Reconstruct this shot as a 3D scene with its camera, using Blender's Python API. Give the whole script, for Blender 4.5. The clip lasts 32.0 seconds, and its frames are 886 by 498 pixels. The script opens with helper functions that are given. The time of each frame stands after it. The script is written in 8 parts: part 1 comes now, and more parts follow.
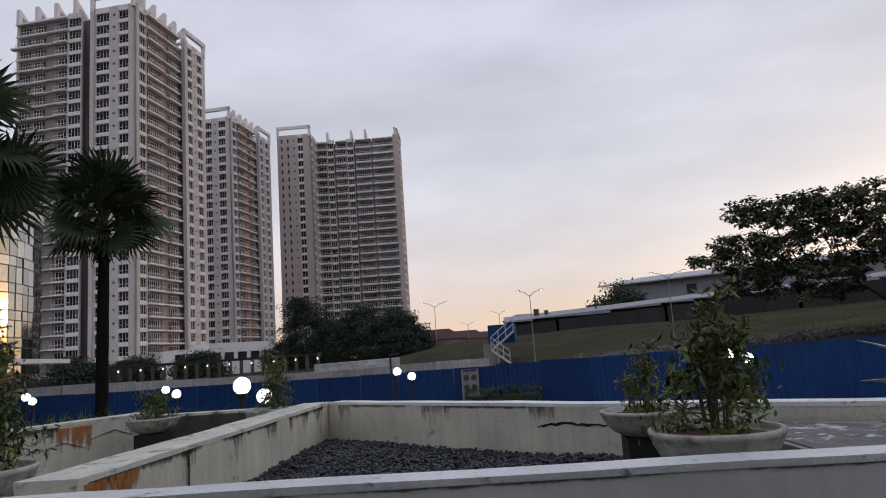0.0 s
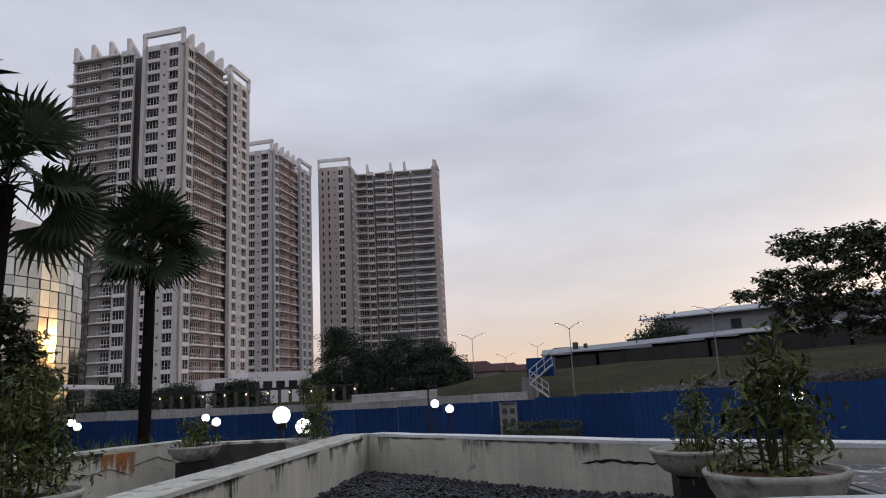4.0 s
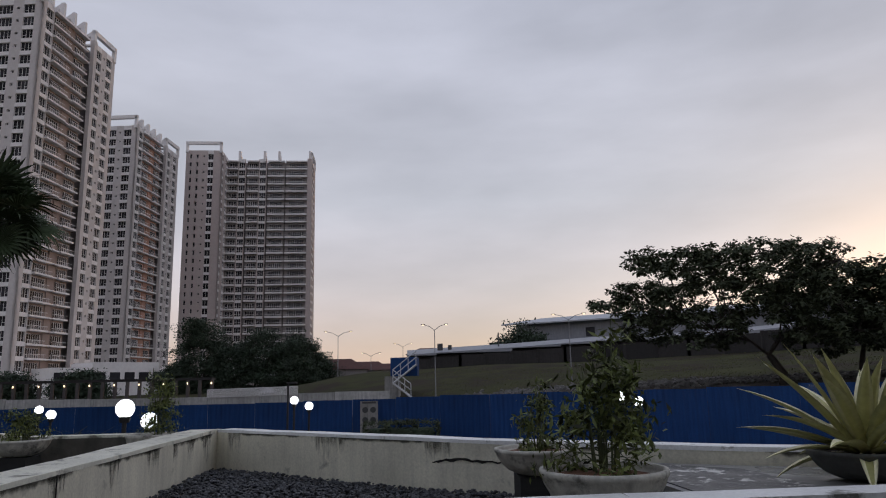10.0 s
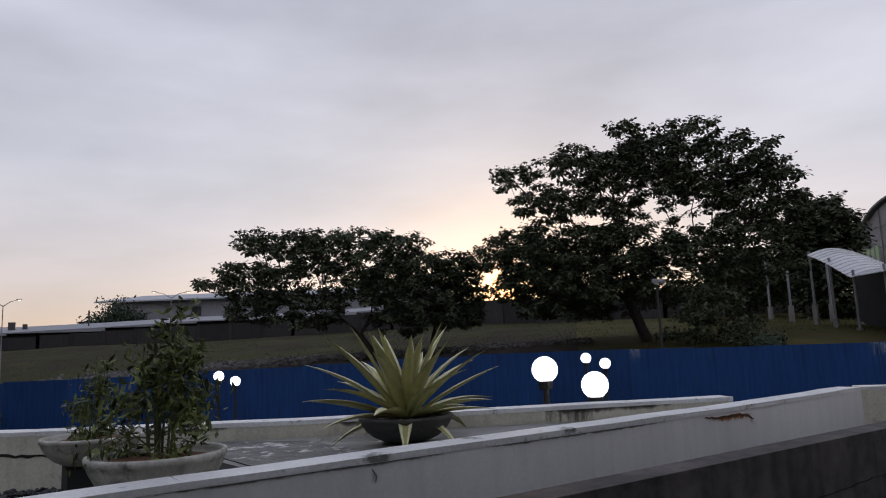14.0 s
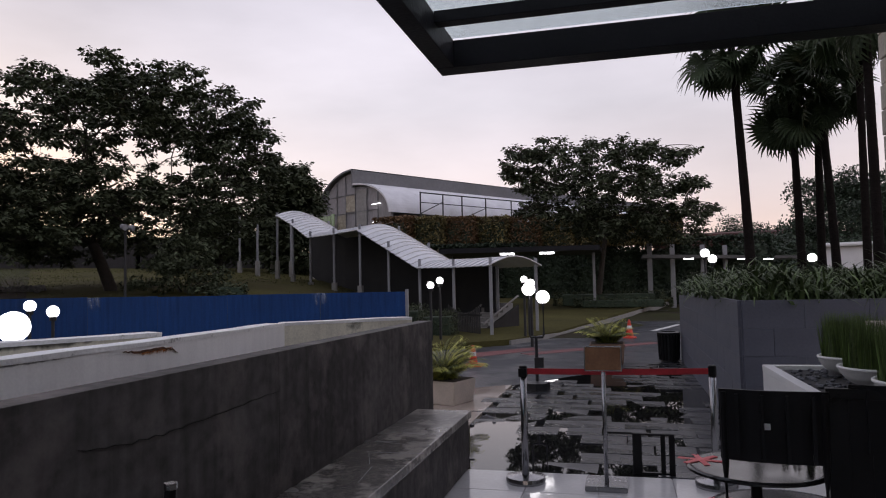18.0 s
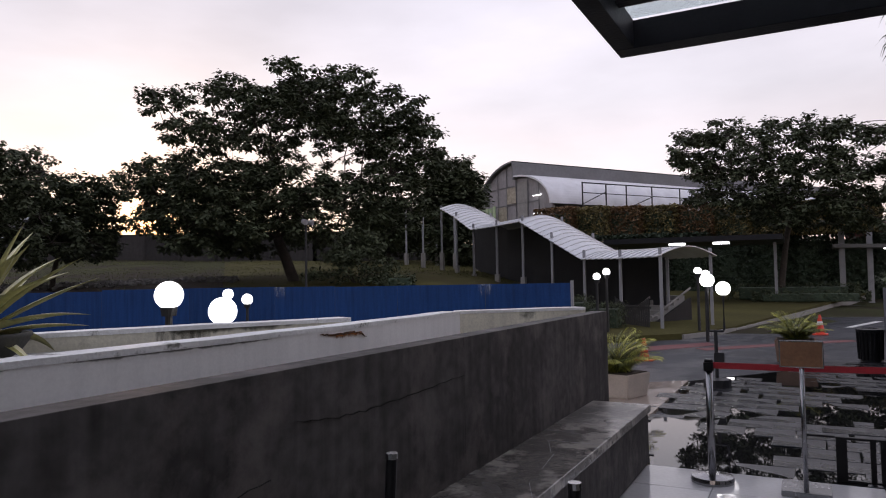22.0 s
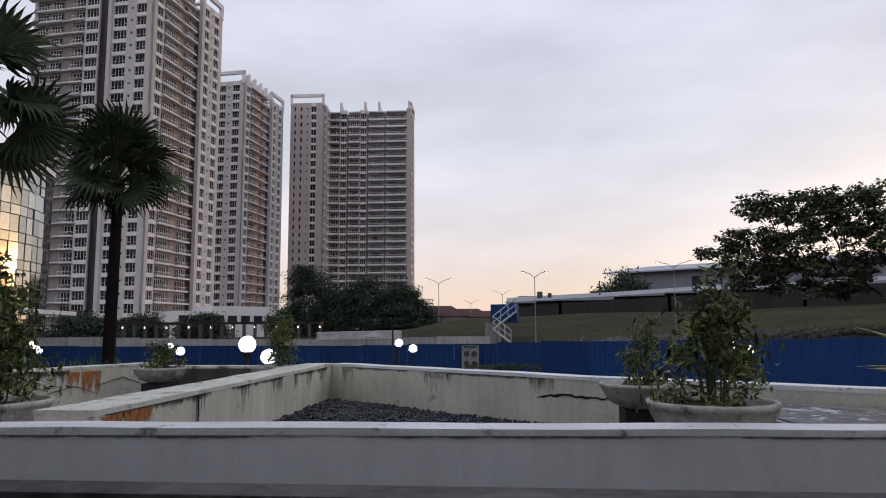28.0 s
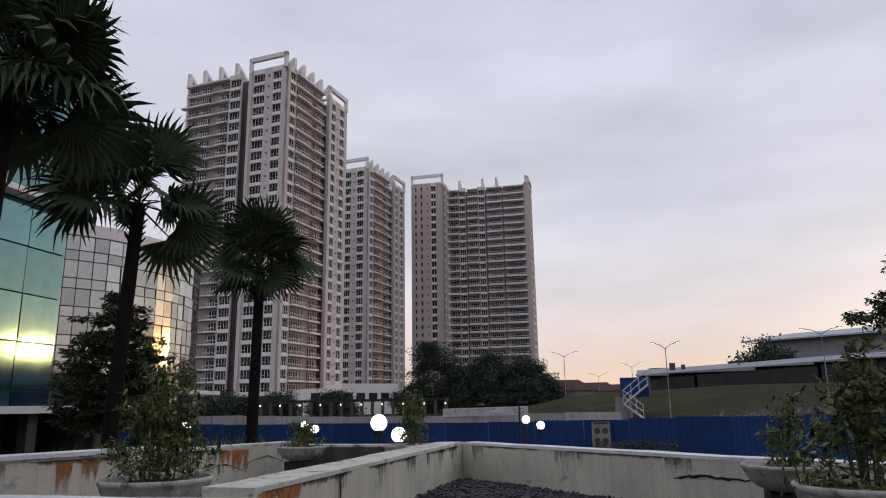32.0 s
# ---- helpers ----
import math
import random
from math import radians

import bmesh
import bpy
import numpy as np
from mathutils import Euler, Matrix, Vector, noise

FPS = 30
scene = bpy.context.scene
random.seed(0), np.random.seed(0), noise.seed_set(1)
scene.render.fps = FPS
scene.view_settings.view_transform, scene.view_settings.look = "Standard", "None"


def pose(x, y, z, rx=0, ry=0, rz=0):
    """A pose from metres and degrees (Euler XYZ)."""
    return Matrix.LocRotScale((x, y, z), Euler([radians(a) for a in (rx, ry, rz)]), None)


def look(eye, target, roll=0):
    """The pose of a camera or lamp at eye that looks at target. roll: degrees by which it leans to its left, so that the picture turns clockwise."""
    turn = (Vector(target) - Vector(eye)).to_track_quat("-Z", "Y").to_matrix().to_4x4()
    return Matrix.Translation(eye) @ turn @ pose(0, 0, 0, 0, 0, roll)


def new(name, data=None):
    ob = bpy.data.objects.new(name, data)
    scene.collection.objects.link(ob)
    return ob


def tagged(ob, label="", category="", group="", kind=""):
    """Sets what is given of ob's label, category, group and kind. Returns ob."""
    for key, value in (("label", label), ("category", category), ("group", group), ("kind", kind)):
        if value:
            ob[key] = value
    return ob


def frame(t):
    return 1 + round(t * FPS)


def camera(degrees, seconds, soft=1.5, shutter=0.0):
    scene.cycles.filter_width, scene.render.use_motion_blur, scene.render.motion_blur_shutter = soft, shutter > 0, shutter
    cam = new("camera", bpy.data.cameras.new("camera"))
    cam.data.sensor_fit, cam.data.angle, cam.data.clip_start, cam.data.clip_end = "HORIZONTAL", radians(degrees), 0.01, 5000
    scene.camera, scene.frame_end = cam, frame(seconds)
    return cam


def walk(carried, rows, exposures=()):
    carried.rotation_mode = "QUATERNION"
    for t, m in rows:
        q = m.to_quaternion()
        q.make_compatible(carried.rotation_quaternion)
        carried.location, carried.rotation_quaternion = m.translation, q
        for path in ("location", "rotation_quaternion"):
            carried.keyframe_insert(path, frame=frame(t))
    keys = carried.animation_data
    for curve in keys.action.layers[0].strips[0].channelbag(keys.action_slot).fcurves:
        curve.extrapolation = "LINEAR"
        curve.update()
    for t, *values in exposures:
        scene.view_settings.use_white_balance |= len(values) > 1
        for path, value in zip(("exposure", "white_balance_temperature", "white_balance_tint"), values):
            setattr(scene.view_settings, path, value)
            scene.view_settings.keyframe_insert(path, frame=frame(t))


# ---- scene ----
cam = camera(65.3, 32.0, 1.1)
PATH = [
    (0, (0.264, 0.349, 1.873), (0.101, 2.32, 2.167), -3.9),
    (0.5, (0.235, 0.323, 1.869), (0.019, 2.289, 2.162), -3.0),
    (1, (0.222, 0.337, 1.867), (-0.073, 2.292, 2.17), -3.9),
    (1.5, (0.225, 0.388, 1.874), (-0.07, 2.341, 2.188), -3.7),
    (2, (0.22, 0.388, 1.872), (-0.042, 2.344, 2.195), -3.6),
    (2.5, (0.228, 0.378, 1.875), (-0.008, 2.336, 2.209), -3.8),
    (3, (0.222, 0.379, 1.875), (-0.028, 2.333, 2.222), -3.3),
    (3.5, (0.216, 0.371, 1.875), (-0.05, 2.317, 2.253), -3.0),
    (5.5, (0.22, 0.395, 1.872), (-0.035, 2.338, 2.27), -2.9),
    (6, (0.218, 0.389, 1.873), (-0.042, 2.332, 2.269), -3.0),
    (6.5, (0.22, 0.396, 1.872), (-0.026, 2.34, 2.272), -2.9),
    (7, (0.216, 0.369, 1.874), (-0.037, 2.312, 2.276), -2.8),
    (7.5, (0.207, 0.369, 1.874), (-0.081, 2.31, 2.262), -3.1),
    (8, (0.214, 0.374, 1.874), (-0.093, 2.311, 2.263), -2.8),
    (8.5, (0.218, 0.359, 1.875), (-0.058, 2.299, 2.276), -2.7),
    (9, (0.239, 0.369, 1.869), (0.024, 2.317, 2.269), -2.2),
    (9.5, (0.255, 0.379, 1.873), (0.158, 2.337, 2.267), -1.8),
    (10, (0.276, 0.362, 1.868), (0.378, 2.324, 2.241), -1.3),
    (10.5, (0.281, 0.372, 1.867), (0.526, 2.324, 2.226), -1.6),
    (11, (0.316, 0.381, 1.864), (0.797, 2.297, 2.176), -1.4),
    (11.5, (0.348, 0.383, 1.856), (0.945, 2.27, 2.142), -1.6),
    (12, (0.365, 0.382, 1.856), (1.022, 2.251, 2.132), -2.0),
    (12.5, (0.39, 0.365, 1.848), (1.154, 2.193, 2.121), -2.0),
    (13, (0.423, 0.356, 1.848), (1.318, 2.124, 2.115), -1.8),
    (13.5, (0.448, 0.356, 1.851), (1.447, 2.066, 2.134), -1.9),
    (14, (0.471, 0.337, 1.855), (1.592, 1.969, 2.138), -2.3),
    (14.5, (0.5, 0.329, 1.848), (1.767, 1.85, 2.134), -2.6),
    (15, (0.586, 0.372, 1.847), (2.028, 1.733, 2.111), -1.8),
    (15.5, (0.664, 0.339, 1.849), (2.294, 1.475, 2.077), -1.7),
    (17.5, (0.784, 0.212, 1.715), (2.711, 0.726, 1.866), -1.7),
    (18, (0.797, 0.201, 1.701), (2.731, 0.699, 1.807), -1.2),
    (18.5, (0.791, 0.206, 1.661), (2.726, 0.709, 1.739), -0.8),
    (19, (0.783, 0.194, 1.654), (2.727, 0.664, 1.682), -0.8),
    (19.5, (0.774, 0.205, 1.661), (2.716, 0.679, 1.692), -1.1),
    (20, (0.75, 0.216, 1.661), (2.684, 0.723, 1.707), -0.9),
    (20.5, (0.747, 0.244, 1.661), (2.654, 0.844, 1.715), -1.0),
    (21, (0.778, 0.271, 1.663), (2.658, 0.951, 1.724), -1.1),
    (21.5, (0.758, 0.293, 1.67), (2.601, 1.066, 1.744), -0.8),
    (22, (0.745, 0.323, 1.676), (2.515, 1.25, 1.768), -1.0),
    (22.5, (0.721, 0.352, 1.691), (2.416, 1.407, 1.797), -1.1),
    (23, (0.685, 0.348, 1.696), (2.308, 1.51, 1.826), -1.2),
    (23.5, (0.665, 0.366, 1.721), (2.195, 1.645, 1.866), -1.0),
    (24, (0.621, 0.319, 1.74), (2.052, 1.707, 1.896), -1.2),
    (24.5, (0.586, 0.325, 1.762), (1.924, 1.8, 1.942), -1.0),
    (25, (0.543, 0.346, 1.752), (1.741, 1.936, 1.945), -1.8),
    (25.5, (0.469, 0.359, 1.765), (1.462, 2.083, 1.964), -1.5),
    (26, (0.411, 0.399, 1.768), (1.177, 2.236, 1.956), -1.4),
    (26.5, (0.348, 0.411, 1.759), (0.848, 2.339, 1.939), -1.3),
    (28.5, (0.22, 0.187, 1.806), (-0.11, 2.142, 2.072), -0.5),
    (29, (0.229, 0.135, 1.826), (-0.189, 2.064, 2.151), -0.7),
    (29.5, (0.25, 0.143, 1.81), (-0.216, 2.051, 2.187), 0.2),
    (30, (0.256, 0.091, 1.809), (-0.277, 1.965, 2.263), -0.6),
    (30.5, (0.263, 0.095, 1.809), (-0.247, 1.971, 2.279), -0.4),
    (31, (0.264, 0.107, 1.808), (-0.208, 1.995, 2.27), -0.5),
    (31.5, (0.264, 0.1, 1.809), (-0.192, 1.993, 2.268), -0.6),
    (32, (0.24, 0.057, 1.811), (-0.278, 1.937, 2.254), -0.9),
]
EXPOSURES = [(0, 0.03, 6520, 12), (7, -0.07, 6500, 11), (9, -0.12, 6500, 11), (11, -0.32, 6420, 12), (13, -0.22, 6420, 12), (14, -0.12, 6500, 13), (15.5, 0.01, 6600, 14), (17.5, 0.1, 6780, 18), (18.2, 0.16, 6800, 18), (19, 0.32, 6820, 19), (20, 0.38, 6820, 19), (23, 0.3, 6720, 17), (25, 0.26, 6600, 15), (26, 0.05, 6540, 13), (28.5, 0.18, 6480, 12), (30, 0.13, 6540, 13), (32, 0.06, 6560, 13)]
walk(cam, [(t, look(eye, target, roll)) for t, eye, target, roll in PATH], EXPOSURES)

# ---- world, sun ----
SUN_AZ, SUN_EL = radians(39.7), radians(4.2)
SUN_DIR = Vector((math.sin(SUN_AZ) * math.cos(SUN_EL), math.cos(SUN_AZ) * math.cos(SUN_EL), math.sin(SUN_EL)))


def build_world():
    w = bpy.data.worlds.new("dusk_sky")
    scene.world = w
    w.use_nodes = True
    nt = w.node_tree
    nt.nodes.clear()
    N, L = nt.nodes.new, nt.links.new

    def math_node(op, a, b=None):
        n = N("ShaderNodeMath")
        n.operation = op
        for i, v in enumerate((a, b)):
            if v is None:
                continue
            if isinstance(v, (int, float)):
                n.inputs[i].default_value = v
            else:
                L(v, n.inputs[i])
        return n.outputs[0]

    out = N("ShaderNodeOutputWorld")
    sky = N("ShaderNodeTexSky")
    sky.sky_type = "NISHITA"
    sky.sun_disc = False
    sky.dust_density, sky.air_density = 0.4, 0.8
    sky.sun_elevation, sky.sun_rotation = SUN_EL, SUN_AZ
    b1 = N("ShaderNodeBackground")
    b1.inputs[1].default_value = 0.05
    L(sky.outputs[0], b1.inputs[0])
    tc = N("ShaderNodeTexCoord")
    sep = N("ShaderNodeSeparateXYZ")
    L(tc.outputs["Generated"], sep.inputs[0])
    # overcast layer, from the horizon to the zenith
    ramp = N("ShaderNodeValToRGB")
    els = ramp.color_ramp.elements
    els[0].position, els[0].color = 0.0, (0.58, 0.42, 0.43, 1)
    els[1].position, els[1].color = 1.0, (0.47, 0.50, 0.61, 1)
    for p, c in ((0.05, (0.62, 0.46, 0.455, 1)), (0.13, (0.59, 0.51, 0.525, 1)), (0.25, (0.56, 0.55, 0.60, 1)), (0.5, (0.53, 0.54, 0.62, 1))):
        e = els.new(p)
        e.color = c
    L(sep.outputs[2], ramp.inputs[0])
    # cloud texture, drawn out along the horizon
    mp = N("ShaderNodeMapping")
    mp.inputs["Scale"].default_value = (1.0, 1.0, 3.2)
    L(tc.outputs["Generated"], mp.inputs[0])
    noi = N("ShaderNodeTexNoise")
    noi.inputs["Scale"].default_value, noi.inputs["Detail"].default_value = 2.0, 6.0
    noi.inputs["Roughness"].default_value = 0.5
    L(mp.outputs[0], noi.inputs["Vector"])
    cl = N("ShaderNodeMapRange")
    for i, v in enumerate((0.3, 0.7, 0.74, 1.17)):
        cl.inputs[i + 1].default_value = v
    L(noi.outputs["Fac"], cl.inputs[0])
    mul = N("ShaderNodeVectorMath")
    mul.operation = "MULTIPLY"
    L(ramp.outputs[0], mul.inputs[0])
    L(cl.outputs[0], mul.inputs[1])
    # glow round the hidden sun
    dot = N("ShaderNodeVectorMath")
    dot.operation = "DOT_PRODUCT"
    dot.inputs[1].default_value = SUN_DIR
    L(tc.outputs["Generated"], dot.inputs[0])
    pos = math_node("MAXIMUM", dot.outputs["Value"], 0.0)
    near = math_node("POWER", pos, 2200.0)
    mid = math_node("POWER", pos, 18.0)
    halo = math_node("POWER", pos, 160.0)
    wide = math_node("POWER", pos, 3.0)
    low = N("ShaderNodeMapRange")
    for i, v in enumerate((0.0, 0.45, 1.0, 0.0)):
        low.inputs[i + 1].default_value = v
    L(sep.outputs[2], low.inputs[0])
    mid = math_node("MULTIPLY", mid, low.outputs[0])
    total = mul.outputs[0]

    def bright(az, el, power):
        """A broad bright part of the overcast round a direction."""
        d = N("ShaderNodeVectorMath")
        d.operation = "DOT_PRODUCT"
        d.inputs[1].default_value = (math.sin(radians(az)) * math.cos(radians(el)), math.cos(radians(az)) * math.cos(radians(el)), math.sin(radians(el)))
        L(tc.outputs["Generated"], d.inputs[0])
        return math_node("POWER", math_node("MAXIMUM", d.outputs["Value"], 0.0), power)

    north, east = bright(-60, 25, 4.0), bright(80, 20, 5.0)
    for fac, col in ((near, (3.4, 1.2, 0.2)), (halo, (0.20, 0.075, 0.0)), (mid, (0.07, 0.05, 0.045)), (wide, (0.008, 0.006, 0.006)), (north, (0.085, 0.092, 0.105)), (east, (0.075, 0.066, 0.066))):
        sc = N("ShaderNodeVectorMath")
        sc.operation = "SCALE"
        sc.inputs[0].default_value = col
        L(fac, sc.inputs["Scale"])
        ad = N("ShaderNodeVectorMath")
        ad.operation = "ADD"
        L(total, ad.inputs[0])
        L(sc.outputs[0], ad.inputs[1])
        total = ad.outputs[0]
    b2 = N("ShaderNodeBackground")
    b2.inputs[1].default_value = 1.0
    L(total, b2.inputs[0])
    add = N("ShaderNodeAddShader")
    L(b1.outputs[0], add.inputs[0])
    L(b2.outputs[0], add.inputs[1])
    L(add.outputs[0], out.inputs[0])


build_world()
sun_data = bpy.data.lights.new("sun", "SUN")
sun_data.energy, sun_data.angle, sun_data.color = 0.14, radians(1.2), (1.0, 0.5, 0.16)
sun = new("sun", sun_data)
sun.matrix_world = look((40, 40, 30), Vector((40, 40, 30)) - SUN_DIR)

# ---- materials ----


def mat(name, color, rough=0.7, metal=0.0, var=0.2, scale=3.0, fine=40.0, bump=0.15, rand=0.0, island=0.0, spots=None, streak=0.0, dirt=None, spec=0.5, wet=0.0):
    """A principled surface with broad stains, fine grain, relief, and optional spots, vertical streaks and wet patches."""
    m = bpy.data.materials.new(name)
    m.use_nodes = True
    nt = m.node_tree
    N, L = nt.nodes.new, nt.links.new
    bs = nt.nodes["Principled BSDF"]
    tc = N("ShaderNodeTexCoord")
    vec = tc.outputs["Object"]
    big = N("ShaderNodeTexNoise")
    big.inputs["Scale"].default_value, big.inputs["Detail"].default_value = scale, 4
    L(vec, big.inputs["Vector"])
    small = N("ShaderNodeTexNoise")
    small.inputs["Scale"].default_value, small.inputs["Detail"].default_value = fine, 3
    L(vec, small.inputs["Vector"])

    def ramp_of(src, lo, hi, a, b):
        r = N("ShaderNodeMapRange")
        for i, v in enumerate((lo, hi, a, b)):
            r.inputs[i + 1].default_value = v
        L(src, r.inputs[0])
        return r.outputs[0]

    def mult(a, b):
        n = N("ShaderNodeMath")
        n.operation = "MULTIPLY"
        L(a, n.inputs[0])
        L(b, n.inputs[1])
        return n.outputs[0]

    f = mult(ramp_of(big.outputs["Fac"], 0.3, 0.7, 1 - var, 1 + var), ramp_of(small.outputs["Fac"], 0.3, 0.7, 1 - var * 0.6, 1 + var * 0.6))
    if streak:
        mp = N("ShaderNodeMapping")
        mp.inputs["Scale"].default_value = (9.0, 9.0, 0.5)
        L(vec, mp.inputs[0])
        st = N("ShaderNodeTexNoise")
        st.inputs["Scale"].default_value, st.inputs["Detail"].default_value = 1.4, 4
        L(mp.outputs[0], st.inputs["Vector"])
        f = mult(f, ramp_of(st.outputs["Fac"], 0.4, 0.75, 1.0, 1 - streak))
    if rand:
        oi = N("ShaderNodeObjectInfo")
        f = mult(f, ramp_of(oi.outputs["Random"], 0, 1, 1 - rand, 1 + rand))
    if island:
        ge = N("ShaderNodeNewGeometry")
        f = mult(f, ramp_of(ge.outputs["Random Per Island"], 0, 1, 1 - island, 1 + island))
    sc = N("ShaderNodeVectorMath")
    sc.operation = "SCALE"
    sc.inputs[0].default_value = color
    L(f, sc.inputs["Scale"])
    col = sc.outputs[0]
    if spots or dirt:
        c2, lo, hi, ssc = spots or dirt
        sp = N("ShaderNodeTexNoise")
        sp.inputs["Scale"].default_value, sp.inputs["Detail"].default_value = ssc, 6
        sp.inputs["Roughness"].default_value = 0.65
        L(vec, sp.inputs["Vector"])
        mx = N("ShaderNodeMix")
        mx.data_type = "RGBA"
        L(ramp_of(sp.outputs["Fac"], lo, hi, 0, 1), mx.inputs[0])
        L(col, mx.inputs[6])
        mx.inputs[7].default_value = (*c2, 1)
        col = mx.outputs[2]
    L(col, bs.inputs["Base Color"])
    if wet:
        wn = N("ShaderNodeTexNoise")
        wn.inputs["Scale"].default_value, wn.inputs["Detail"].default_value = 0.9, 3
        L(vec, wn.inputs["Vector"])
        L(ramp_of(wn.outputs["Fac"], 0.42, 0.58, wet, rough), bs.inputs["Roughness"])
    else:
        L(ramp_of(big.outputs["Fac"], 0.3, 0.7, max(0.02, rough - 0.08), min(1, rough + 0.08)), bs.inputs["Roughness"])
    bs.inputs["Metallic"].default_value = metal
    bs.inputs["Specular IOR Level"].default_value = spec
    if bump:
        bp = N("ShaderNodeBump")
        bp.inputs["Strength"].default_value, bp.inputs["Distance"].default_value = bump, 0.02
        L(small.outputs["Fac"], bp.inputs["Height"])
        L(bp.outputs[0], bs.inputs["Normal"])
    return m


def soft(name, color, lo, hi, pull, along=14.0, most=0.9):
    """A ragged stain: strongest at the patch's upper rim, breaking up into runs and fading at its ends."""
    m = bpy.data.materials.new(name)
    m.use_nodes = True
    nt = m.node_tree
    N, L = nt.nodes.new, nt.links.new
    bs = nt.nodes["Principled BSDF"]
    tc = N("ShaderNodeTexCoord")
    mp = N("ShaderNodeMapping")
    mp.inputs["Scale"].default_value = (along, along, along * 0.16)
    L(tc.outputs["Object"], mp.inputs[0])
    oi = N("ShaderNodeObjectInfo")
    ns = N("ShaderNodeTexNoise")
    ns.noise_dimensions = "4D"
    ns.inputs["Scale"].default_value, ns.inputs["Detail"].default_value, ns.inputs["Roughness"].default_value = 1.0, 5, 0.6
    L(mp.outputs[0], ns.inputs["Vector"])
    sep = N("ShaderNodeSeparateXYZ")
    L(tc.outputs["Generated"], sep.inputs[0])

    def op(kind, a, b):
        n = N("ShaderNodeMath")
        n.operation = kind
        for i, v in enumerate((a, b)):
            if isinstance(v, (int, float)):
                n.inputs[i].default_value = v
            else:
                L(v, n.inputs[i])
        return n.outputs[0]

    L(op("MULTIPLY", oi.outputs["Random"], 40.0), ns.inputs["W"])
    ends = op("MINIMUM", op("MULTIPLY", op("MULTIPLY", sep.outputs[0], op("SUBTRACT", 1.0, sep.outputs[0])), 6.0), 1.0)
    v = op("ADD", ns.outputs["Fac"], op("MULTIPLY", op("SUBTRACT", sep.outputs[2], 0.55), pull))
    v = op("ADD", v, op("MULTIPLY", op("SUBTRACT", ends, 1.0), 0.5))
    r = N("ShaderNodeMapRange")
    r.inputs[1].default_value, r.inputs[2].default_value, r.inputs[4].default_value = lo, hi, most
    L(v, r.inputs[0])
    L(r.outputs[0], bs.inputs["Alpha"])
    g = N("ShaderNodeTexNoise")
    g.inputs["Scale"].default_value, g.inputs["Detail"].default_value = 25, 4
    L(tc.outputs["Object"], g.inputs["Vector"])
    k = N("ShaderNodeMapRange")
    for i, q in enumerate((0.3, 0.7, 0.6, 1.35)):
        k.inputs[i + 1].default_value = q
    L(g.outputs["Fac"], k.inputs[0])
    s = N("ShaderNodeVectorMath")
    s.operation = "SCALE"
    s.inputs[0].default_value = color
    L(k.outputs[0], s.inputs["Scale"])
    L(s.outputs[0], bs.inputs["Base Color"])
    bs.inputs["Roughness"].default_value = 0.9
    return m


def glow(name, color, strength):
    m = bpy.data.materials.new(name)
    m.use_nodes = True
    bs = m.node_tree.nodes["Principled BSDF"]
    bs.inputs["Base Color"].default_value = (0.8, 0.8, 0.8, 1)
    bs.inputs["Emission Color"].default_value = (*color, 1)
    bs.inputs["Emission Strength"].default_value = strength
    return m


def clear_glass(name, color, rough=0.02):
    m = bpy.data.materials.new(name)
    m.use_nodes = True
    bs = m.node_tree.nodes["Principled BSDF"]
    bs.inputs["Base Color"].default_value = (*color, 1)
    bs.inputs["Transmission Weight"].default_value = 1.0
    bs.inputs["Roughness"].default_value, bs.inputs["IOR"].default_value = rough, 1.3
    return m


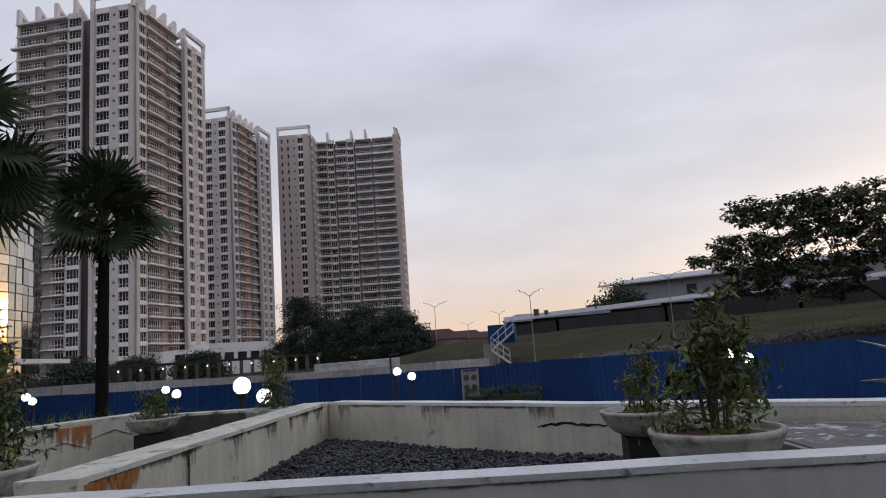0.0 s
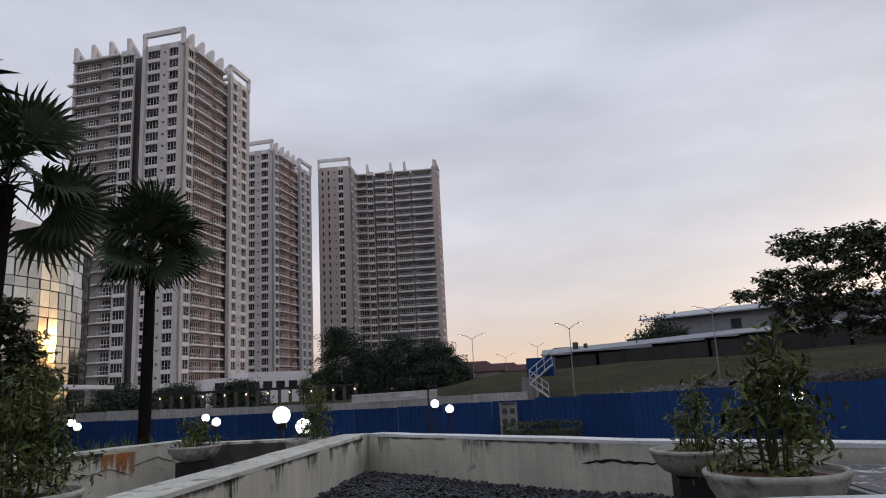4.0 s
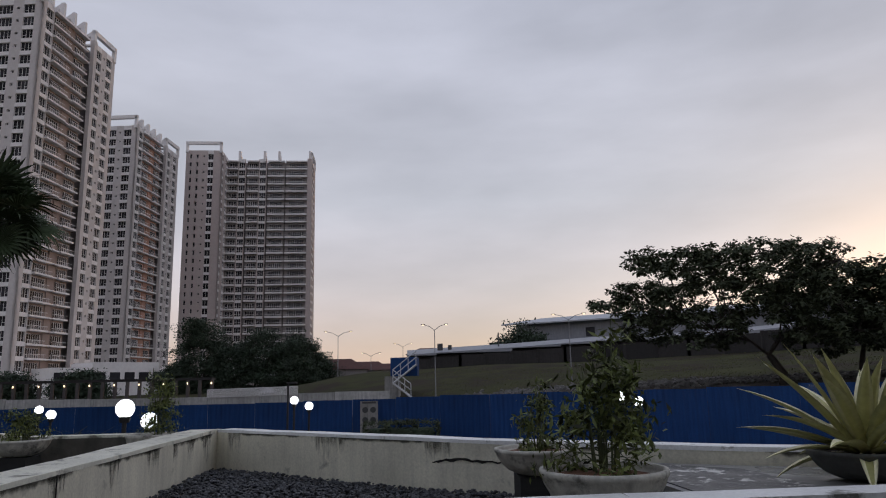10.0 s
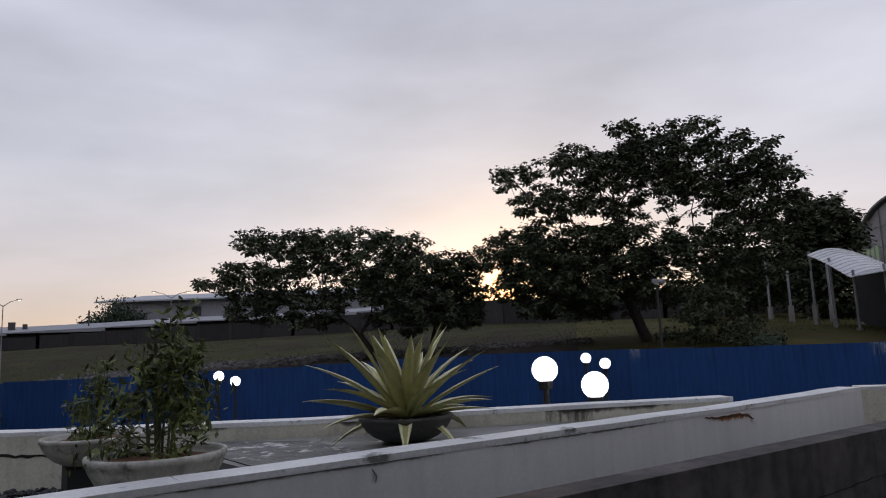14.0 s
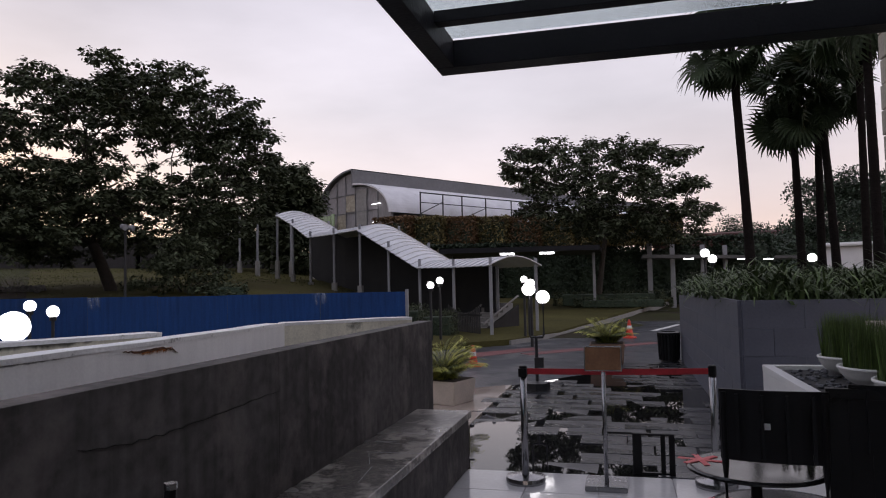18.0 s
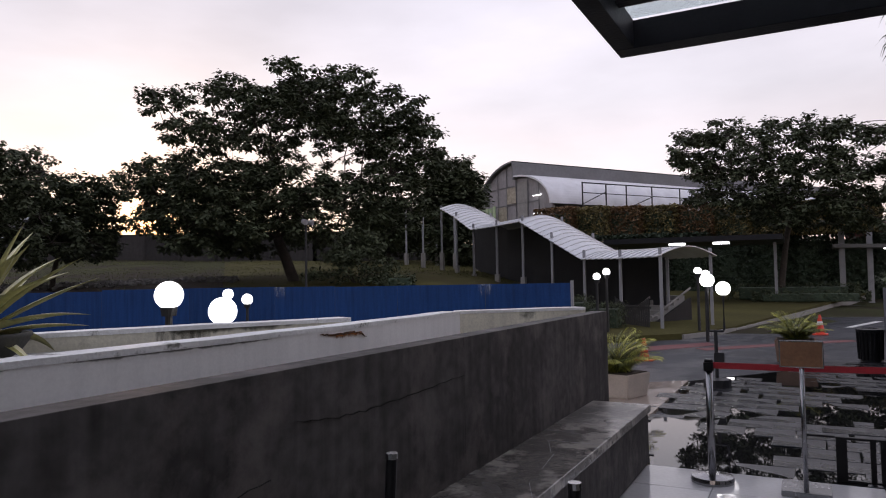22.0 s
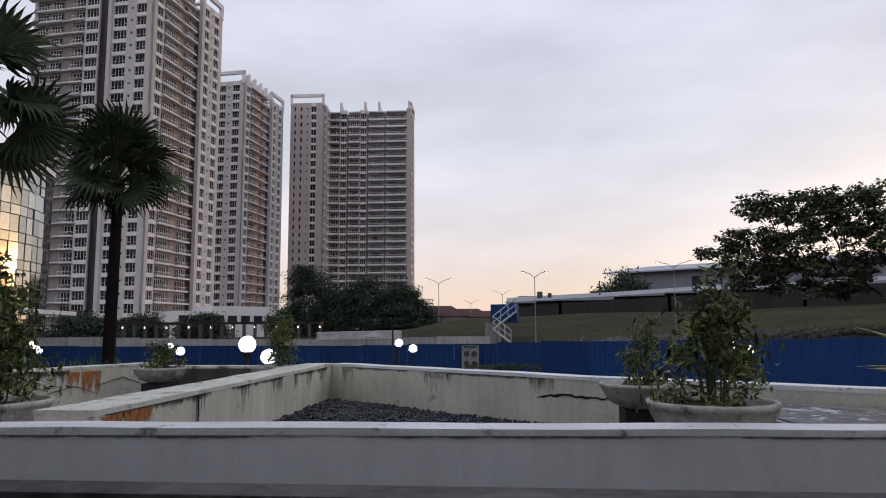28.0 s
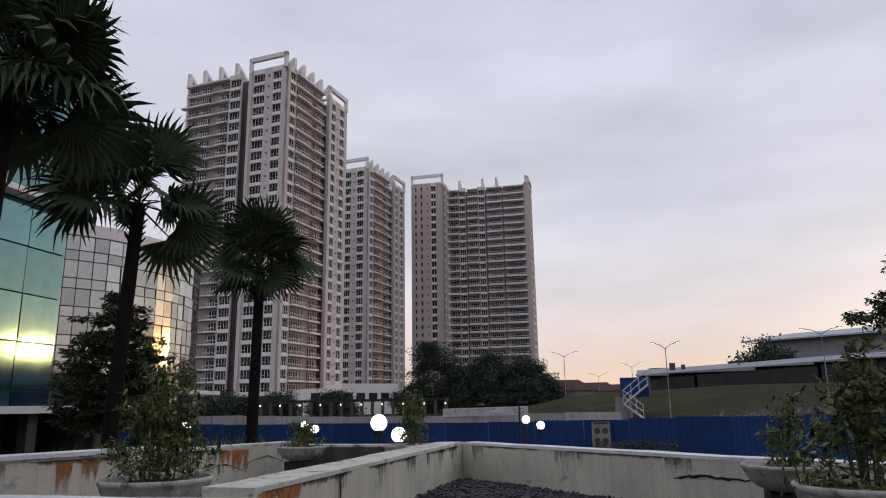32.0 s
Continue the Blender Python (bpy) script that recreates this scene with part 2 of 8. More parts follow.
M = {
    "white_paint": mat("white_paint", (0.71, 0.675, 0.55), 0.75, var=0.16, scale=1.6, fine=50, bump=0.12, streak=0.14, spots=((0.17, 0.165, 0.13), 0.60, 0.74, 3.0)),
    "white_top": mat("white_top", (0.82, 0.82, 0.81), 0.7, var=0.12, scale=2.0, fine=50, bump=0.25, spots=((0.22, 0.22, 0.2), 0.60, 0.68, 5.0), wet=0.5, spec=0.3),
    "stained_top": mat("stained_top", (0.74, 0.725, 0.62), 0.72, var=0.14, scale=2.2, fine=45, bump=0.3, spots=((0.20, 0.19, 0.15), 0.54, 0.66, 5.0), spec=0.3),
    "grey_paint": mat("grey_paint", (0.86, 0.85, 0.835), 0.65, var=0.06, scale=1.2, fine=60, bump=0.03, streak=0.08, spots=((0.62, 0.6, 0.54), 0.60, 0.75, 0.35)),
    "rust_run": soft("rust_run", (0.48, 0.18, 0.045), 0.44, 0.66, 0.5, 18.0, 0.85),
    "white_run": soft("white_run", (0.32, 0.38, 0.5), 0.52, 0.75, 0.5, 22.0, 0.5),
    "black_run": soft("black_run", (0.06, 0.058, 0.045), 0.50, 0.72, 0.42, 26.0, 0.6),
    "mildew": soft("mildew", (0.05, 0.048, 0.035), 0.55, 0.8, 0.9, 9.0, 0.75),
    "base_dirt": soft("base_dirt", (0.10, 0.095, 0.065), 0.44, 0.85, 0.9, 5.0, 0.75),
    "rust_dark": mat("rust_dark", (0.11, 0.05, 0.025), 0.9, var=0.4, scale=14),
    "crack": mat("crack", (0.02, 0.018, 0.015), 0.9, var=0.2),
    "dark_stone": mat("dark_stone", (0.088, 0.080, 0.079), 0.62, var=0.4, scale=1.1, fine=14, bump=0.2, streak=0.45, spots=((0.18, 0.155, 0.15), 0.5, 0.72, 2.4), spec=0.12),
    # bench: pale spots are scratches plus wet highlights painted into the colour
    "bench_stone": mat("bench_stone", (0.12, 0.11, 0.10), 0.36, var=0.4, scale=2.6, fine=26, bump=0.2, spots=((0.33, 0.30, 0.27), 0.50, 0.6, 4.5), wet=0.08),
    "gravel": mat("gravel", (0.034, 0.037, 0.045), 0.45, var=0.2, scale=8, island=0.5, rand=0.5),
    "soil": mat("soil", (0.05, 0.035, 0.025), 0.95, var=0.3, scale=7, bump=0.5),
    "red_soil": mat("red_soil", (0.16, 0.07, 0.035), 0.95, var=0.3, scale=9, bump=0.5),
    "bowl": mat("bowl", (0.62, 0.60, 0.53), 0.8, var=0.16, scale=4, fine=35, bump=0.3, spots=((0.09, 0.085, 0.07), 0.55, 0.68, 6.0), streak=0.35),
    "bowl_grey": mat("bowl_grey", (0.095, 0.095, 0.09), 0.75, var=0.15, scale=5, bump=0.25),
    "block": mat("block", (0.02, 0.02, 0.02), 0.7),
    "blue": mat("blue", (0.009, 0.050, 0.18), 0.6, var=0.16, scale=0.6, fine=20, bump=0.05, rand=0.12, streak=0.3, spots=((0.03, 0.06, 0.17), 0.64, 0.8, 1.2), spec=0.25),
    "post": mat("post", (0.02, 0.02, 0.022), 0.5, var=0.2),
    "globe": glow("globe", (0.95, 0.98, 1.0), 3.2),
    "tube_light": glow("tube_light", (0.92, 0.97, 1.0), 3.5),
    "warm_light": glow("warm_light", (1.0, 0.75, 0.42), 2.6),
    "bark": mat("bark", (0.045, 0.036, 0.03), 0.9, var=0.35, scale=6, fine=30, bump=0.6),
    "palm_bark": mat("palm_bark", (0.014, 0.011, 0.010), 0.9, spec=0.1, var=0.3, scale=4, fine=24, bump=0.6),
    "leaf": mat("leaf", (0.066, 0.08, 0.046), 0.75, spec=0.2, var=0.3, scale=1.0, fine=8, bump=0, island=0.5),
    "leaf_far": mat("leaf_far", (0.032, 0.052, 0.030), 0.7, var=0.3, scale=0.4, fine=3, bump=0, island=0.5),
    "leaf_yellow": mat("leaf_yellow", (0.42, 0.42, 0.09), 0.6, var=0.3, scale=1.5, fine=8, bump=0, island=0.6),
    "creeper_leaf": mat("creeper_leaf", (0.15, 0.12, 0.045), 0.7, var=0.3, scale=1.5, fine=8, bump=0, island=0.8),
    "leaf_red": mat("leaf_red", (0.15, 0.085, 0.04), 0.7, var=0.3, scale=1.5, fine=8, bump=0, island=0.6),
    "bamboo": mat("bamboo", (0.128, 0.152, 0.05), 0.55, spec=0.2, var=0.25, scale=2.0, fine=10, bump=0, island=0.85),
    "stem": mat("stem", (0.09, 0.11, 0.045), 0.6, var=0.3, scale=9),
    "palm_leaf": mat("palm_leaf", (0.036, 0.054, 0.026), 0.6, spec=0.3, var=0.3, scale=1.2, fine=12, bump=0, rand=0.35),
    "agave": mat("agave", (0.40, 0.385, 0.15), 0.45, var=0.2, scale=5, fine=30, bump=0.1, rand=0.2),
    "agave_edge": mat("agave_edge", (0.88, 0.84, 0.55), 0.45, var=0.15, scale=5, fine=30, bump=0.1, rand=0.12),
    "grass": mat("grass", (0.051, 0.053, 0.025), 0.95, var=0.3, scale=0.35, fine=9, bump=0.6, spots=((0.042, 0.034, 0.027), 0.46, 0.6, 0.22), spec=0.05),
    "lawn": mat("lawn", (0.072, 0.066, 0.026), 0.95, var=0.25, scale=0.4, fine=9, bump=0.6, spots=((0.07, 0.055, 0.03), 0.55, 0.72, 0.3), spec=0.05),
    "shed_roof": mat("shed_roof", (0.26, 0.27, 0.30), 0.6, var=0.15, scale=0.3),
    "grass_blade": mat("grass_blade", (0.08, 0.13, 0.03), 0.6, var=0.3, scale=2, fine=8, bump=0, island=0.5),
    "light_tile": mat("light_tile", (0.52, 0.51, 0.51), 0.25, var=0.07, scale=2.5, fine=30, bump=0.02, rand=0.05, wet=0.04),
    "dark_paver": mat("dark_paver", (0.026, 0.027, 0.031), 0.38, spec=0.5, var=0.25, scale=2.5, fine=30, bump=0.15, rand=0.35, wet=0.2),
    "water": mat("water", (0.010, 0.010, 0.011), 0.02, var=0.1, scale=1.2, fine=3, bump=0.004, spec=0.33, wet=0.012),
    "wet": mat("wet", (0.012, 0.012, 0.014), 0.06, var=0.2, scale=1.2, fine=8, bump=0.01),
    "beige": mat("beige", (0.40, 0.33, 0.28), 0.3, var=0.1, scale=2, bump=0.05, wet=0.06),
    "asphalt": mat("asphalt", (0.036, 0.038, 0.044), 0.6, var=0.2, scale=0.6, fine=60, bump=0.2, wet=0.35, spec=0.3),
    "road_red": mat("road_red", (0.17, 0.045, 0.045), 0.6, var=0.25, scale=3),
    "road_white": mat("road_white", (0.6, 0.6, 0.58), 0.6, var=0.2, scale=4),
    "kerb": mat("kerb", (0.27, 0.26, 0.25), 0.8, var=0.2, scale=2),
    "grey_slab": mat("grey_slab", (0.103, 0.109, 0.14), 0.55, var=0.12, scale=1.5, fine=40, bump=0.1, rand=0.05),
    "stone_tile": mat("stone_tile", (0.38, 0.345, 0.29), 0.8, var=0.2, scale=4, bump=0.4, rand=0.15),
    "white_lacquer": mat("white_lacquer", (0.75, 0.75, 0.74), 0.35, var=0.05),
    "black_metal": mat("black_metal", (0.008, 0.008, 0.009), 0.35, spec=0.2, var=0.2, scale=6, bump=0.02),
    "table_top": mat("table_top", (0.009, 0.009, 0.010), 0.34, var=0.2, scale=6, bump=0.01, wet=0.04),
    "chrome": mat("chrome", (0.30, 0.30, 0.31), 0.22, metal=1.0, var=0.1, scale=9, bump=0.02),
    "belt": mat("belt", (0.42, 0.02, 0.03), 0.6, var=0.15, scale=8),
    "sticker": mat("sticker", (0.75, 0.12, 0.13), 0.5, var=0.1),
    "paper": mat("paper", (0.75, 0.75, 0.75), 0.5, var=0.05),
    "stained_sheet": mat("stained_sheet", (0.36, 0.32, 0.25), 0.6, var=0.35, scale=1.2, fine=6, streak=0.4),
    "sign_green": mat("sign_green", (0.34, 0.46, 0.27), 0.5, var=0.15, scale=3),
    "sign_brown": mat("sign_brown", (0.25, 0.12, 0.06), 0.5, var=0.2, scale=7),
    "orange": mat("orange", (0.72, 0.06, 0.03), 0.5, var=0.1),
    "terracotta": mat("terracotta", (0.27, 0.17, 0.12), 0.85, var=0.2, scale=5),
    "planter_beige": mat("planter_beige", (0.58, 0.50, 0.43), 0.7, var=0.1, scale=4),
    "beam": mat("beam", (0.011, 0.011, 0.014), 0.5, spec=0.2, var=0.15, scale=2),
    "canopy_glass": clear_glass("canopy_glass", (0.75, 0.85, 0.85), 0.25),
    "zinc": mat("zinc", (0.62, 0.63, 0.66), 0.4, metal=0.3, var=0.10, scale=2, bump=0.05, rand=0.06),
    "galv": mat("galv", (0.30, 0.30, 0.32), 0.6, metal=0.2, var=0.1),
    "poly": mat("poly", (0.66, 0.66, 0.70), 0.35, var=0.12, scale=1.0, bump=0.05),
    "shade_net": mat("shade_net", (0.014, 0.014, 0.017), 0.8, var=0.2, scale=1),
    "tw_beige": mat("tw_beige", (0.62, 0.585, 0.58), 0.85, var=0.08, scale=0.08, fine=1.2, bump=0.05, streak=0.12),
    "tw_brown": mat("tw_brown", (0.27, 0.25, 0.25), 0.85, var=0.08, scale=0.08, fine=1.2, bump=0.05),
    # next two: low sun's warmth on the towers' side faces, put into the colour
    "tw_warm_side": mat("tw_warm_side", (0.31, 0.245, 0.22), 0.85, var=0.08, scale=0.08, fine=1.2, bump=0.05),
    "tw_sunset_side": mat("tw_sunset_side", (0.46, 0.27, 0.205), 0.85, var=0.08, scale=0.08, fine=1.2, bump=0.05),
    "tw_clay": mat("tw_clay", (0.52, 0.455, 0.44), 0.85, var=0.08, scale=0.08, fine=1.2, bump=0.05, streak=0.12),
    "tw_white": mat("tw_white", (0.80, 0.78, 0.78), 0.8, var=0.08, scale=0.1, fine=1.5, bump=0.05),
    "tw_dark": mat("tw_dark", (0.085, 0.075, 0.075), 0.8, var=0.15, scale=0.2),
    "tw_glass": mat("tw_glass", (0.03, 0.03, 0.036), 0.5, spec=0.12, var=0.3, scale=0.3, fine=1, bump=0, rand=0.6),
    "glass_wall": mat("glass_wall", (0.35, 0.37, 0.36), 0.05, metal=0.95, var=0.12, scale=0.3, fine=2, bump=0.015, rand=0.25),
    "glass_teal": mat("glass_teal", (0.11, 0.235, 0.27), 0.05, metal=0.95, var=0.12, scale=0.3, fine=2, bump=0.012, rand=0.15),
    "mullion": mat("mullion", (0.05, 0.052, 0.055), 0.5, var=0.1),
    "concrete": mat("concrete", (0.30, 0.29, 0.28), 0.85, var=0.2, scale=0.6, fine=6, bump=0.2, streak=0.35),
    "pale_wall": mat("pale_wall", (0.44, 0.43, 0.42), 0.85, var=0.2, scale=0.6, fine=6, bump=0.2, streak=0.35, rand=0.15),
    "dark_concrete": mat("dark_concrete", (0.032, 0.029, 0.029), 0.9, var=0.25, scale=0.4, fine=4, bump=0.2, streak=0.3, rand=0.25),
    "hall_roof": mat("hall_roof", (0.17, 0.17, 0.18), 0.7, var=0.15, scale=0.4, fine=4),
    "gable": mat("gable", (0.27, 0.255, 0.265), 0.6, var=0.15, scale=0.5, fine=4, streak=0.2),
    "roof_tile": mat("roof_tile", (0.09, 0.04, 0.035), 0.85, var=0.25, scale=1),
    "roof_metal": mat("roof_metal", (0.42, 0.44, 0.48), 0.6, metal=0.2, var=0.12, scale=0.3),
    "shed_wall": mat("shed_wall", (0.31, 0.325, 0.37), 0.7, var=0.1, scale=0.3, fine=2, streak=0.2),
    "strap_leaf": mat("strap_leaf", (0.065, 0.10, 0.034), 0.5, var=0.3, scale=2, fine=8, bump=0, island=0.6, spec=0.35),
    "damp_wall": mat("damp_wall", (0.115, 0.105, 0.085), 0.7, var=0.3, scale=1.5, fine=20, bump=0.2, streak=0.3, spots=((0.04, 0.038, 0.03), 0.5, 0.7, 2.5)),
    "bank_dirt": mat("bank_dirt", (0.046, 0.037, 0.031), 0.95, var=0.35, scale=0.6, fine=6, bump=0.6, spec=0.05),
    "bank_tuft": mat("bank_tuft", (0.088, 0.094, 0.04), 0.95, var=0.35, scale=0.3, fine=3, bump=0, island=0.5, spec=0.05),
    "bed_grey": mat("bed_grey", (0.24, 0.24, 0.23), 0.6, var=0.2, scale=2.0, fine=30, bump=0.2, wet=0.25),
    "bed_litter": mat("bed_litter", (0.03, 0.03, 0.035), 0.4, var=0.3, scale=6, fine=40, bump=0.4, spots=((0.62, 0.62, 0.6), 0.55, 0.6, 9.0)),
    "rubble": mat("rubble", (0.12, 0.115, 0.11), 0.9, var=0.3, scale=3, island=0.4),
}

# ---- mesh helpers ----
rng = random.Random(7)


def mesh_of(name, bm, *mats):
    me = bpy.data.meshes.new(name)
    bm.to_mesh(me)
    bm.free()
    for m in mats:
        me.materials.append(m)
    return me


def part(name, bm, material, parent=None, label="", smooth=False):
    """Links a bmesh (or a ready mesh) as one mesh object under a thing or a part."""
    if isinstance(bm, bmesh.types.BMesh):
        mats = material if isinstance(material, (list, tuple)) else (material,)
        bm = mesh_of(name, bm, *mats)
    if smooth:
        for p in bm.polygons:
            p.use_smooth = True
    ob = new(name, bm)
    if parent is not None:
        ob.parent = parent
    if label:
        ob["label"] = label
    return ob


def thing(name, at, label, category, group="", kind="", rz=0.0):
    ob = new(name)
    ob.empty_display_size = 0.1
    ob.matrix_basis = pose(*at, 0, 0, rz)
    return tagged(ob, label, category, group, kind)


def solo(name, bm, material, label, category, group="", kind="", smooth=False):
    return tagged(part(name, bm, material, None, "", smooth), label, category, group, kind)


def box(bm, x0, x1, y0, y1, z0, z1, mi=0):
    v = [bm.verts.new(c) for c in ((x0, y0, z0), (x1, y0, z0), (x1, y1, z0), (x0, y1, z0), (x0, y0, z1), (x1, y0, z1), (x1, y1, z1), (x0, y1, z1))]
    for q in ((3, 2, 1, 0), (4, 5, 6, 7), (0, 1, 5, 4), (1, 2, 6, 5), (2, 3, 7, 6), (3, 0, 4, 7)):
        bm.faces.new([v[i] for i in q]).material_index = mi
    return v


def bm_box(*a, bevel=0.0):
    bm = bmesh.new()
    box(bm, *a)
    if bevel:
        bmesh.ops.bevel(bm, geom=bm.edges[:], offset=bevel, segments=2, affect="EDGES", profile=0.6)
    return bm


def prism(bm, pts, z0, z1, mi=0):
    """An upright prism over a plan outline (anticlockwise). z1 may be a list."""
    tops = z1 if isinstance(z1, (list, tuple)) else [z1] * len(pts)
    lo = [bm.verts.new((p[0], p[1], z0)) for p in pts]
    hi = [bm.verts.new((p[0], p[1], t)) for p, t in zip(pts, tops)]
    n = len(pts)
    bm.faces.new(hi).material_index = mi
    bm.faces.new(lo[::-1]).material_index = mi
    for i in range(n):
        bm.faces.new((lo[i], lo[(i + 1) % n], hi[(i + 1) % n], hi[i])).material_index = mi


def rod(bm, a, b, r0, r1=None, n=8, mi=0):
    """A tapered round bar from a to b."""
    a, b = Vector(a), Vector(b)
    r1 = r0 if r1 is None else r1
    q = (b - a).to_track_quat("Z", "Y")
    ra = [bm.verts.new(a + q @ Vector((r0 * math.cos(k * math.tau / n), r0 * math.sin(k * math.tau / n), 0))) for k in range(n)]
    rb = [bm.verts.new(b + q @ Vector((r1 * math.cos(k * math.tau / n), r1 * math.sin(k * math.tau / n), 0))) for k in range(n)]
    for k in range(n):
        bm.faces.new((ra[k], ra[(k + 1) % n], rb[(k + 1) % n], rb[k])).material_index = mi
    bm.faces.new(ra[::-1]).material_index = mi
    bm.faces.new(rb).material_index = mi


def tube(bm, pts, radii, n=8, mi=0):
    """A bent tapering tube through points."""
    rings = []
    for i, p in enumerate(pts):
        d = Vector(pts[min(i + 1, len(pts) - 1)]) - Vector(pts[max(i - 1, 0)])
        q = d.to_track_quat("Z", "Y")
        rings.append([bm.verts.new(Vector(p) + q @ Vector((radii[i] * math.cos(k * math.tau / n), radii[i] * math.sin(k * math.tau / n), 0))) for k in range(n)])
    for a, b in zip(rings, rings[1:]):
        for k in range(n):
            bm.faces.new((a[k], a[(k + 1) % n], b[(k + 1) % n], b[k])).material_index = mi
    bm.faces.new(rings[0][::-1]).material_index = mi
    bm.faces.new(rings[-1]).material_index = mi


def lathe(bm, profile, n=32, mi=0):
    """Turns a profile of (radius, z) round the z axis."""
    rings = []
    for r, z in profile:
        if r < 1e-5:
            rings.append([bm.verts.new((0, 0, z))])
        else:
            rings.append([bm.verts.new((r * math.cos(k * math.tau / n), r * math.sin(k * math.tau / n), z)) for k in range(n)])
    for a, b in zip(rings, rings[1:]):
        for k in range(n):
            k2 = (k + 1) % n
            if len(a) == 1 and len(b) == 1:
                continue
            if len(a) == 1:
                f = (a[0], b[k2], b[k])
            elif len(b) == 1:
                f = (a[k], a[k2], b[0])
            else:
                f = (a[k], a[k2], b[k2], b[k])
            bm.faces.new(f).material_index = mi


def polar(az, d, z=0.0):
    a = radians(az)
    return Vector((0.5 + d * math.sin(a), 0.3 + d * math.cos(a), z))


def leaf_mesh(name, centres, size, material, droop=0.3, aspect=0.45, spread=1.0):
    """Many small kite-shaped leaves at random tilts round the given centres, as one mesh."""
    c = np.asarray(centres, dtype=float)
    n = len(c)
    r = np.random.RandomState(len(c) + int(size * 1000))
    az = r.uniform(0, math.tau, n)
    pitch = r.normal(-droop, 0.55, n)
    roll = r.uniform(-1.0, 1.0, n)
    s = size * r.uniform(0.6, 1.35, n)
    d = np.stack([np.cos(az) * np.cos(pitch), np.sin(az) * np.cos(pitch), np.sin(pitch)], 1)
    side = np.stack([-np.sin(az), np.cos(az), np.zeros(n)], 1)
    up = np.cross(d, side)
    w = side * np.cos(roll)[:, None] + up * np.sin(roll)[:, None]
    S, W = s[:, None], (s * aspect * 0.5)[:, None]
    v = np.stack([c - d * S * 0.5, c + w * W, c + d * S * 0.5, c - w * W], 1).reshape(-1, 3)
    me = bpy.data.meshes.new(name)
    me.from_pydata(v.tolist(), [], np.arange(4 * n).reshape(-1, 4).tolist())
    me.materials.append(material)
    return me


# ---- ground: one sheet out to the horizon ----
GROUND = {  # azimuth: height just past the fence, height at 70 m
    -180: (-0.05, -0.05), -100: (-1.0, -0.6), -40: (-1.0, -0.6), -12: (-0.9, 0.5), -7: (-0.9, 2.3), -2.5: (-0.8, 2.9), 0.5: (-0.2, 2.95), 4: (0.4, 3.15), 12: (0.9, 3.3), 22: (1.2, 3.55),
    36: (1.4, 4.3), 47: (1.6, 4.3), 60: (1.6, 4.3), 67: (1.1, 4.3), 71: (0.3, 4.0), 74: (0.0, 1.0), 78: (-0.05, 0.2), 180: (-0.05, -0.05)}
FENCE = [(-60, 48, 0.95), (-35.7, 40, 1.05), (-25, 35, 1.06), (-16, 32.5, 1.07), (-5, 30, 1.15), (2, 29, 1.23), (6, 28, 1.29), (14, 27.5, 1.33), (22.7, 27, 1.37), (29, 26.3, 1.47), (36.5, 25.5, 1.56), (49, 24, 1.58), (58.8, 22.6, 1.55), (66, 21.6, 1.58), (73.0, 21.0, 1.56)]


def along(table, x):
    return [float(np.interp(x, [r[0] for r in table], [r[k] for r in table])) for k in range(1, len(table[0]))]


GROUND_ROWS = [(a, *v) for a, v in GROUND.items()]


def ground_z(az, d):
    z0, z1 = along(GROUND_ROWS, az)
    df = along(FENCE, az)[0] if az < 73 else 21.0
    inner = -1.0 + (min(max((az - 66) / 8, 0), 1) * 0.95 if az > 0 else 0) if abs(az) < 110 else -0.05
    if az < -6 or az > 74:
        inner = min(inner, z0)
    if d < df + 0.4:
        return inner
    if d < df + 3:
        return inner + (z0 - inner) * (d - df - 0.4) / 2.6
    if d < 70:
        return z0 + (z1 - z0) * (d - df - 3) / (67 - df)
    return z1 + (0.5 - z1) * min((d - 70) / 400, 1) if d > 170 else z1


def build_ground():
    azs = list(np.arange(-180, 180, 3.0))
    ds = [0, 3, 6, 10, 14, 18, 20, 21, 22, 23, 24, 25, 26, 27, 28, 29, 30, 31, 32, 34, 36, 38, 40, 43, 46, 50, 56, 63, 70, 90, 120, 170, 260, 420, 800, 1600, 3200]
    verts, faces = [], []
    for d in ds:
        for a in azs:
            p = polar(a, d, ground_z(a, d))
            if d > 22 and d < 100:
                p.z += 0.15 * noise.noise(p * 0.25)
            verts.append(p)
    n = len(azs)
    for i in range(len(ds) - 1):
        for k in range(n):
            faces.append((i * n + k, i * n + (k + 1) % n, (i + 1) * n + (k + 1) % n, (i + 1) * n + k))
    me = bpy.data.meshes.new("ground")
    me.from_pydata([tuple(v) for v in verts], [], [f[::-1] for f in faces])
    me.materials.append(M["grass"])
    me.materials.append(M["bank_dirt"])
    me.materials.append(M["lawn"])
    for p in me.polygons:
        p.use_smooth = True
        ring, k = divmod(p.index, n)
        p.material_index = 1 if 21 < ds[ring] < 38 - azs[k] * 0.1 and -6 < azs[k] < 45 else 2 if 43 < azs[k] < 74 and 20 < ds[ring] < 56 else 0
    tagged(new("ground", me), "rough grass and bare earth rising in a bank behind the fence", "ground", kind="structure")


build_ground()

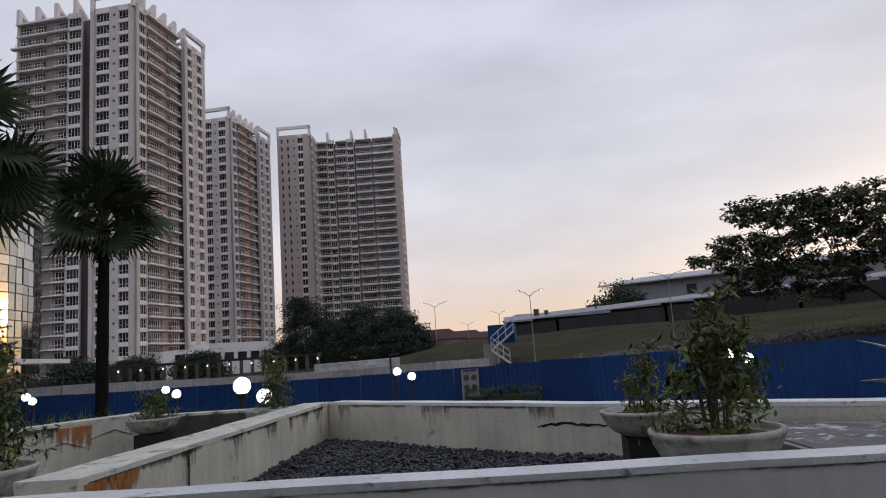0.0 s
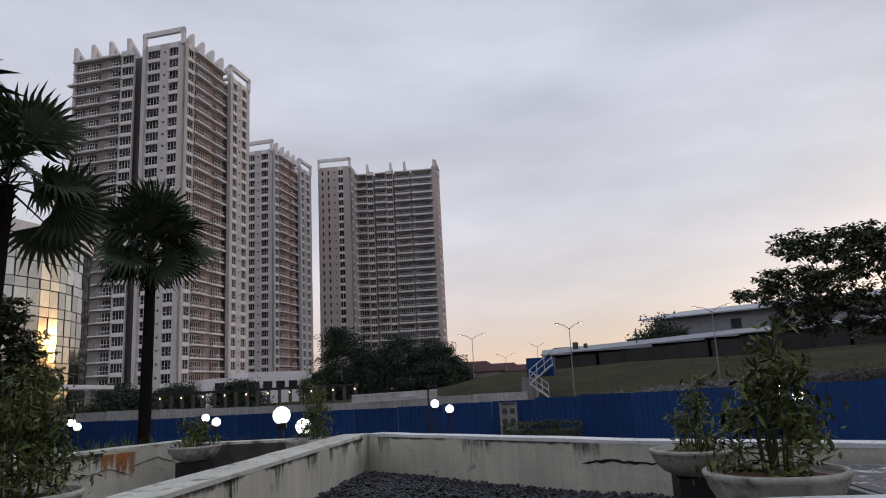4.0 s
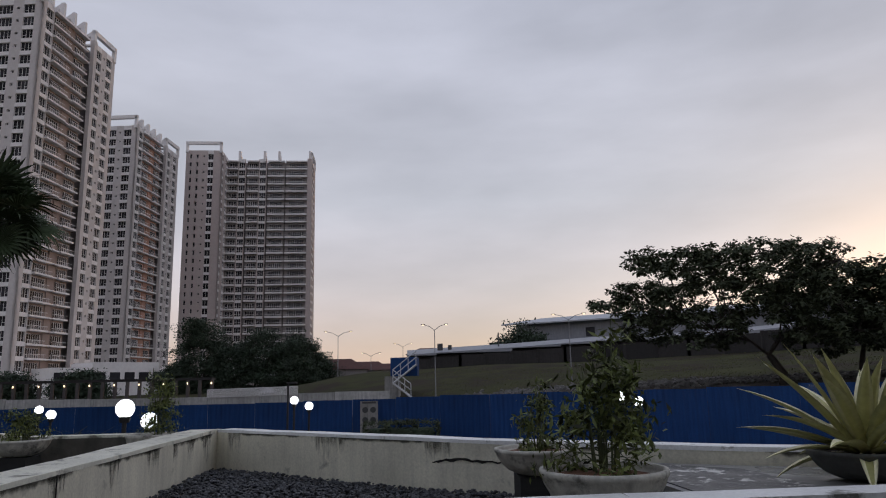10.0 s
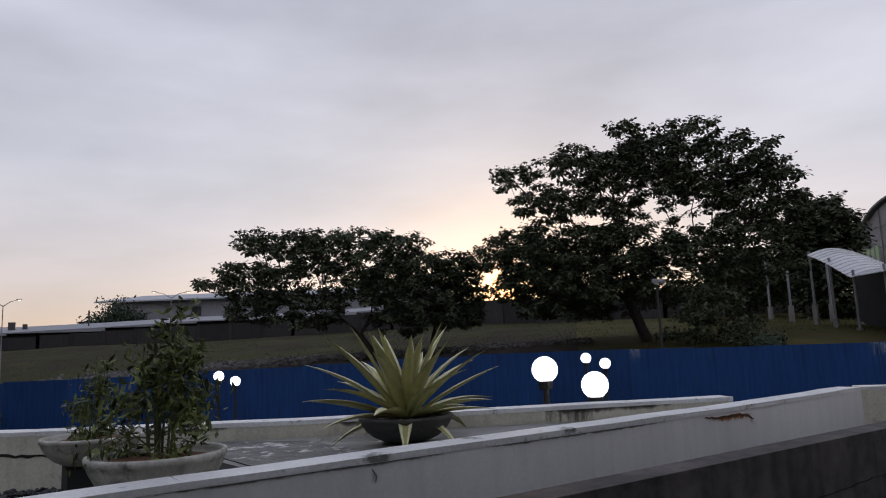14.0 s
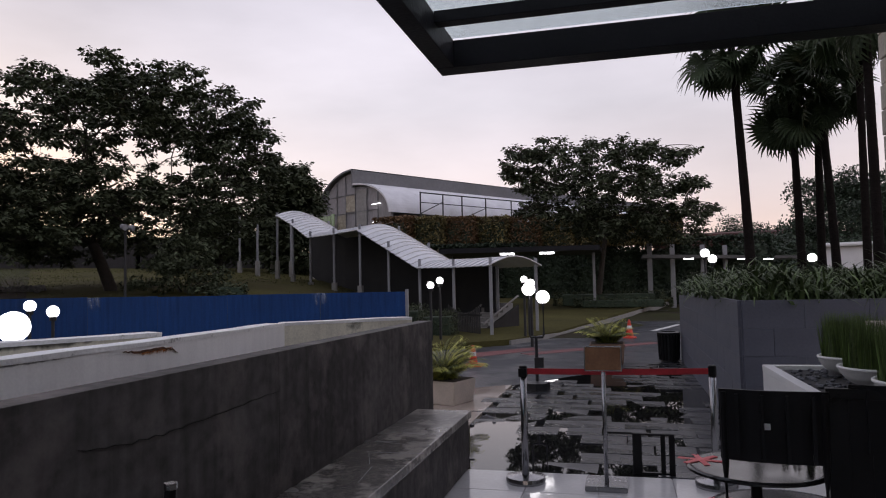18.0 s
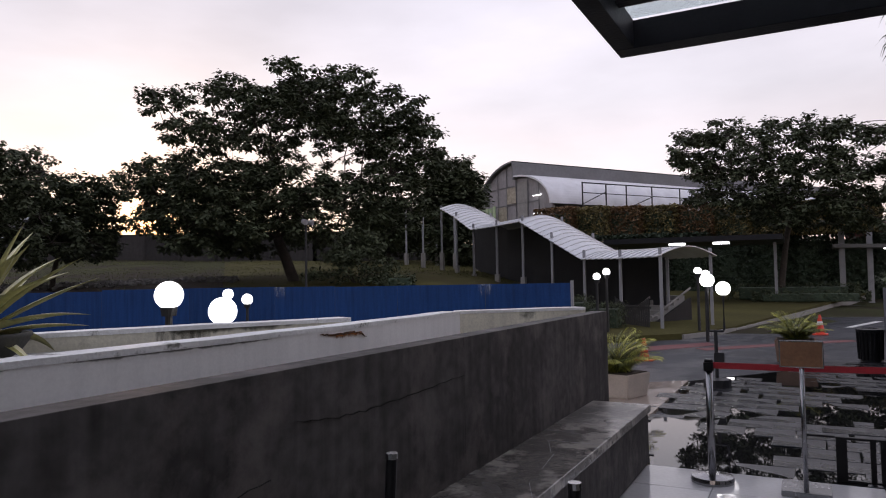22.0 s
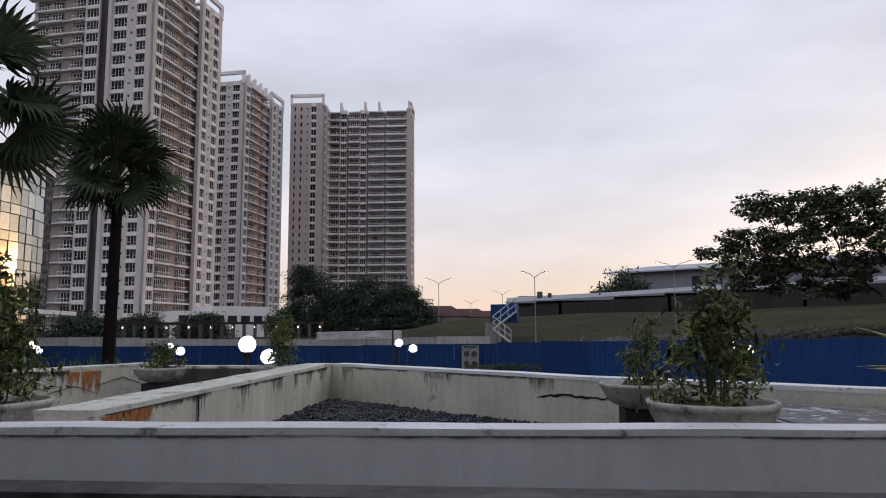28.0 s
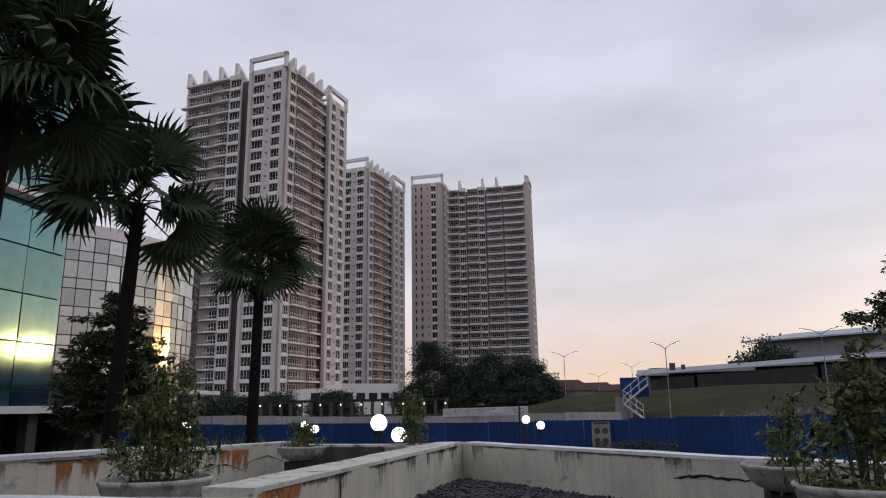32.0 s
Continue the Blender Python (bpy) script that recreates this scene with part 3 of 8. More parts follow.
# ---- patio, parapets, bench ----
def wall_run(name, pts, thick, z0, z1, body, top, label, side=1):
    """A parapet along a plan line, with a slightly proud, worn coping as a part."""
    root = thing(name, (0, 0, 0), label, "wall", kind="structure")
    for a, b in zip(pts, pts[1:]):
        a, b = Vector((*a, 0)), Vector((*b, 0))
        u = (b - a).normalized()
        n = Vector((-u.y, u.x, 0)) * side * thick
        bm = bmesh.new()
        k = max(2, int((b - a).length / 0.35))
        ring = [a + (b - a) * i / k for i in range(k + 1)]
        for z_lo, z_hi, off, mi in ((z0, z1 - 0.03, 0.0, 0), (z1 - 0.03, z1, 0.004, 1)):
            rows = []
            for i, p in enumerate(ring):
                wob = 0.006 * noise.noise(p * 2.0)
                o = n.normalized() * off
                rows.append([bm.verts.new(c) for c in (p - o + Vector((0, 0, z_lo)), p + n + o + Vector((0, 0, z_lo)), p + n + o + Vector((0, 0, z_hi + wob * mi)), p - o + Vector((0, 0, z_hi + wob * mi)))])
            for r0, r1 in zip(rows, rows[1:]):
                for j in range(4):
                    f = bm.faces.new((r0[j], r1[j], r1[(j + 1) % 4], r0[(j + 1) % 4]))
                    f.material_index = mi
            bm.faces.new(rows[0]).material_index = mi
            bm.faces.new(rows[-1][::-1]).material_index = mi
        bmesh.ops.recalc_face_normals(bm, faces=bm.faces[:])
        part("wall_section", bm, (body, top), root)
    return root


ZT = 1.39
wall_run("wall_near", [(-7.0, 2.94), (1.2, 3.29), (5.2, 3.30), (7.0, 3.42)], 0.19, -1.0, 1.368, M["grey_paint"], M["white_top"], "grey-white painted parapet with a chipped white coping")
wall_run("wall_back", [(-1.85, 8.35), (1.05, 5.92), (2.4, 5.06), (3.68, 4.45), (5.4, 3.62)], 0.2, -1.0, ZT, M["white_paint"], M["white_top"], "stained white parapet with a long crack")
wall_run("wall_cross", [(-1.83, 3.60), (-1.85, 8.45)], 0.32, -1.0, ZT, M["white_paint"], M["stained_top"], "white parapet with rust stains and black drips")
wall_run("wall_end", [(7.0, 3.42), (8.0, 2.42)], 0.2, -1.0, ZT - 0.02, M["white_paint"], M["white_top"], "short white return wall of the planting bed")
wall_run("wall_far_left", [(-5.9, 3.5), (-4.65, 7.1), (-4.1, 8.6)], 0.28, -1.0, ZT, M["white_paint"], M["stained_top"], "flaking white parapet with orange rust runs")
wall_run("wall_pool", [(-4.2, 8.55), (-1.9, 8.55)], 0.2, -1.0, ZT - 0.04, M["damp_wall"], M["stained_top"], "damp dark wall with a pale coping")
# bed fillings
bm = bmesh.new()
prism(bm, [(-1.9, 3.4), (5.2, 3.4), (5.2, 3.7), (3.7, 4.5), (1.05, 6.0), (-1.85, 8.4)], 0.5, 0.96)
solo("bed_soil", bm, M["soil"], "dark damp soil of the raised planting bed", "soil", kind="structure")
bm = bmesh.new()
prism(bm, [(-5.8, 3.4), (-2.2, 3.4), (-2.2, 8.6), (-4.2, 8.6)], 0.4, 0.82)
solo("trough_floor", bm, M["wet"], "dark wet floor of the trough between the parapets", "floor", kind="structure")
bm = bmesh.new()
prism(bm, [(-7, 2.3), (8.0, 2.3), (7.0, 3.45), (5.2, 3.38), (1.2, 3.38), (-7, 3.04)], 0.5, 0.95)
solo("gap_soil", bm, M["soil"], "soil in the gap behind the dark stone wall", "soil", kind="structure")
# paved strip inside the bed
bm = bmesh.new()
prism(bm, [(1.75, 3.42), (5.2, 3.42), (5.2, 3.6), (3.7, 4.42), (2.4, 5.02), (1.55, 5.5)], 0.9, 1.275)
solo("bed_slab", bm, M["bed_grey"], "mottled wet concrete slab inside the planting bed", "slab", kind="structure")

bm = bmesh.new()
prism(bm, [(1.76, 3.5), (2.05, 3.5), (2.42, 4.0), (2.35, 4.8), (1.75, 5.32), (1.66, 5.3)], 1.2, 1.281)
solo("wet_litter", bm, M["bed_litter"], "dark wet litter flecked with white beside the bowls", "litter", kind="structure")

# dark stone wall and bench
root = thing("dark_wall", (0, 0, 0), "dark polished stone wall with hairline cracks", "wall", kind="structure")
for x0, x1 in zip((-7.0, -5.1, -1.9, 1.3, 4.5), (-5.1, -1.9, 1.3, 4.5, 7.87)):
    part("stone_panel", bm_box(x0, x1 - 0.002, 2.16, 2.31, 0.0, 1.335, bevel=0.003), M["dark_stone"], root)
bench = thing("stone_bench", (0, 0, 0), "dark wet stone bench along the wall with scratches", "bench")
part("seat_slab", bm_box(-7.0, 7.25, 1.62, 2.155, 0.455, 0.52, bevel=0.008), M["bench_stone"], bench)
sr = random.Random(8)
for i in range(9):
    x, y = sr.uniform(2.5, 7.1), sr.uniform(1.68, 2.1)
    ob = part("scratch", bm_box(-sr.uniform(0.08, 0.3), sr.uniform(0.08, 0.3), -0.001, 0.001, 0, 0.001), M["galv"], bench)
    ob.matrix_basis = pose(x, y, 0.52, 0, 0, sr.choice((sr.uniform(60, 110), sr.uniform(-30, 30))))
part("bench_base", bm_box(-7.0, 7.23, 1.645, 2.155, 0.0, 0.45), M["dark_stone"], bench)

# floors
root = thing("patio_floor", (0, 0, 0), "pale glossy wet floor tiles", "floor", kind="structure")
me = mesh_of("tile", bm_box(-0.297, 0.297, -0.297, 0.297, -0.03, 0.0, bevel=0.003), M["light_tile"])
bm = bmesh.new()
prism(bm, [(-7, -1.8), (7.15, -1.8), (7.15, 2.2), (-7, 2.2)], -0.3, -0.012)
part("bedding", bm, M["light_tile"], root)
for i in range(22):
    for j in range(6):
        x, y = 6.85 - i * 0.6, 1.34 - j * 0.6
        o = part("tile", me, None, root)
        o.location = (x, y, 0)

root = thing("paver_floor", (0, 0, 0), "wet uneven black stone pavers with puddles", "floor", kind="structure")
bm = bmesh.new()
prism(bm, [(7.15, -2.3), (16.9, -2.3), (16.2, -0.6), (12.55, 2.05), (9.1, 2.05), (7.15, 1.62)], -0.3, -0.022)
part("wet_bedding", bm, M["wet"], root)
pav = [mesh_of("paver", bm_box(-w, w, -d, d, -0.04, 0.0, bevel=0.008), M["dark_paver"]) for w, d in ((0.24, 0.195), (0.195, 0.195), (0.3, 0.19))]
bm = bmesh.new()
prism(bm, [(7.155, -2.25), (16.8, -2.25), (16.1, -0.62), (12.5, 2.0), (9.12, 2.0), (7.155, 1.58)], -0.021, -0.006)
part("standing_water", bm, M["water"], root)
y = -1.0
row = 0
for i in range(24):
    x = 7.36 + i * 0.4
    for j in range(9):
        y = -1.3 + j * 0.5 + (0.25 if i % 2 else 0.0)
        if y > 2.0 or (x > 12.4 and y > 2.05 - (x - 12.4) * 0.72) or (x < 9.1 and y > 1.5):
            continue
        pool = noise.noise(Vector((x * 0.55, y * 0.9, 3.1)))
        pool += 0.14 if x < 8.8 else 0.0
        sunk = 0.002 if pool < 0.08 else -0.012 if pool > 0.22 else -0.004
        o = part("paver", pav[rng.choice((0, 0, 1, 2))], None, root)
        o.matrix_basis = pose(x + rng.uniform(-0.012, 0.012), y + rng.uniform(-0.03, 0.03), sunk + rng.uniform(-0.003, 0.003), rng.uniform(-0.5, 0.5), rng.uniform(-0.5, 0.5), 90 + rng.uniform(-1.5, 1.5))
bm = bmesh.new()
prism(bm, [(7.15, 1.64), (9.1, 2.07), (12.55, 2.07), (11.4, 3.6), (8.2, 3.6), (7.15, 2.3)], -0.3, 0.0)
solo("beige_pavement", bm, M["beige"], "beige stone pavement with a wet sheen", "pavement", kind="structure")
bm = bmesh.new()
prism(bm, [(11.4, 3.62), (12.6, 2.08), (16.25, -0.6), (17.0, -3.0), (60, -9.0), (60, -3.4), (50.5, -3.0), (23.2, 2.2), (20.4, 3.3), (18.0, 5.6), (12.4, 8.6), (8.2, 6.0)], -0.35, -0.02)
solo("road", bm, M["asphalt"], "damp dark asphalt driveway", "road", kind="structure")
for pts, m, nm, lb in (([(16.6, 3.9), (19.0, 2.3), (19.6, 2.6), (17.4, 4.4)], "road_red", "road_marking", "worn red road marking"), ([(17.6, 2.4), (21.0, -0.8), (21.3, -0.5), (18.0, 2.7)], "road_red", "road_marking", "worn red road marking"), ([(26, -0.9), (29.5, -2.0), (29.6, -1.8), (26.1, -0.7)], "road_white", "road_marking", "white painted arrow line on asphalt")):
    bm = bmesh.new()
    prism(bm, pts, -0.03, -0.014)
    solo(nm, bm, M[m], lb, "road marking", kind="structure")
# lawn island with kerb
bm = bmesh.new()
lawn_pts = [(20.6, 3.4), (23.4, 2.3), (50.5, -2.9), (60, -3.3), (60, 14), (30, 14), (22.5, 8.0), (18.2, 5.7)]
prism(bm, lawn_pts, -0.3, [0.12, 0.15, 0.5, 0.5, 1.0, 0.6, 0.2, 0.12])
solo("lawn", bm, M["lawn"], "sloping dull green lawn beside the driveway", "lawn", kind="structure")
kerb = thing("kerb", (0, 0, 0), "pale concrete kerb of the lawn", "kerb", kind="structure")
for a, b in zip(lawn_pts[:3], lawn_pts[1:3]):
    a, b = Vector((*a, 0)), Vector((*b, 0))
    k = int((b - a).length / 1.2)
    u = (b - a) / k
    n = Vector((u.y, -u.x, 0)).normalized() * 0.07
    for i in range(k):
        p, q = a + u * i + u * 0.01, a + u * (i + 1) - u * 0.01
        bm = bmesh.new()
        prism(bm, [tuple((p + n)[:2]), tuple((q + n)[:2]), tuple(q[:2]), tuple(p[:2])], -0.2, 0.09 + 0.012 * i)
        part("kerb_stone", bm, M["kerb"], kerb)

# building behind the patio: stone-faced wall, glass canopy
bm = bmesh.new()
box(bm, -9, 5.3, -2.25, -1.86, -0.3, 3.9)
box(bm, 5.302, 6.87, -2.25, -1.86, -0.3, 7.0)
wall_s = tagged(part("wall_south", bm, M["dark_concrete"]), "stone-faced building wall beside the patio", "wall", kind="structure")
tl = mesh_of("stone_tile", bm_box(-0.395, 0.395, -0.02, 0.02, -0.095, 0.095, bevel=0.006), M["stone_tile"])
for i in range(9):
    for j in range(34 if i < 2 else 19):
        o = part("stone_tile", tl, None, wall_s)
        o.matrix_basis = pose(6.47 - i * 0.8, -1.84 + rng.uniform(-0.008, 0.008), 0.1 + j * 0.2)
part("stone_pedestal", bm_box(5.7, 6.86, -1.81, -1.62, 0.0, 1.36, bevel=0.01), M["stone_tile"], wall_s)
can = thing("glass_canopy", (0, 0, 0), "dark steel entrance canopy with wet glass panels", "canopy", kind="structure")
part("front_beam", bm_box(5.66, 5.85, -1.8, 1.48, 3.3, 3.5, bevel=0.006), M["beam"], can)
part("side_beam", bm_box(-7.0, 5.655, 1.34, 1.48, 3.3, 3.5, bevel=0.006), M["beam"], can)
part("wall_beam", bm_box(-7.0, 5.655, -1.8, -1.66, 3.3, 3.5, bevel=0.006), M["beam"], can)
for i in range(25):
    x = 5.14 - i * 0.5
    part("cross_beam", bm_box(x - 0.05, x + 0.05, -1.65, 1.335, 3.42, 3.5, bevel=0.004), M["beam"], can)
    g = part("glass_panel", bm_box(x + 0.005, x + 0.495, -1.8, 1.46, 3.503, 3.515), M["canopy_glass"], can, "wet rain-spotted glass panel")
    g.visible_shadow = False


# ---- stains, drips and cracks on the parapets ----
def crack(parent_name, pts, w, out, material=None):
    """A jagged dark line on a face."""
    bm = bmesh.new()
    r = random.Random(int(abs(pts[0][0]) * 100))
    fine = []
    for a, b in zip(pts, pts[1:]):
        a, b = Vector(a), Vector(b)
        for i in range(5):
            fine.append(a + (b - a) * i / 5 + Vector((0, 0, r.uniform(-1, 1) * max(0.006, min(w * 0.3, 0.012)))))
    fine.append(Vector(pts[-1]))
    n = Vector(out) * 0.004
    prev = None
    for i, p in enumerate(fine):
        ww = w * (0.25 + math.sin(math.pi * (i + 0.5) / len(fine))) * r.uniform(0.6, 1.2) * 0.5
        cur = [bm.verts.new(p + n + Vector((0, 0, s * ww))) for s in (-1, 1)] + [bm.verts.new(p - n + Vector((0, 0, s * ww))) for s in (1, -1)]
        if prev:
            for j in range(4):
                bm.faces.new((prev[j], cur[j], cur[(j + 1) % 4], prev[(j + 1) % 4]))
        prev = cur
    bmesh.ops.recalc_face_normals(bm, faces=bm.faces[:])
    part("crack", bm, material or M["crack"], bpy.data.objects[parent_name])


ul = Vector((1.25, 3.6, 0)).normalized()
nl = Vector((ul.y, -ul.x, 0))


def on_left(y, z):
    """A point on the inner face of the far-left parapet."""
    return (float(np.interp(y, (3.5, 7.1, 8.6), (-5.9, -4.65, -4.1))) + 0.004, y, z)


def patch(parent_name, o, head, w, h, material, name, up=False):
    """A thin stain film on an upright face: o its top middle (bottom middle when it creeps up), head its direction."""
    bm = bmesh.new()
    k = max(1, round(w / 0.4))
    rows = [[bm.verts.new((-w / 2 + w * i / k, 0, z)) for i in range(k + 1)] for z in (0, h)]
    for i in range(k):
        bm.faces.new((rows[0][i], rows[0][i + 1], rows[1][i + 1], rows[1][i]))
    ob = part(name, bm, M[material], bpy.data.objects[parent_name])
    h_ = radians(head)
    out = Vector((math.sin(h_), -math.cos(h_), 0)) * 0.0025
    ob.matrix_basis = Matrix.Translation(Vector(o) + out) @ pose(0, 0, 0, 0, 0, head) @ (pose(0, 0, 0, 0, 180, 0) if up else pose(0, 0, -h))


HL = math.degrees(math.atan2(ul.y, ul.x))
for y, w, h in ((5.98, 0.24, 0.42), (5.74, 0.2, 0.42), (7.7, 0.34, 0.42), (7.5, 0.2, 0.40), (4.9, 0.2, 0.3)):
    patch("wall_far_left", on_left(y, 1.34), HL, w, h, "rust_run", "rust_stain")
for y, w, h in ((4.6, 1.6, 0.14), (5.9, 1.4, 0.12), (7.1, 1.5, 0.16)):
    patch("wall_far_left", on_left(y, 1.365), HL, w, h, "mildew", "mildew_fringe")
for y, w, h in ((5.15, 0.3, 0.3), (6.3, 0.35, 0.4), (7.35, 0.3, 0.4), (4.7, 0.2, 0.4)):
    patch("wall_far_left", on_left(y, 1.36), HL, w, h, "black_run", "drip_mark")
for y, w in ((5.0, 2.2), (6.6, 1.8)):
    patch("wall_far_left", on_left(y, 0.80), HL, w, 0.3, "base_dirt", "base_stain", True)
for y0, z0 in ((6.6, 1.2), (7.2, 1.12), (7.8, 1.18)):
    crack("wall_far_left", [on_left(y0, z0), on_left(y0 + 0.3, z0 + 0.07), on_left(y0 + 0.55, z0 - 0.02)], 0.006, nl)


def on_cross(y, z):
    return (-1.83 - (y - 3.6) * 0.0041, y, z)


for y, w, h in ((3.85, 0.45, 0.3), (4.05, 0.3, 0.2), (3.73, 0.2, 0.3)):
    patch("wall_cross", Vector(on_cross(y, 1.35)) + Vector((0.001, 0, 0)), 90, w, h, "rust_run", "rust_stain")
for y, w, h in ((4.3, 1.8, 0.10), (5.9, 1.7, 0.08), (7.5, 1.7, 0.12)):
    patch("wall_cross", on_cross(y, 1.362), 90, w, h, "mildew", "mildew_fringe")
for y, w, h in ((4.72, 0.12, 0.4), (4.84, 0.1, 0.3), (5.6, 0.25, 0.3), (6.4, 0.4, 0.3), (6.95, 0.2, 0.4), (7.4, 0.3, 0.36), (7.95, 0.4, 0.4)):
    patch("wall_cross", on_cross(y, 1.36), 90, w, h, "black_run", "drip_mark")
for y, w in ((4.6, 1.9), (6.4, 1.9), (7.8, 1.2)):
    patch("wall_cross", on_cross(y, 0.97), 90, w, 0.16, "base_dirt", "base_stain", True)
part("expansion_joint", bm_box(-1.829, -1.826, 4.762, 4.776, 0.95, 1.365), M["crack"], bpy.data.objects["wall_cross"])
nb = Vector((-2.43, -2.9, 0)).normalized()


def on_back(x, z):
    y = float(np.interp(x, (-1.85, 1.05, 2.4, 3.68, 5.4), (8.35, 5.92, 5.06, 4.45, 3.62)))
    return (x, y, z)


crack("wall_back", [on_back(0.46, 1.19), on_back(0.52, 1.205), on_back(0.66, 1.232), on_back(0.85, 1.218), on_back(1.04, 1.225)], 0.022, nb)


def back_patch(x, z, w, h, m, nm, up=False):
    a, b = Vector(on_back(x - 0.05, z)), Vector(on_back(x + 0.05, z))
    d = b - a
    patch("wall_back", (a + b) / 2 + nb * 0.002, math.degrees(math.atan2(d.y, d.x)), w, h, m, nm, up)


for x, w, h in ((-1.2, 1.3, 0.07), (0.0, 1.5, 0.06), (1.7, 0.9, 0.07), (3.0, 1.0, 0.08), (4.5, 1.2, 0.08)):
    back_patch(x, 1.362, w, h, "mildew", "mildew_fringe")
for x, w, h in ((-1.62, 0.3, 0.4), (-0.5, 0.6, 0.36), (0.5, 0.4, 0.3), (3.1, 0.4, 0.3), (4.2, 0.5, 0.3)):
    back_patch(x, 1.36, w, h, "black_run", "drip_mark")
for x, w in ((-1.1, 1.6), (0.25, 1.7), (0.85, 0.8)):
    back_patch(x, 0.97, w, 0.2, "base_dirt", "base_stain", True)
# near parapet: patched crack, joint lines
crack("wall_near", [(4.58, 3.294, 1.325), (4.70, 3.294, 1.305), (4.88, 3.294, 1.312), (5.04, 3.294, 1.305), (5.14, 3.294, 1.265)], 0.014, (0, -1, 0), M["rust_dark"])
patch("wall_near", (4.9, 3.295, 1.31), 0, 0.5, 0.05, "rust_run", "rust_stain")
for x, z in ((2.05, 1.31),):
    crack("wall_near", [(x, 3.287, z), (x + 0.02, 3.287, z - 0.03), (x + 0.015, 3.287, z - 0.06)], 0.003, (0, -1, 0))
for x in np.arange(-3.0, 5.0, 1.6):
    y = 3.288 + min(0.0, x - 1.2) * 0.0427
    patch("wall_near", (float(x), y, 1.336), 2.44 if x < 0.4 else 0, 1.7, 0.03, "mildew", "mildew_fringe")
bm = bmesh.new()
a, b = Vector(on_left(3.6, 0)), Vector(on_left(6.75, 0))
n = nl * 0.03
prism(bm, [tuple((a + n)[:2]), tuple((b + n)[:2]), tuple((b - nl * 0.31)[:2]), tuple((a - nl * 0.31)[:2])], 1.391, 1.43)
part("raised_coping", bm, M["white_top"], bpy.data.objects["wall_far_left"])
# dark wall: one long wandering hairline and a short one
crack("dark_wall", [(2.95, 2.157, 1.12), (3.19, 2.157, 1.09), (3.44, 2.157, 1.08), (3.66, 2.157, 1.085), (4.1, 2.157, 1.10), (4.5, 2.157, 1.11)], 0.0045, (0, -1, 0))
crack("dark_wall", [(2.2, 2.157, 0.86), (2.5, 2.157, 0.9), (2.8, 2.157, 0.93)], 0.003, (0, -1, 0))

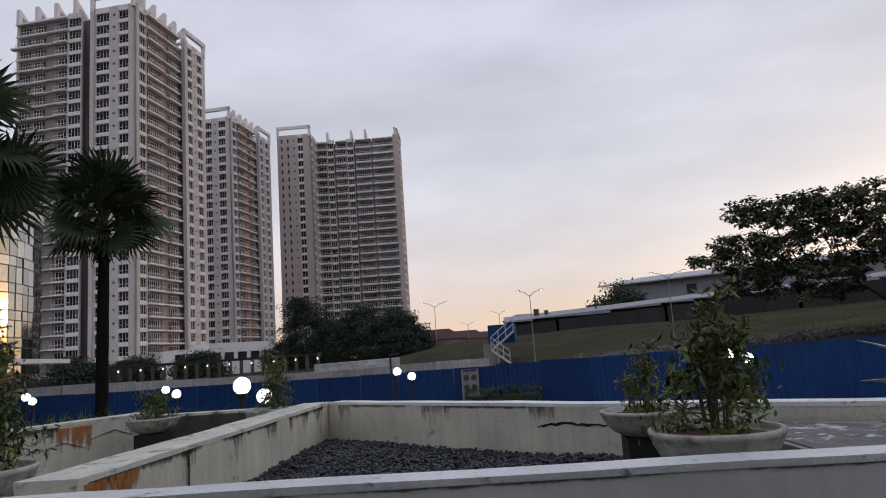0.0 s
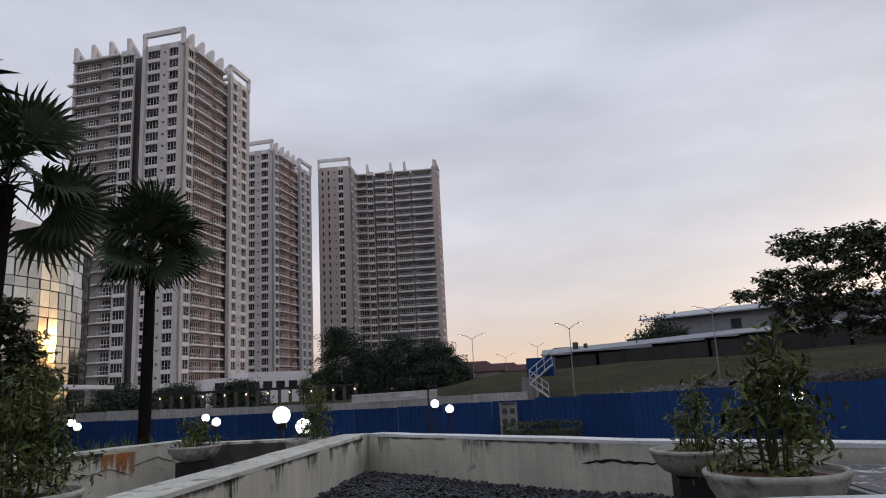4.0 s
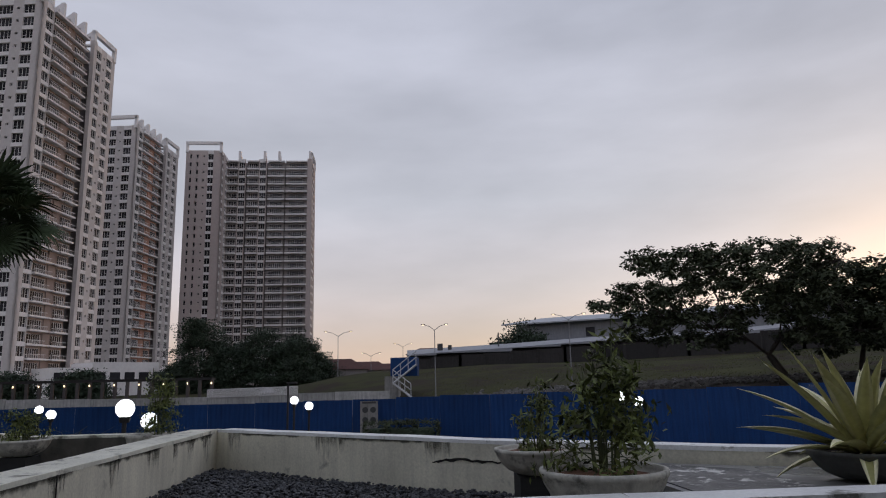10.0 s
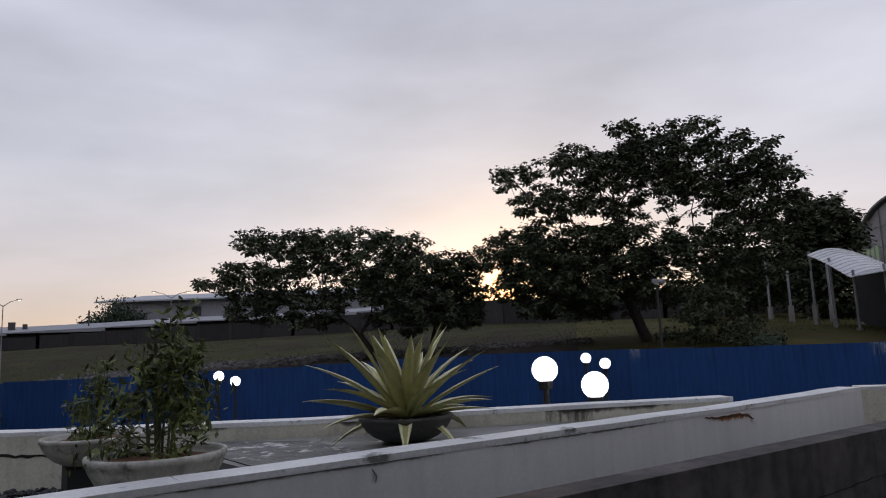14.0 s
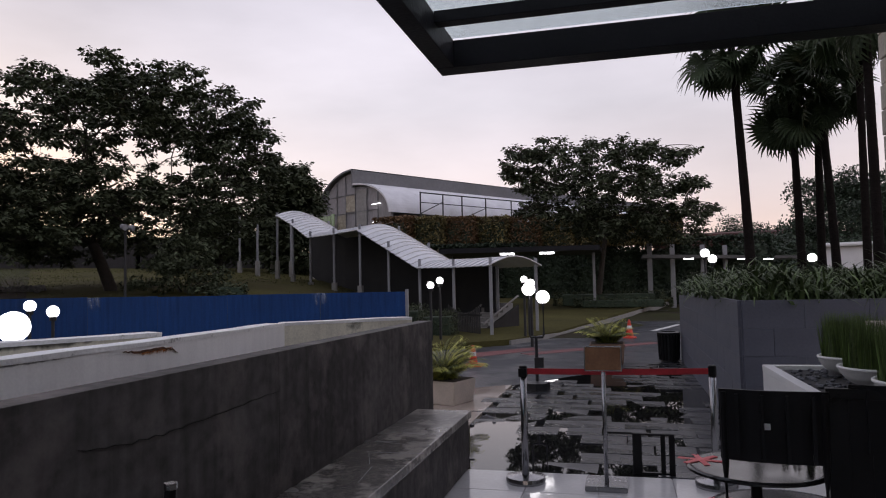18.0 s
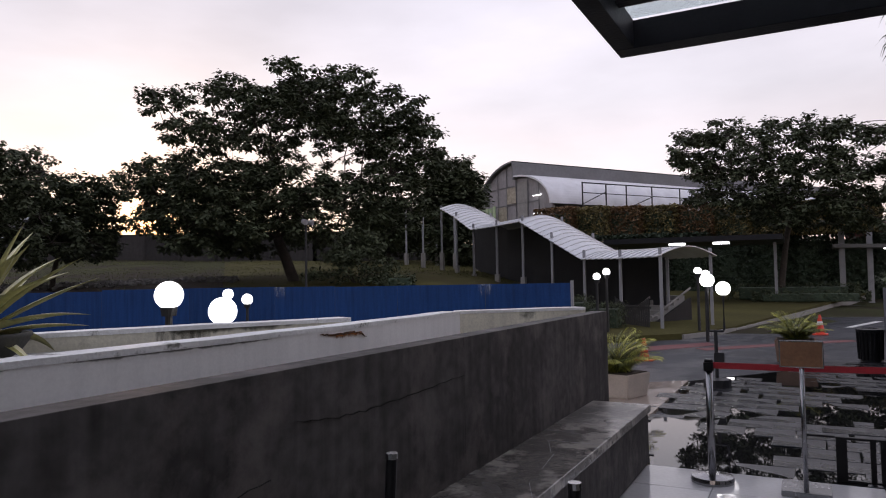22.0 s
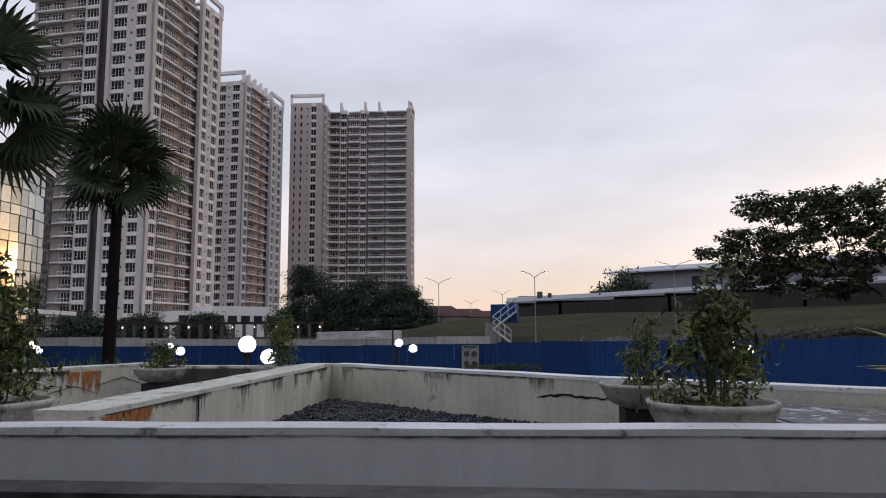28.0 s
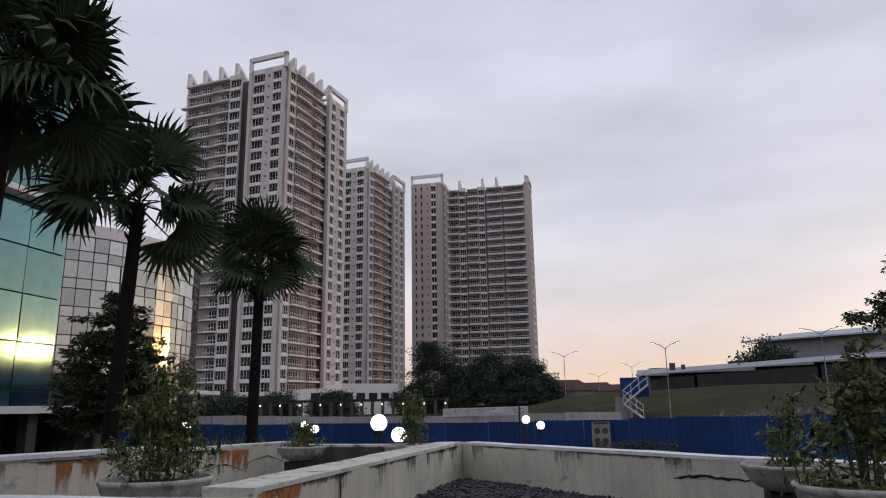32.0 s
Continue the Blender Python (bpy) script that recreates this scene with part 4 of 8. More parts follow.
# ---- towers ----
def tower(name, at, rz, floors, fh, faces, label, roof_pts, portals, fins, limit=300, back="tw_brown", skin="tw_beige"):
    """A high block of flats. Each face: (x, y, heading, bays); bays: (kind, width). Walls join into one part for each face; windows are parts."""
    root = thing(name, at, label, "apartment tower", "towers beyond the fence", rz=rz)
    wins = []
    for fi, (fx, fy, head, bays) in enumerate(faces):
        bm = bmesh.new()
        h = radians(head)
        u, n = Vector((math.cos(h), math.sin(h), 0)), Vector((math.sin(h), -math.cos(h), 0))
        o = Vector((fx, fy, 0))

        def bx(a0, a1, d0, d1, z0, z1, mi):
            """A box along the face: a along it, d out of it."""
            c = [o + u * a + n * d for a, d in ((a0, d1), (a1, d1), (a1, d0), (a0, d0))]
            lo = [bm.verts.new((p.x, p.y, z0)) for p in c]
            hi = [bm.verts.new((p.x, p.y, z1)) for p in c]
            bm.faces.new(hi).material_index = mi
            bm.faces.new(lo[::-1]).material_index = mi
            for i in range(4):
                bm.faces.new((lo[i], lo[(i + 1) % 4], hi[(i + 1) % 4], hi[i])).material_index = mi

        a = 0.0
        H = floors * fh
        for kind, w in bays:
            m = 1 if kind.endswith("b") else 0
            k = kind.rstrip("b")
            if k == "wall":
                bx(a, a + w, -0.6, 0.0, 0, H + 1.0, m)
            elif k == "pier":
                bx(a, a + w, -0.6, 0.45, 0, H + 1.2, m)
            elif k == "rib":
                bx(a, a + w, -0.9, 1.0, 0, H + 1.0, m)
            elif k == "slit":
                # deep slit: its shade is painted in with a dark back wall
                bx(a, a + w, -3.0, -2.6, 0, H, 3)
            elif k in ("win", "small", "tall"):
                ww, sill, hh = (w - 0.6, 0.5, 2.2) if k == "win" else (0.75, 0.9, 1.7) if k == "tall" else (0.7, 1.5, 0.6)
                g0, g1 = a + (w - ww) / 2, a + (w + ww) / 2
                bx(a, g0, -0.6, 0.0, 0, H + 1.0, m)
                bx(g1, a + w, -0.6, 0.0, 0, H + 1.0, m)
                for f in range(floors + 1):
                    z0 = f * fh - (fh - sill - hh) if f else 0
                    z1 = f * fh + sill if f < floors else H + 1.0
                    bx(g0, g1, -0.6, 0.0, z0, z1, 2 if k == "win" else m)
                for f in range(floors):
                    wins.append((fi, round(ww, 2), hh, o + u * ((g0 + g1) / 2) - n * 0.35 + Vector((0, 0, f * fh + sill)), head))
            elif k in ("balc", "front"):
                # recess back in the darker colour, so balcony shade is painted in
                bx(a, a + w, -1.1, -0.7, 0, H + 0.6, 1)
                for f in range(floors):
                    z = f * fh
                    out = 0.75 if f % 2 else 0.35
                    over = 1.3 if a == 0 and f % 3 == 0 else 0.0
                    bx(a - over, a + w, -0.7, out, z - 0.2, z + 0.2, 2)
                    if k == "front":
                        bx(a + 0.1, a + w - 0.1, out - 0.14, out - 0.02, z + 0.2, z + 0.42, 2)
                    for q in range(int(w / 0.7) if k == "balc" else 0):
                        aa = a + 0.2 + q * 0.7
                        bx(aa, aa + 0.05, out - 0.10, out - 0.05, z + 0.14, z + 1.0, 0)
                    bx(a + 0.1, a + w - 0.1, out - 0.12, out - 0.03, z + 0.98, z + 1.06, 2)
                    wins.append((fi, round(w * 0.72, 2), 2.2, o + u * (a + w * 0.5) - n * 0.6 + Vector((0, 0, z + 0.2)), head))
                bx(a, a + w, -1.5, 0.6, H - 0.16, H + 0.3, 2)
            elif k == "panel":
                bx(a, a + w, -1.2, -0.5, 0, H + 0.6, 1)
                for f in range(floors):
                    bx(a, a + w, -0.5, 0.35, f * fh - 0.12, f * fh + 0.14, 2)
                bx(a, a + w, -1.2, 0.6, H - 0.16, H + 0.3, 2)
            a += w
        # on side faces the back colour carries painted sunset warmth
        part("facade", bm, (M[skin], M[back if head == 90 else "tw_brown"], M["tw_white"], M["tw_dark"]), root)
    # windows: frame and dark panes, one shared mesh a size
    meshes = {}

    def win_mesh(w, h):
        if (w, h) not in meshes:
            b = bmesh.new()
            k = max(1, round(w / 0.85))
            g = [[b.verts.new((-w / 2 + q * w / k, -0.06, z)) for z in (0, h * 0.36, h)] for q in range(k + 1)]
            panes = []
            for i, (l, r) in enumerate(zip(g, g[1:])):
                if k > 2 and i in (0, k - 1):
                    panes += [b.faces.new((l[0], r[0], r[1], l[1])), b.faces.new((l[1], r[1], r[2], l[2]))]
                else:
                    panes.append(b.faces.new((l[0], r[0], r[1], r[2], l[2], l[1])))
            for f in panes:
                f.material_index = 1
            b.normal_update()
            bmesh.ops.inset_individual(b, faces=panes, thickness=0.075, depth=-0.07)
            for f in panes:
                f.material_index = 0
            meshes[(w, h)] = mesh_of("window", b, M["tw_glass"], M["tw_white"])
        return meshes[(w, h)]

    rest = []
    wins.sort(key=lambda t: -t[3].z if len(wins) > limit else 0)
    for i, (fi, w, h, p, head) in enumerate(wins):
        me = win_mesh(w, h)
        if i < limit:
            ob = part("window", me, None, root)
            ob.matrix_basis = Matrix.Translation(p) @ pose(0, 0, 0, 0, 0, head)
        else:
            rest.append((me, Matrix.Translation(p) @ pose(0, 0, 0, 0, 0, head)))
    if rest:
        b = bmesh.new()
        for me, mx in rest:
            k = len(b.verts)
            b.from_mesh(me)
            b.verts.ensure_lookup_table()
            for v in b.verts[k:]:
                v.co = mx @ v.co
        part("lower_glazing", b, (M["tw_glass"], M["tw_white"]), root)["kind"] = "stuff"
    H = floors * fh
    bm = bmesh.new()
    prism(bm, roof_pts, 0, H + 0.1)
    part("core", bm, M["tw_brown"], root)
    for x0, x1, y0, y1, z1 in portals:
        bm = bmesh.new()
        t = 0.9
        along_x = abs(x1 - x0) > abs(y1 - y0)
        if along_x:
            box(bm, x0, x0 + t, y0, y1, H, z1)
            box(bm, x1 - t, x1, y0, y1, H, z1)
            box(bm, x0, x1, y0, y1, z1 - 0.9, z1 + 0.3)
        else:
            box(bm, x0, x1, y0, y0 + t, H, z1)
            box(bm, x0, x1, y1 - t, y1, H, z1)
            box(bm, x0, x1, y0, y1, z1 - 0.9, z1 + 0.3)
        part("roof_portal", bm, M["tw_white"], root)
    for fx, fy, head in fins:
        bm = bmesh.new()
        # an open triangle: upright post, sloping strut and foot
        for pts in ([(-0.2, 0), (0.9, 0), (0.9, 3.9), (0.5, 4.3), (-0.2, 4.3)], [(0.9, 2.7), (5.4, 0.0), (5.4, 0.9), (0.9, 3.9)], [(0.9, 0), (5.4, 0), (5.4, 0.5), (0.9, 0.5)]):
            a = [bm.verts.new((-0.45, y, z)) for y, z in pts]
            b = [bm.verts.new((0.45, y, z)) for y, z in pts]
            bm.faces.new(a[::-1])
            bm.faces.new(b)
            for i in range(len(pts)):
                j = (i + 1) % len(pts)
                bm.faces.new((a[i], a[j], b[j], b[i]))
        ob = part("roof_fin", bm, M["tw_white"], root)
        ob.matrix_basis = pose(fx, fy, H, 0, 0, head)
    return root


FH = 3.15
FRONT = [("balc", 4.2), ("balc", 4.2), ("panel", 2.6), ("balc", 3.4), ("win", 4.0), ("slit", 2.6), ("pier", 1.0), ("win", 4.2), ("small", 2.0), ("win", 3.2), ("wall", 1.7)]
SIDE = [("wall", 1.2), ("win", 3.2), ("balc", 6.5), ("panel", 2.4), ("balc", 5.5), ("slit", 2.2), ("pier", 1.4), ("win", 3.2), ("small", 2.0), ("win", 3.2), ("wall", 1.4)]


def slab(name, corner, rz, floors, label, back):
    """The L-shaped block whose nearest corner stands at the given place: a front to the west of it, a side to the north."""
    fw, sw = sum(w for _, w in FRONT), sum(w for _, w in SIDE)
    faces = [(-fw, 0, 0, FRONT), (0, 0, 90, SIDE), (-fw, 12, -90, [("wall", 12.0)])]
    H = floors * FH
    return tower(name, (*corner, -1.0), rz, floors, FH, faces, label, [(-fw + 1.2, 2.9), (-2.9, 2.9), (-2.9, sw - 0.6), (-fw + 1.2, sw - 0.6)],
                 [(-12.0, 0, -0.6, 0.3, H + 4.2), (-0.6, 0.3, sw - 11.0, sw, H + 4.0)],
                 [(-fw + 0.3 + k * 5.4, 0.0, 0) for k in range(4)] + [(-0.2, 3.6 + k * 4.6, 90) for k in range(5)], back=back)


slab("apartment_tower", (-83.4, 151.6), -5.5, 29, "tall beige apartment tower with white slab edges and roof fins", "tw_warm_side")
slab("apartment_tower", (-89.6, 225.0), -5.5, 28, "beige apartment tower with sunset warmth painted on its side walls, partly hidden by another tower", "tw_sunset_side")
T3 = [("wall", 0.6), ("tall", 2.4), ("tall", 2.6), ("small", 2.4), ("win", 2.6), ("wall", 3.0)]
T3M = [("front", 4.0), ("win", 3.0), ("rib", 0.6), ("front", 4.6), ("win", 3.0), ("rib", 0.6), ("front", 6.6), ("rib", 0.5), ("front", 8.6), ("pier", 1.8)]
T3S = [("wall", 1.0), ("win", 3.0), ("wall", 1.5), ("win", 3.0), ("wall", 5.0)]
w3 = sum(w for _, w in T3M)
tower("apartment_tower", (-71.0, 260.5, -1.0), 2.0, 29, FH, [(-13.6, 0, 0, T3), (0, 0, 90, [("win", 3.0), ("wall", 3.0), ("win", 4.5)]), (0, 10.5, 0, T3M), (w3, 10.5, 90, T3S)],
      "brown-beige apartment tower with stepped balconies above dark trees", [(-13.4, 0.8), (-0.8, 0.8), (-0.8, 13.0), (w3 - 0.8, 13.0), (w3 - 0.8, 23.5), (-13.4, 23.5)],
      [(-13.6, 0, -0.6, 0.3, 95.5), (w3 - 0.6, w3 + 0.3, 10.5, 23.0, 95.0)], [(4.5, 10.4, 0), (14.4, 10.4, 0), (20.2, 10.4, 0), (w3 - 0.8, 10.4, 0)], skin="tw_clay")

# ---- blue fence ----
fence = thing("blue_fence", (0, 0, 0), "long blue corrugated metal site fence", "fence", kind="structure")
SHEET = {}


def sheet_mesh(w, h):
    key = (round(w, 2), round(h, 1))
    if key not in SHEET:
        bm = bmesh.new()
        k = 10
        prev = None
        for i in range(k * 2 + 1):
            x = -w / 2 + w * i / (k * 2)
            y = 0.007 if i % 2 else -0.007
            cur = [bm.verts.new((x, y + dy, z)) for dy, z in ((0, 0), (0, h), (0.01, h), (0.01, 0))]
            if prev:
                for j in range(4):
                    bm.faces.new((prev[j], cur[j], cur[(j + 1) % 4], prev[(j + 1) % 4]))
            else:
                bm.faces.new(cur)
            prev = cur
        bm.faces.new(prev[::-1])
        bmesh.ops.recalc_face_normals(bm, faces=bm.faces[:])
        SHEET[key] = mesh_of("fence_sheet", bm, M["blue"])
    return SHEET[key]


for (a0, d0, z0), (a1, d1, z1) in zip(FENCE, FENCE[1:]):
    p, q = polar(a0, d0), polar(a1, d1)
    k = max(1, round((q - p).length / 2.4))
    for i in range(k):
        s, e = p + (q - p) * i / k, p + (q - p) * (i + 1) / k
        zt = z0 + (z1 - z0) * (i + 0.5) / k + rng.uniform(-0.02, 0.02)
        w = (e - s).length
        ob = part("fence_sheet", sheet_mesh(w - 0.01, 2.6), None, fence)
        ob.matrix_basis = Matrix.Translation(((s + e) / 2).to_3d() + Vector((0, 0, zt - 2.6))) @ pose(0, 0, 0, 0, 0, math.degrees(math.atan2((e - s).y, (e - s).x)))
q = polar(73.0, 21.0)
part("end_post", bm_box(q.x - 0.04, q.x + 0.04, q.y - 0.04, q.y + 0.04, -0.6, 1.62), M["galv"], fence)
# information board on the fence
c = polar(-3.7, 29.2)
board = thing("notice_board", (c.x, c.y, -1.2), "tall white notice board with round dark symbols", "sign", rz=8)
part("panel", bm_box(-0.36, 0.36, -0.02, 0.02, 0.2, 2.3), M["concrete"], board)
for i, (x, z) in enumerate(((-0.16, 1.95), (0.16, 1.95), (-0.16, 1.55), (0.16, 1.55), (0.0, 1.1))):
    bm = bmesh.new()
    lathe(bm, [(0.0, 0.0), (0.12, 0.0), (0.12, 0.012), (0.0, 0.012)], 16)
    bmesh.ops.transform(bm, matrix=pose(x, -0.022, z, 90, 0, 0), verts=bm.verts[:])
    part("symbol", bm, M["mullion"], board)
part("heading_bar", bm_box(-0.28, 0.28, -0.026, -0.02, 2.2, 2.28), M["mullion"], board)
part("stake", bm_box(-0.04, 0.04, 0.02, 0.06, 0.0, 2.0), M["galv"], board)

# pale wall behind the fence, towards the towers
for nm, rows, h0, m, lb in (("pale_wall", [(-60, 56, 0.6), (-34, 50, 1.43), (-24, 46, 1.24), (-16, 44, 1.2), (-12, 43, 1.27), (-6.3, 42, 1.32), (-1.9, 41, 1.37)], -1.4, "pale_wall", "pale concrete panel wall behind the fence"),):
    root = thing(nm, (0, 0, 0), lb, "wall", kind="structure")
    for (a0, d0, z0), (a1, d1, z1) in zip(rows, rows[1:]):
        p, q = polar(a0, d0), polar(a1, d1)
        k = max(1, round((q - p).length / 2.4))
        for i in range(k):
            s, e = p + (q - p) * i / k, p + (q - p) * (i + 0.985) / k
            n = Vector((-(e - s).y, (e - s).x, 0)).normalized() * 0.1
            bm = bmesh.new()
            prism(bm, [tuple(s[:2]), tuple(e[:2]), tuple((e + n)[:2]), tuple((s + n)[:2])], h0, z0 + (z1 - z0) * (i + 0.5) / k)
            part("wall_panel", bm, M[m], root)


# ---- wall and sheds on the bank ----
def run_panels(name, rows, label, m, step, cat="wall", drop=3.0):
    root = thing(name, (0, 0, 0), label, cat, kind="structure")
    for (a0, d0, b0, t0), (a1, d1, b1, t1) in zip(rows, rows[1:]):
        p, q = polar(a0, d0), polar(a1, d1)
        k = max(1, round((q - p).length / step))
        for i in range(k):
            s, e = p + (q - p) * i / k, p + (q - p) * (i + 0.98) / k
            n = Vector((-(e - s).y, (e - s).x, 0)).normalized() * 0.2
            f = (i + 0.5) / k
            bm = bmesh.new()
            prism(bm, [tuple(s[:2]), tuple(e[:2]), tuple((e + n)[:2]), tuple((s + n)[:2])], b0 + (b1 - b0) * f - drop, t0 + (t1 - t0) * f)
            part("wall_panel", bm, M[m], root)
        for i in range(k + 1):
            s = p + (q - p) * min(i / k, 1)
            f = min(i / k, 1)
            part("wall_post", bm_box(s.x - 0.12, s.x + 0.12, s.y - 0.12, s.y + 0.12, b0 + (b1 - b0) * f - drop, t0 + (t1 - t0) * f + 0.1), M["dark_concrete"], root)
    return root


run_panels("bank_wall", [(-0.5, 75, 1.3, 4.0), (4, 74, 2.4, 4.4), (12.5, 73, 3.2, 4.9), (22, 71, 3.3, 5.2), (30, 68, 4.0, 5.7), (36.8, 64, 4.4, 6.0), (47, 58, 3.9, 5.7), (52, 56, 4.0, 5.7), (58, 54, 4.0, 5.8), (64, 53, 4.0, 6.0)], "weathered dark concrete panel wall along the top of the bank", "dark_concrete", 3.0)
# long lean-to roof behind the wall
shed = thing("long_shed", (0, 0, 0), "long low shed with a pale metal roof behind the wall", "shed")
rows = [(-0.3, 80, 4.8), (2.1, 80, 5.0), (8.3, 79, 5.34), (12.2, 77.5, 5.55), (14.7, 78, 5.75), (24, 77, 5.9), (33, 74, 6.5)]
for (a0, d0, t0), (a1, d1, t1) in zip(rows, rows[1:]):
    p, q, p2, q2 = polar(a0, d0), polar(a1, d1), polar(a0, d0 + 9), polar(a1, d1 + 9)
    bm = bmesh.new()
    prism(bm, [tuple(p[:2]), tuple(q[:2]), tuple(q2[:2]), tuple(p2[:2])], t0 - 0.09, [t0, t1, t1 + 0.9, t0 + 0.9])
    part("roof", bm, M["shed_roof"], shed)
    bm = bmesh.new()
    prism(bm, [tuple((p + (p2 - p) * 0.1)[:2]), tuple((q + (q2 - q) * 0.1)[:2]), tuple((q2 - (q2 - q) * 0.1)[:2]), tuple((p2 - (p2 - p) * 0.1)[:2])], 0.0, min(t0, t1) - 0.2)
    part("wall", bm, M["dark_concrete"], shed)
# warehouse with a pitched roof
wh = thing("warehouse", (0, 0, 0), "pale blue-grey warehouse with a wide metal roof", "warehouse")
p, q = polar(8.7, 108), polar(33.0, 92)
n = Vector((-(q - p).y, (q - p).x, 0)).normalized()
bm = bmesh.new()
prism(bm, [tuple(p[:2]), tuple(q[:2]), tuple((q + n * 22)[:2]), tuple((p + n * 22)[:2])], 0, 10.0)
part("wall", bm, M["shed_wall"], wh)
u = (q - p).normalized()
bm = bmesh.new()
a, b = p - u * 1.5 - n * 1.8, q + u * 1.5 - n * 1.8
c, d = q + u * 1.5 + n * 11, p - u * 1.5 + n * 11
for x0, x1, x2, x3, za, zb in ((a, b, c, d, 9.9, 11.6), (d, c, q + u * 1.5 + n * 24, p - u * 1.5 + n * 24, 11.6, 9.9)):
    lo = [bm.verts.new((v.x, v.y, z)) for v, z in ((x0, za), (x1, za - 0.6), (x2, zb - 0.6), (x3, zb))]
    hi = [bm.verts.new((v.co.x, v.co.y, v.co.z + 0.2)) for v in lo]
    bm.faces.new(hi)
    bm.faces.new(lo[::-1])
    for i in range(4):
        bm.faces.new((lo[i], lo[(i + 1) % 4], hi[(i + 1) % 4], hi[i]))
part("roof", bm, M["roof_metal"], wh)
for k in (0.28, 0.5, 0.72):
    c = p + (q - p) * k - n * 0.06
    bm = bm_box(-0.7, 0.7, -0.05, 0.05, 7.6, 8.9)
    ob = part("window", bm, M["tw_glass"], wh)
    ob.matrix_basis = Matrix.Translation(c) @ pose(0, 0, 0, 0, 0, math.degrees(math.atan2(u.y, u.x)))

# small houses at the skyline
for az, d, w, h, r in ((-6.0, 150, 13, 4.6, 2.3), (-3.4, 152, 9, 4.4, 1.9), (-1.6, 156, 8, 4.2, 1.7), (1.6, 100, 6, 5.6, 1.0), (10, 120, 14, 8.0, 0.4)):
    c = polar(az, d)
    hs = thing("small_house", (c.x, c.y, 0), "low house with a dark tiled roof at the skyline", "house", "houses at the skyline", rz=-az)
    part("wall", bm_box(-w / 2, w / 2, 0, 7, -1, h), M["tw_brown"], hs)
    bm = bmesh.new()
    vs = [bm.verts.new(v) for v in ((-w / 2 - 0.5, -0.6, h), (w / 2 + 0.5, -0.6, h), (w / 2 + 0.5, 7.6, h), (-w / 2 - 0.5, 7.6, h), (-w / 4, 3.5, h + r), (w / 4, 3.5, h + r))]
    for f in ((0, 1, 5, 4), (1, 2, 5), (2, 3, 4, 5), (3, 0, 4), (3, 2, 1, 0)):
        bm.faces.new([vs[i] for i in f])
    part("roof", bm, M["roof_tile"], hs)

# blue site container with stairs
c = polar(-1.0, 46)
box_t = thing("site_container", (c.x, c.y, -0.2), "blue container box on a pale base above the fence", "container", rz=-4)
part("body", bm_box(-0.65, 1.1, 0, 2.2, 2.4, 3.6, bevel=0.02), M["blue"], box_t)
part("base", bm_box(-1.05, -0.15, 0.1, 2.0, 0, 2.39), M["concrete"], box_t)
st = thing("steel_stairs", (c.x + 0.1, c.y - 0.5, -0.2), "grey steel stairs with handrails up to the container", "stairs", rz=-4)
for x0, z0, x1, z1 in ((-0.55, 1.95, 0.95, 3.1), (-0.55, 1.95, 0.6, 1.05)):
    k = max(4, int(abs(z1 - z0) / 0.19))
    for y in (-0.4, 0.35):
        bm = bmesh.new()
        rod(bm, (x0, y, z0), (x1, y, z1), 0.05)
        part("stringer", bm, M["zinc"], st)
    for i in range(k):
        f = (i + 0.5) / k
        xx, zz = x0 + (x1 - x0) * f, z0 + (z1 - z0) * f
        part("step", bm_box(xx - 0.13, xx + 0.13, -0.38, 0.33, zz, zz + 0.03), M["galv"], st)
    for up in (0.45, 0.85):
        bm = bmesh.new()
        rod(bm, (x0, -0.42, z0 + up), (x1, -0.42, z1 + up), 0.03)
        part("handrail", bm, M["zinc"], st)
    for f in (0.0, 0.33, 0.66, 1.0):
        bm = bmesh.new()
        xx, zz = x0 + (x1 - x0) * f, z0 + (z1 - z0) * f
        rod(bm, (xx, -0.42, zz), (xx, -0.42, zz + 0.87), 0.025)
        part("rail_post", bm, M["zinc"], st)


# ---- street lamps ----
def street_lamp(az, d, z0, z1, arm):
    c = polar(az, d)
    k = min(1.0, d / 75)
    t = thing("street_lamp", (c.x, c.y, z0), "thin grey double-arm street lamp, lit faintly", "street lamp", "street lamps", rz=-az)
    bm = bmesh.new()
    rod(bm, (0, 0, 0), (0, 0, z1 - z0), 0.065 * k, 0.035 * k, 8)
    part("pole", bm, M["galv"], t)
    top = z1 - z0
    for s in (-1, 1):
        bm = bmesh.new()
        tube(bm, [(0, 0, top - 0.1 * k), (s * arm * 0.45, 0, top + 0.35 * k), (s * arm, 0, top + 0.55 * k)], [0.04 * k, 0.035 * k, 0.03 * k], 6)
        a = part("arm", bm, M["galv"], t)
        hd = part("lamp_head", bm_box(s * arm - 0.22 * k, s * arm + 0.22 * k, -0.1 * k, 0.1 * k, top + 0.52 * k, top + 0.6 * k, bevel=0.02 * k), M["galv"], a)
        part("lens", bm_box(s * arm - 0.09 * k, s * arm + 0.13 * k, -0.11 * k, 0.09 * k, top + 0.47 * k, top + 0.515 * k), M["warm_light"], hd)


for az, d, z0, z1, arm in ((-5.9, 92, -0.5, 7.9, 1.6), (1.8, 40, ground_z(1.8, 40) - 0.2, 4.75, 0.66), (12.8, 42, ground_z(12.8, 42) - 0.2, 5.3, 0.9), (-0.6, 120, -0.5, 7.7, 1.4), (-3.2, 130, -0.5, 6.6, 1.6)):
    street_lamp(az, d, z0, z1, arm)


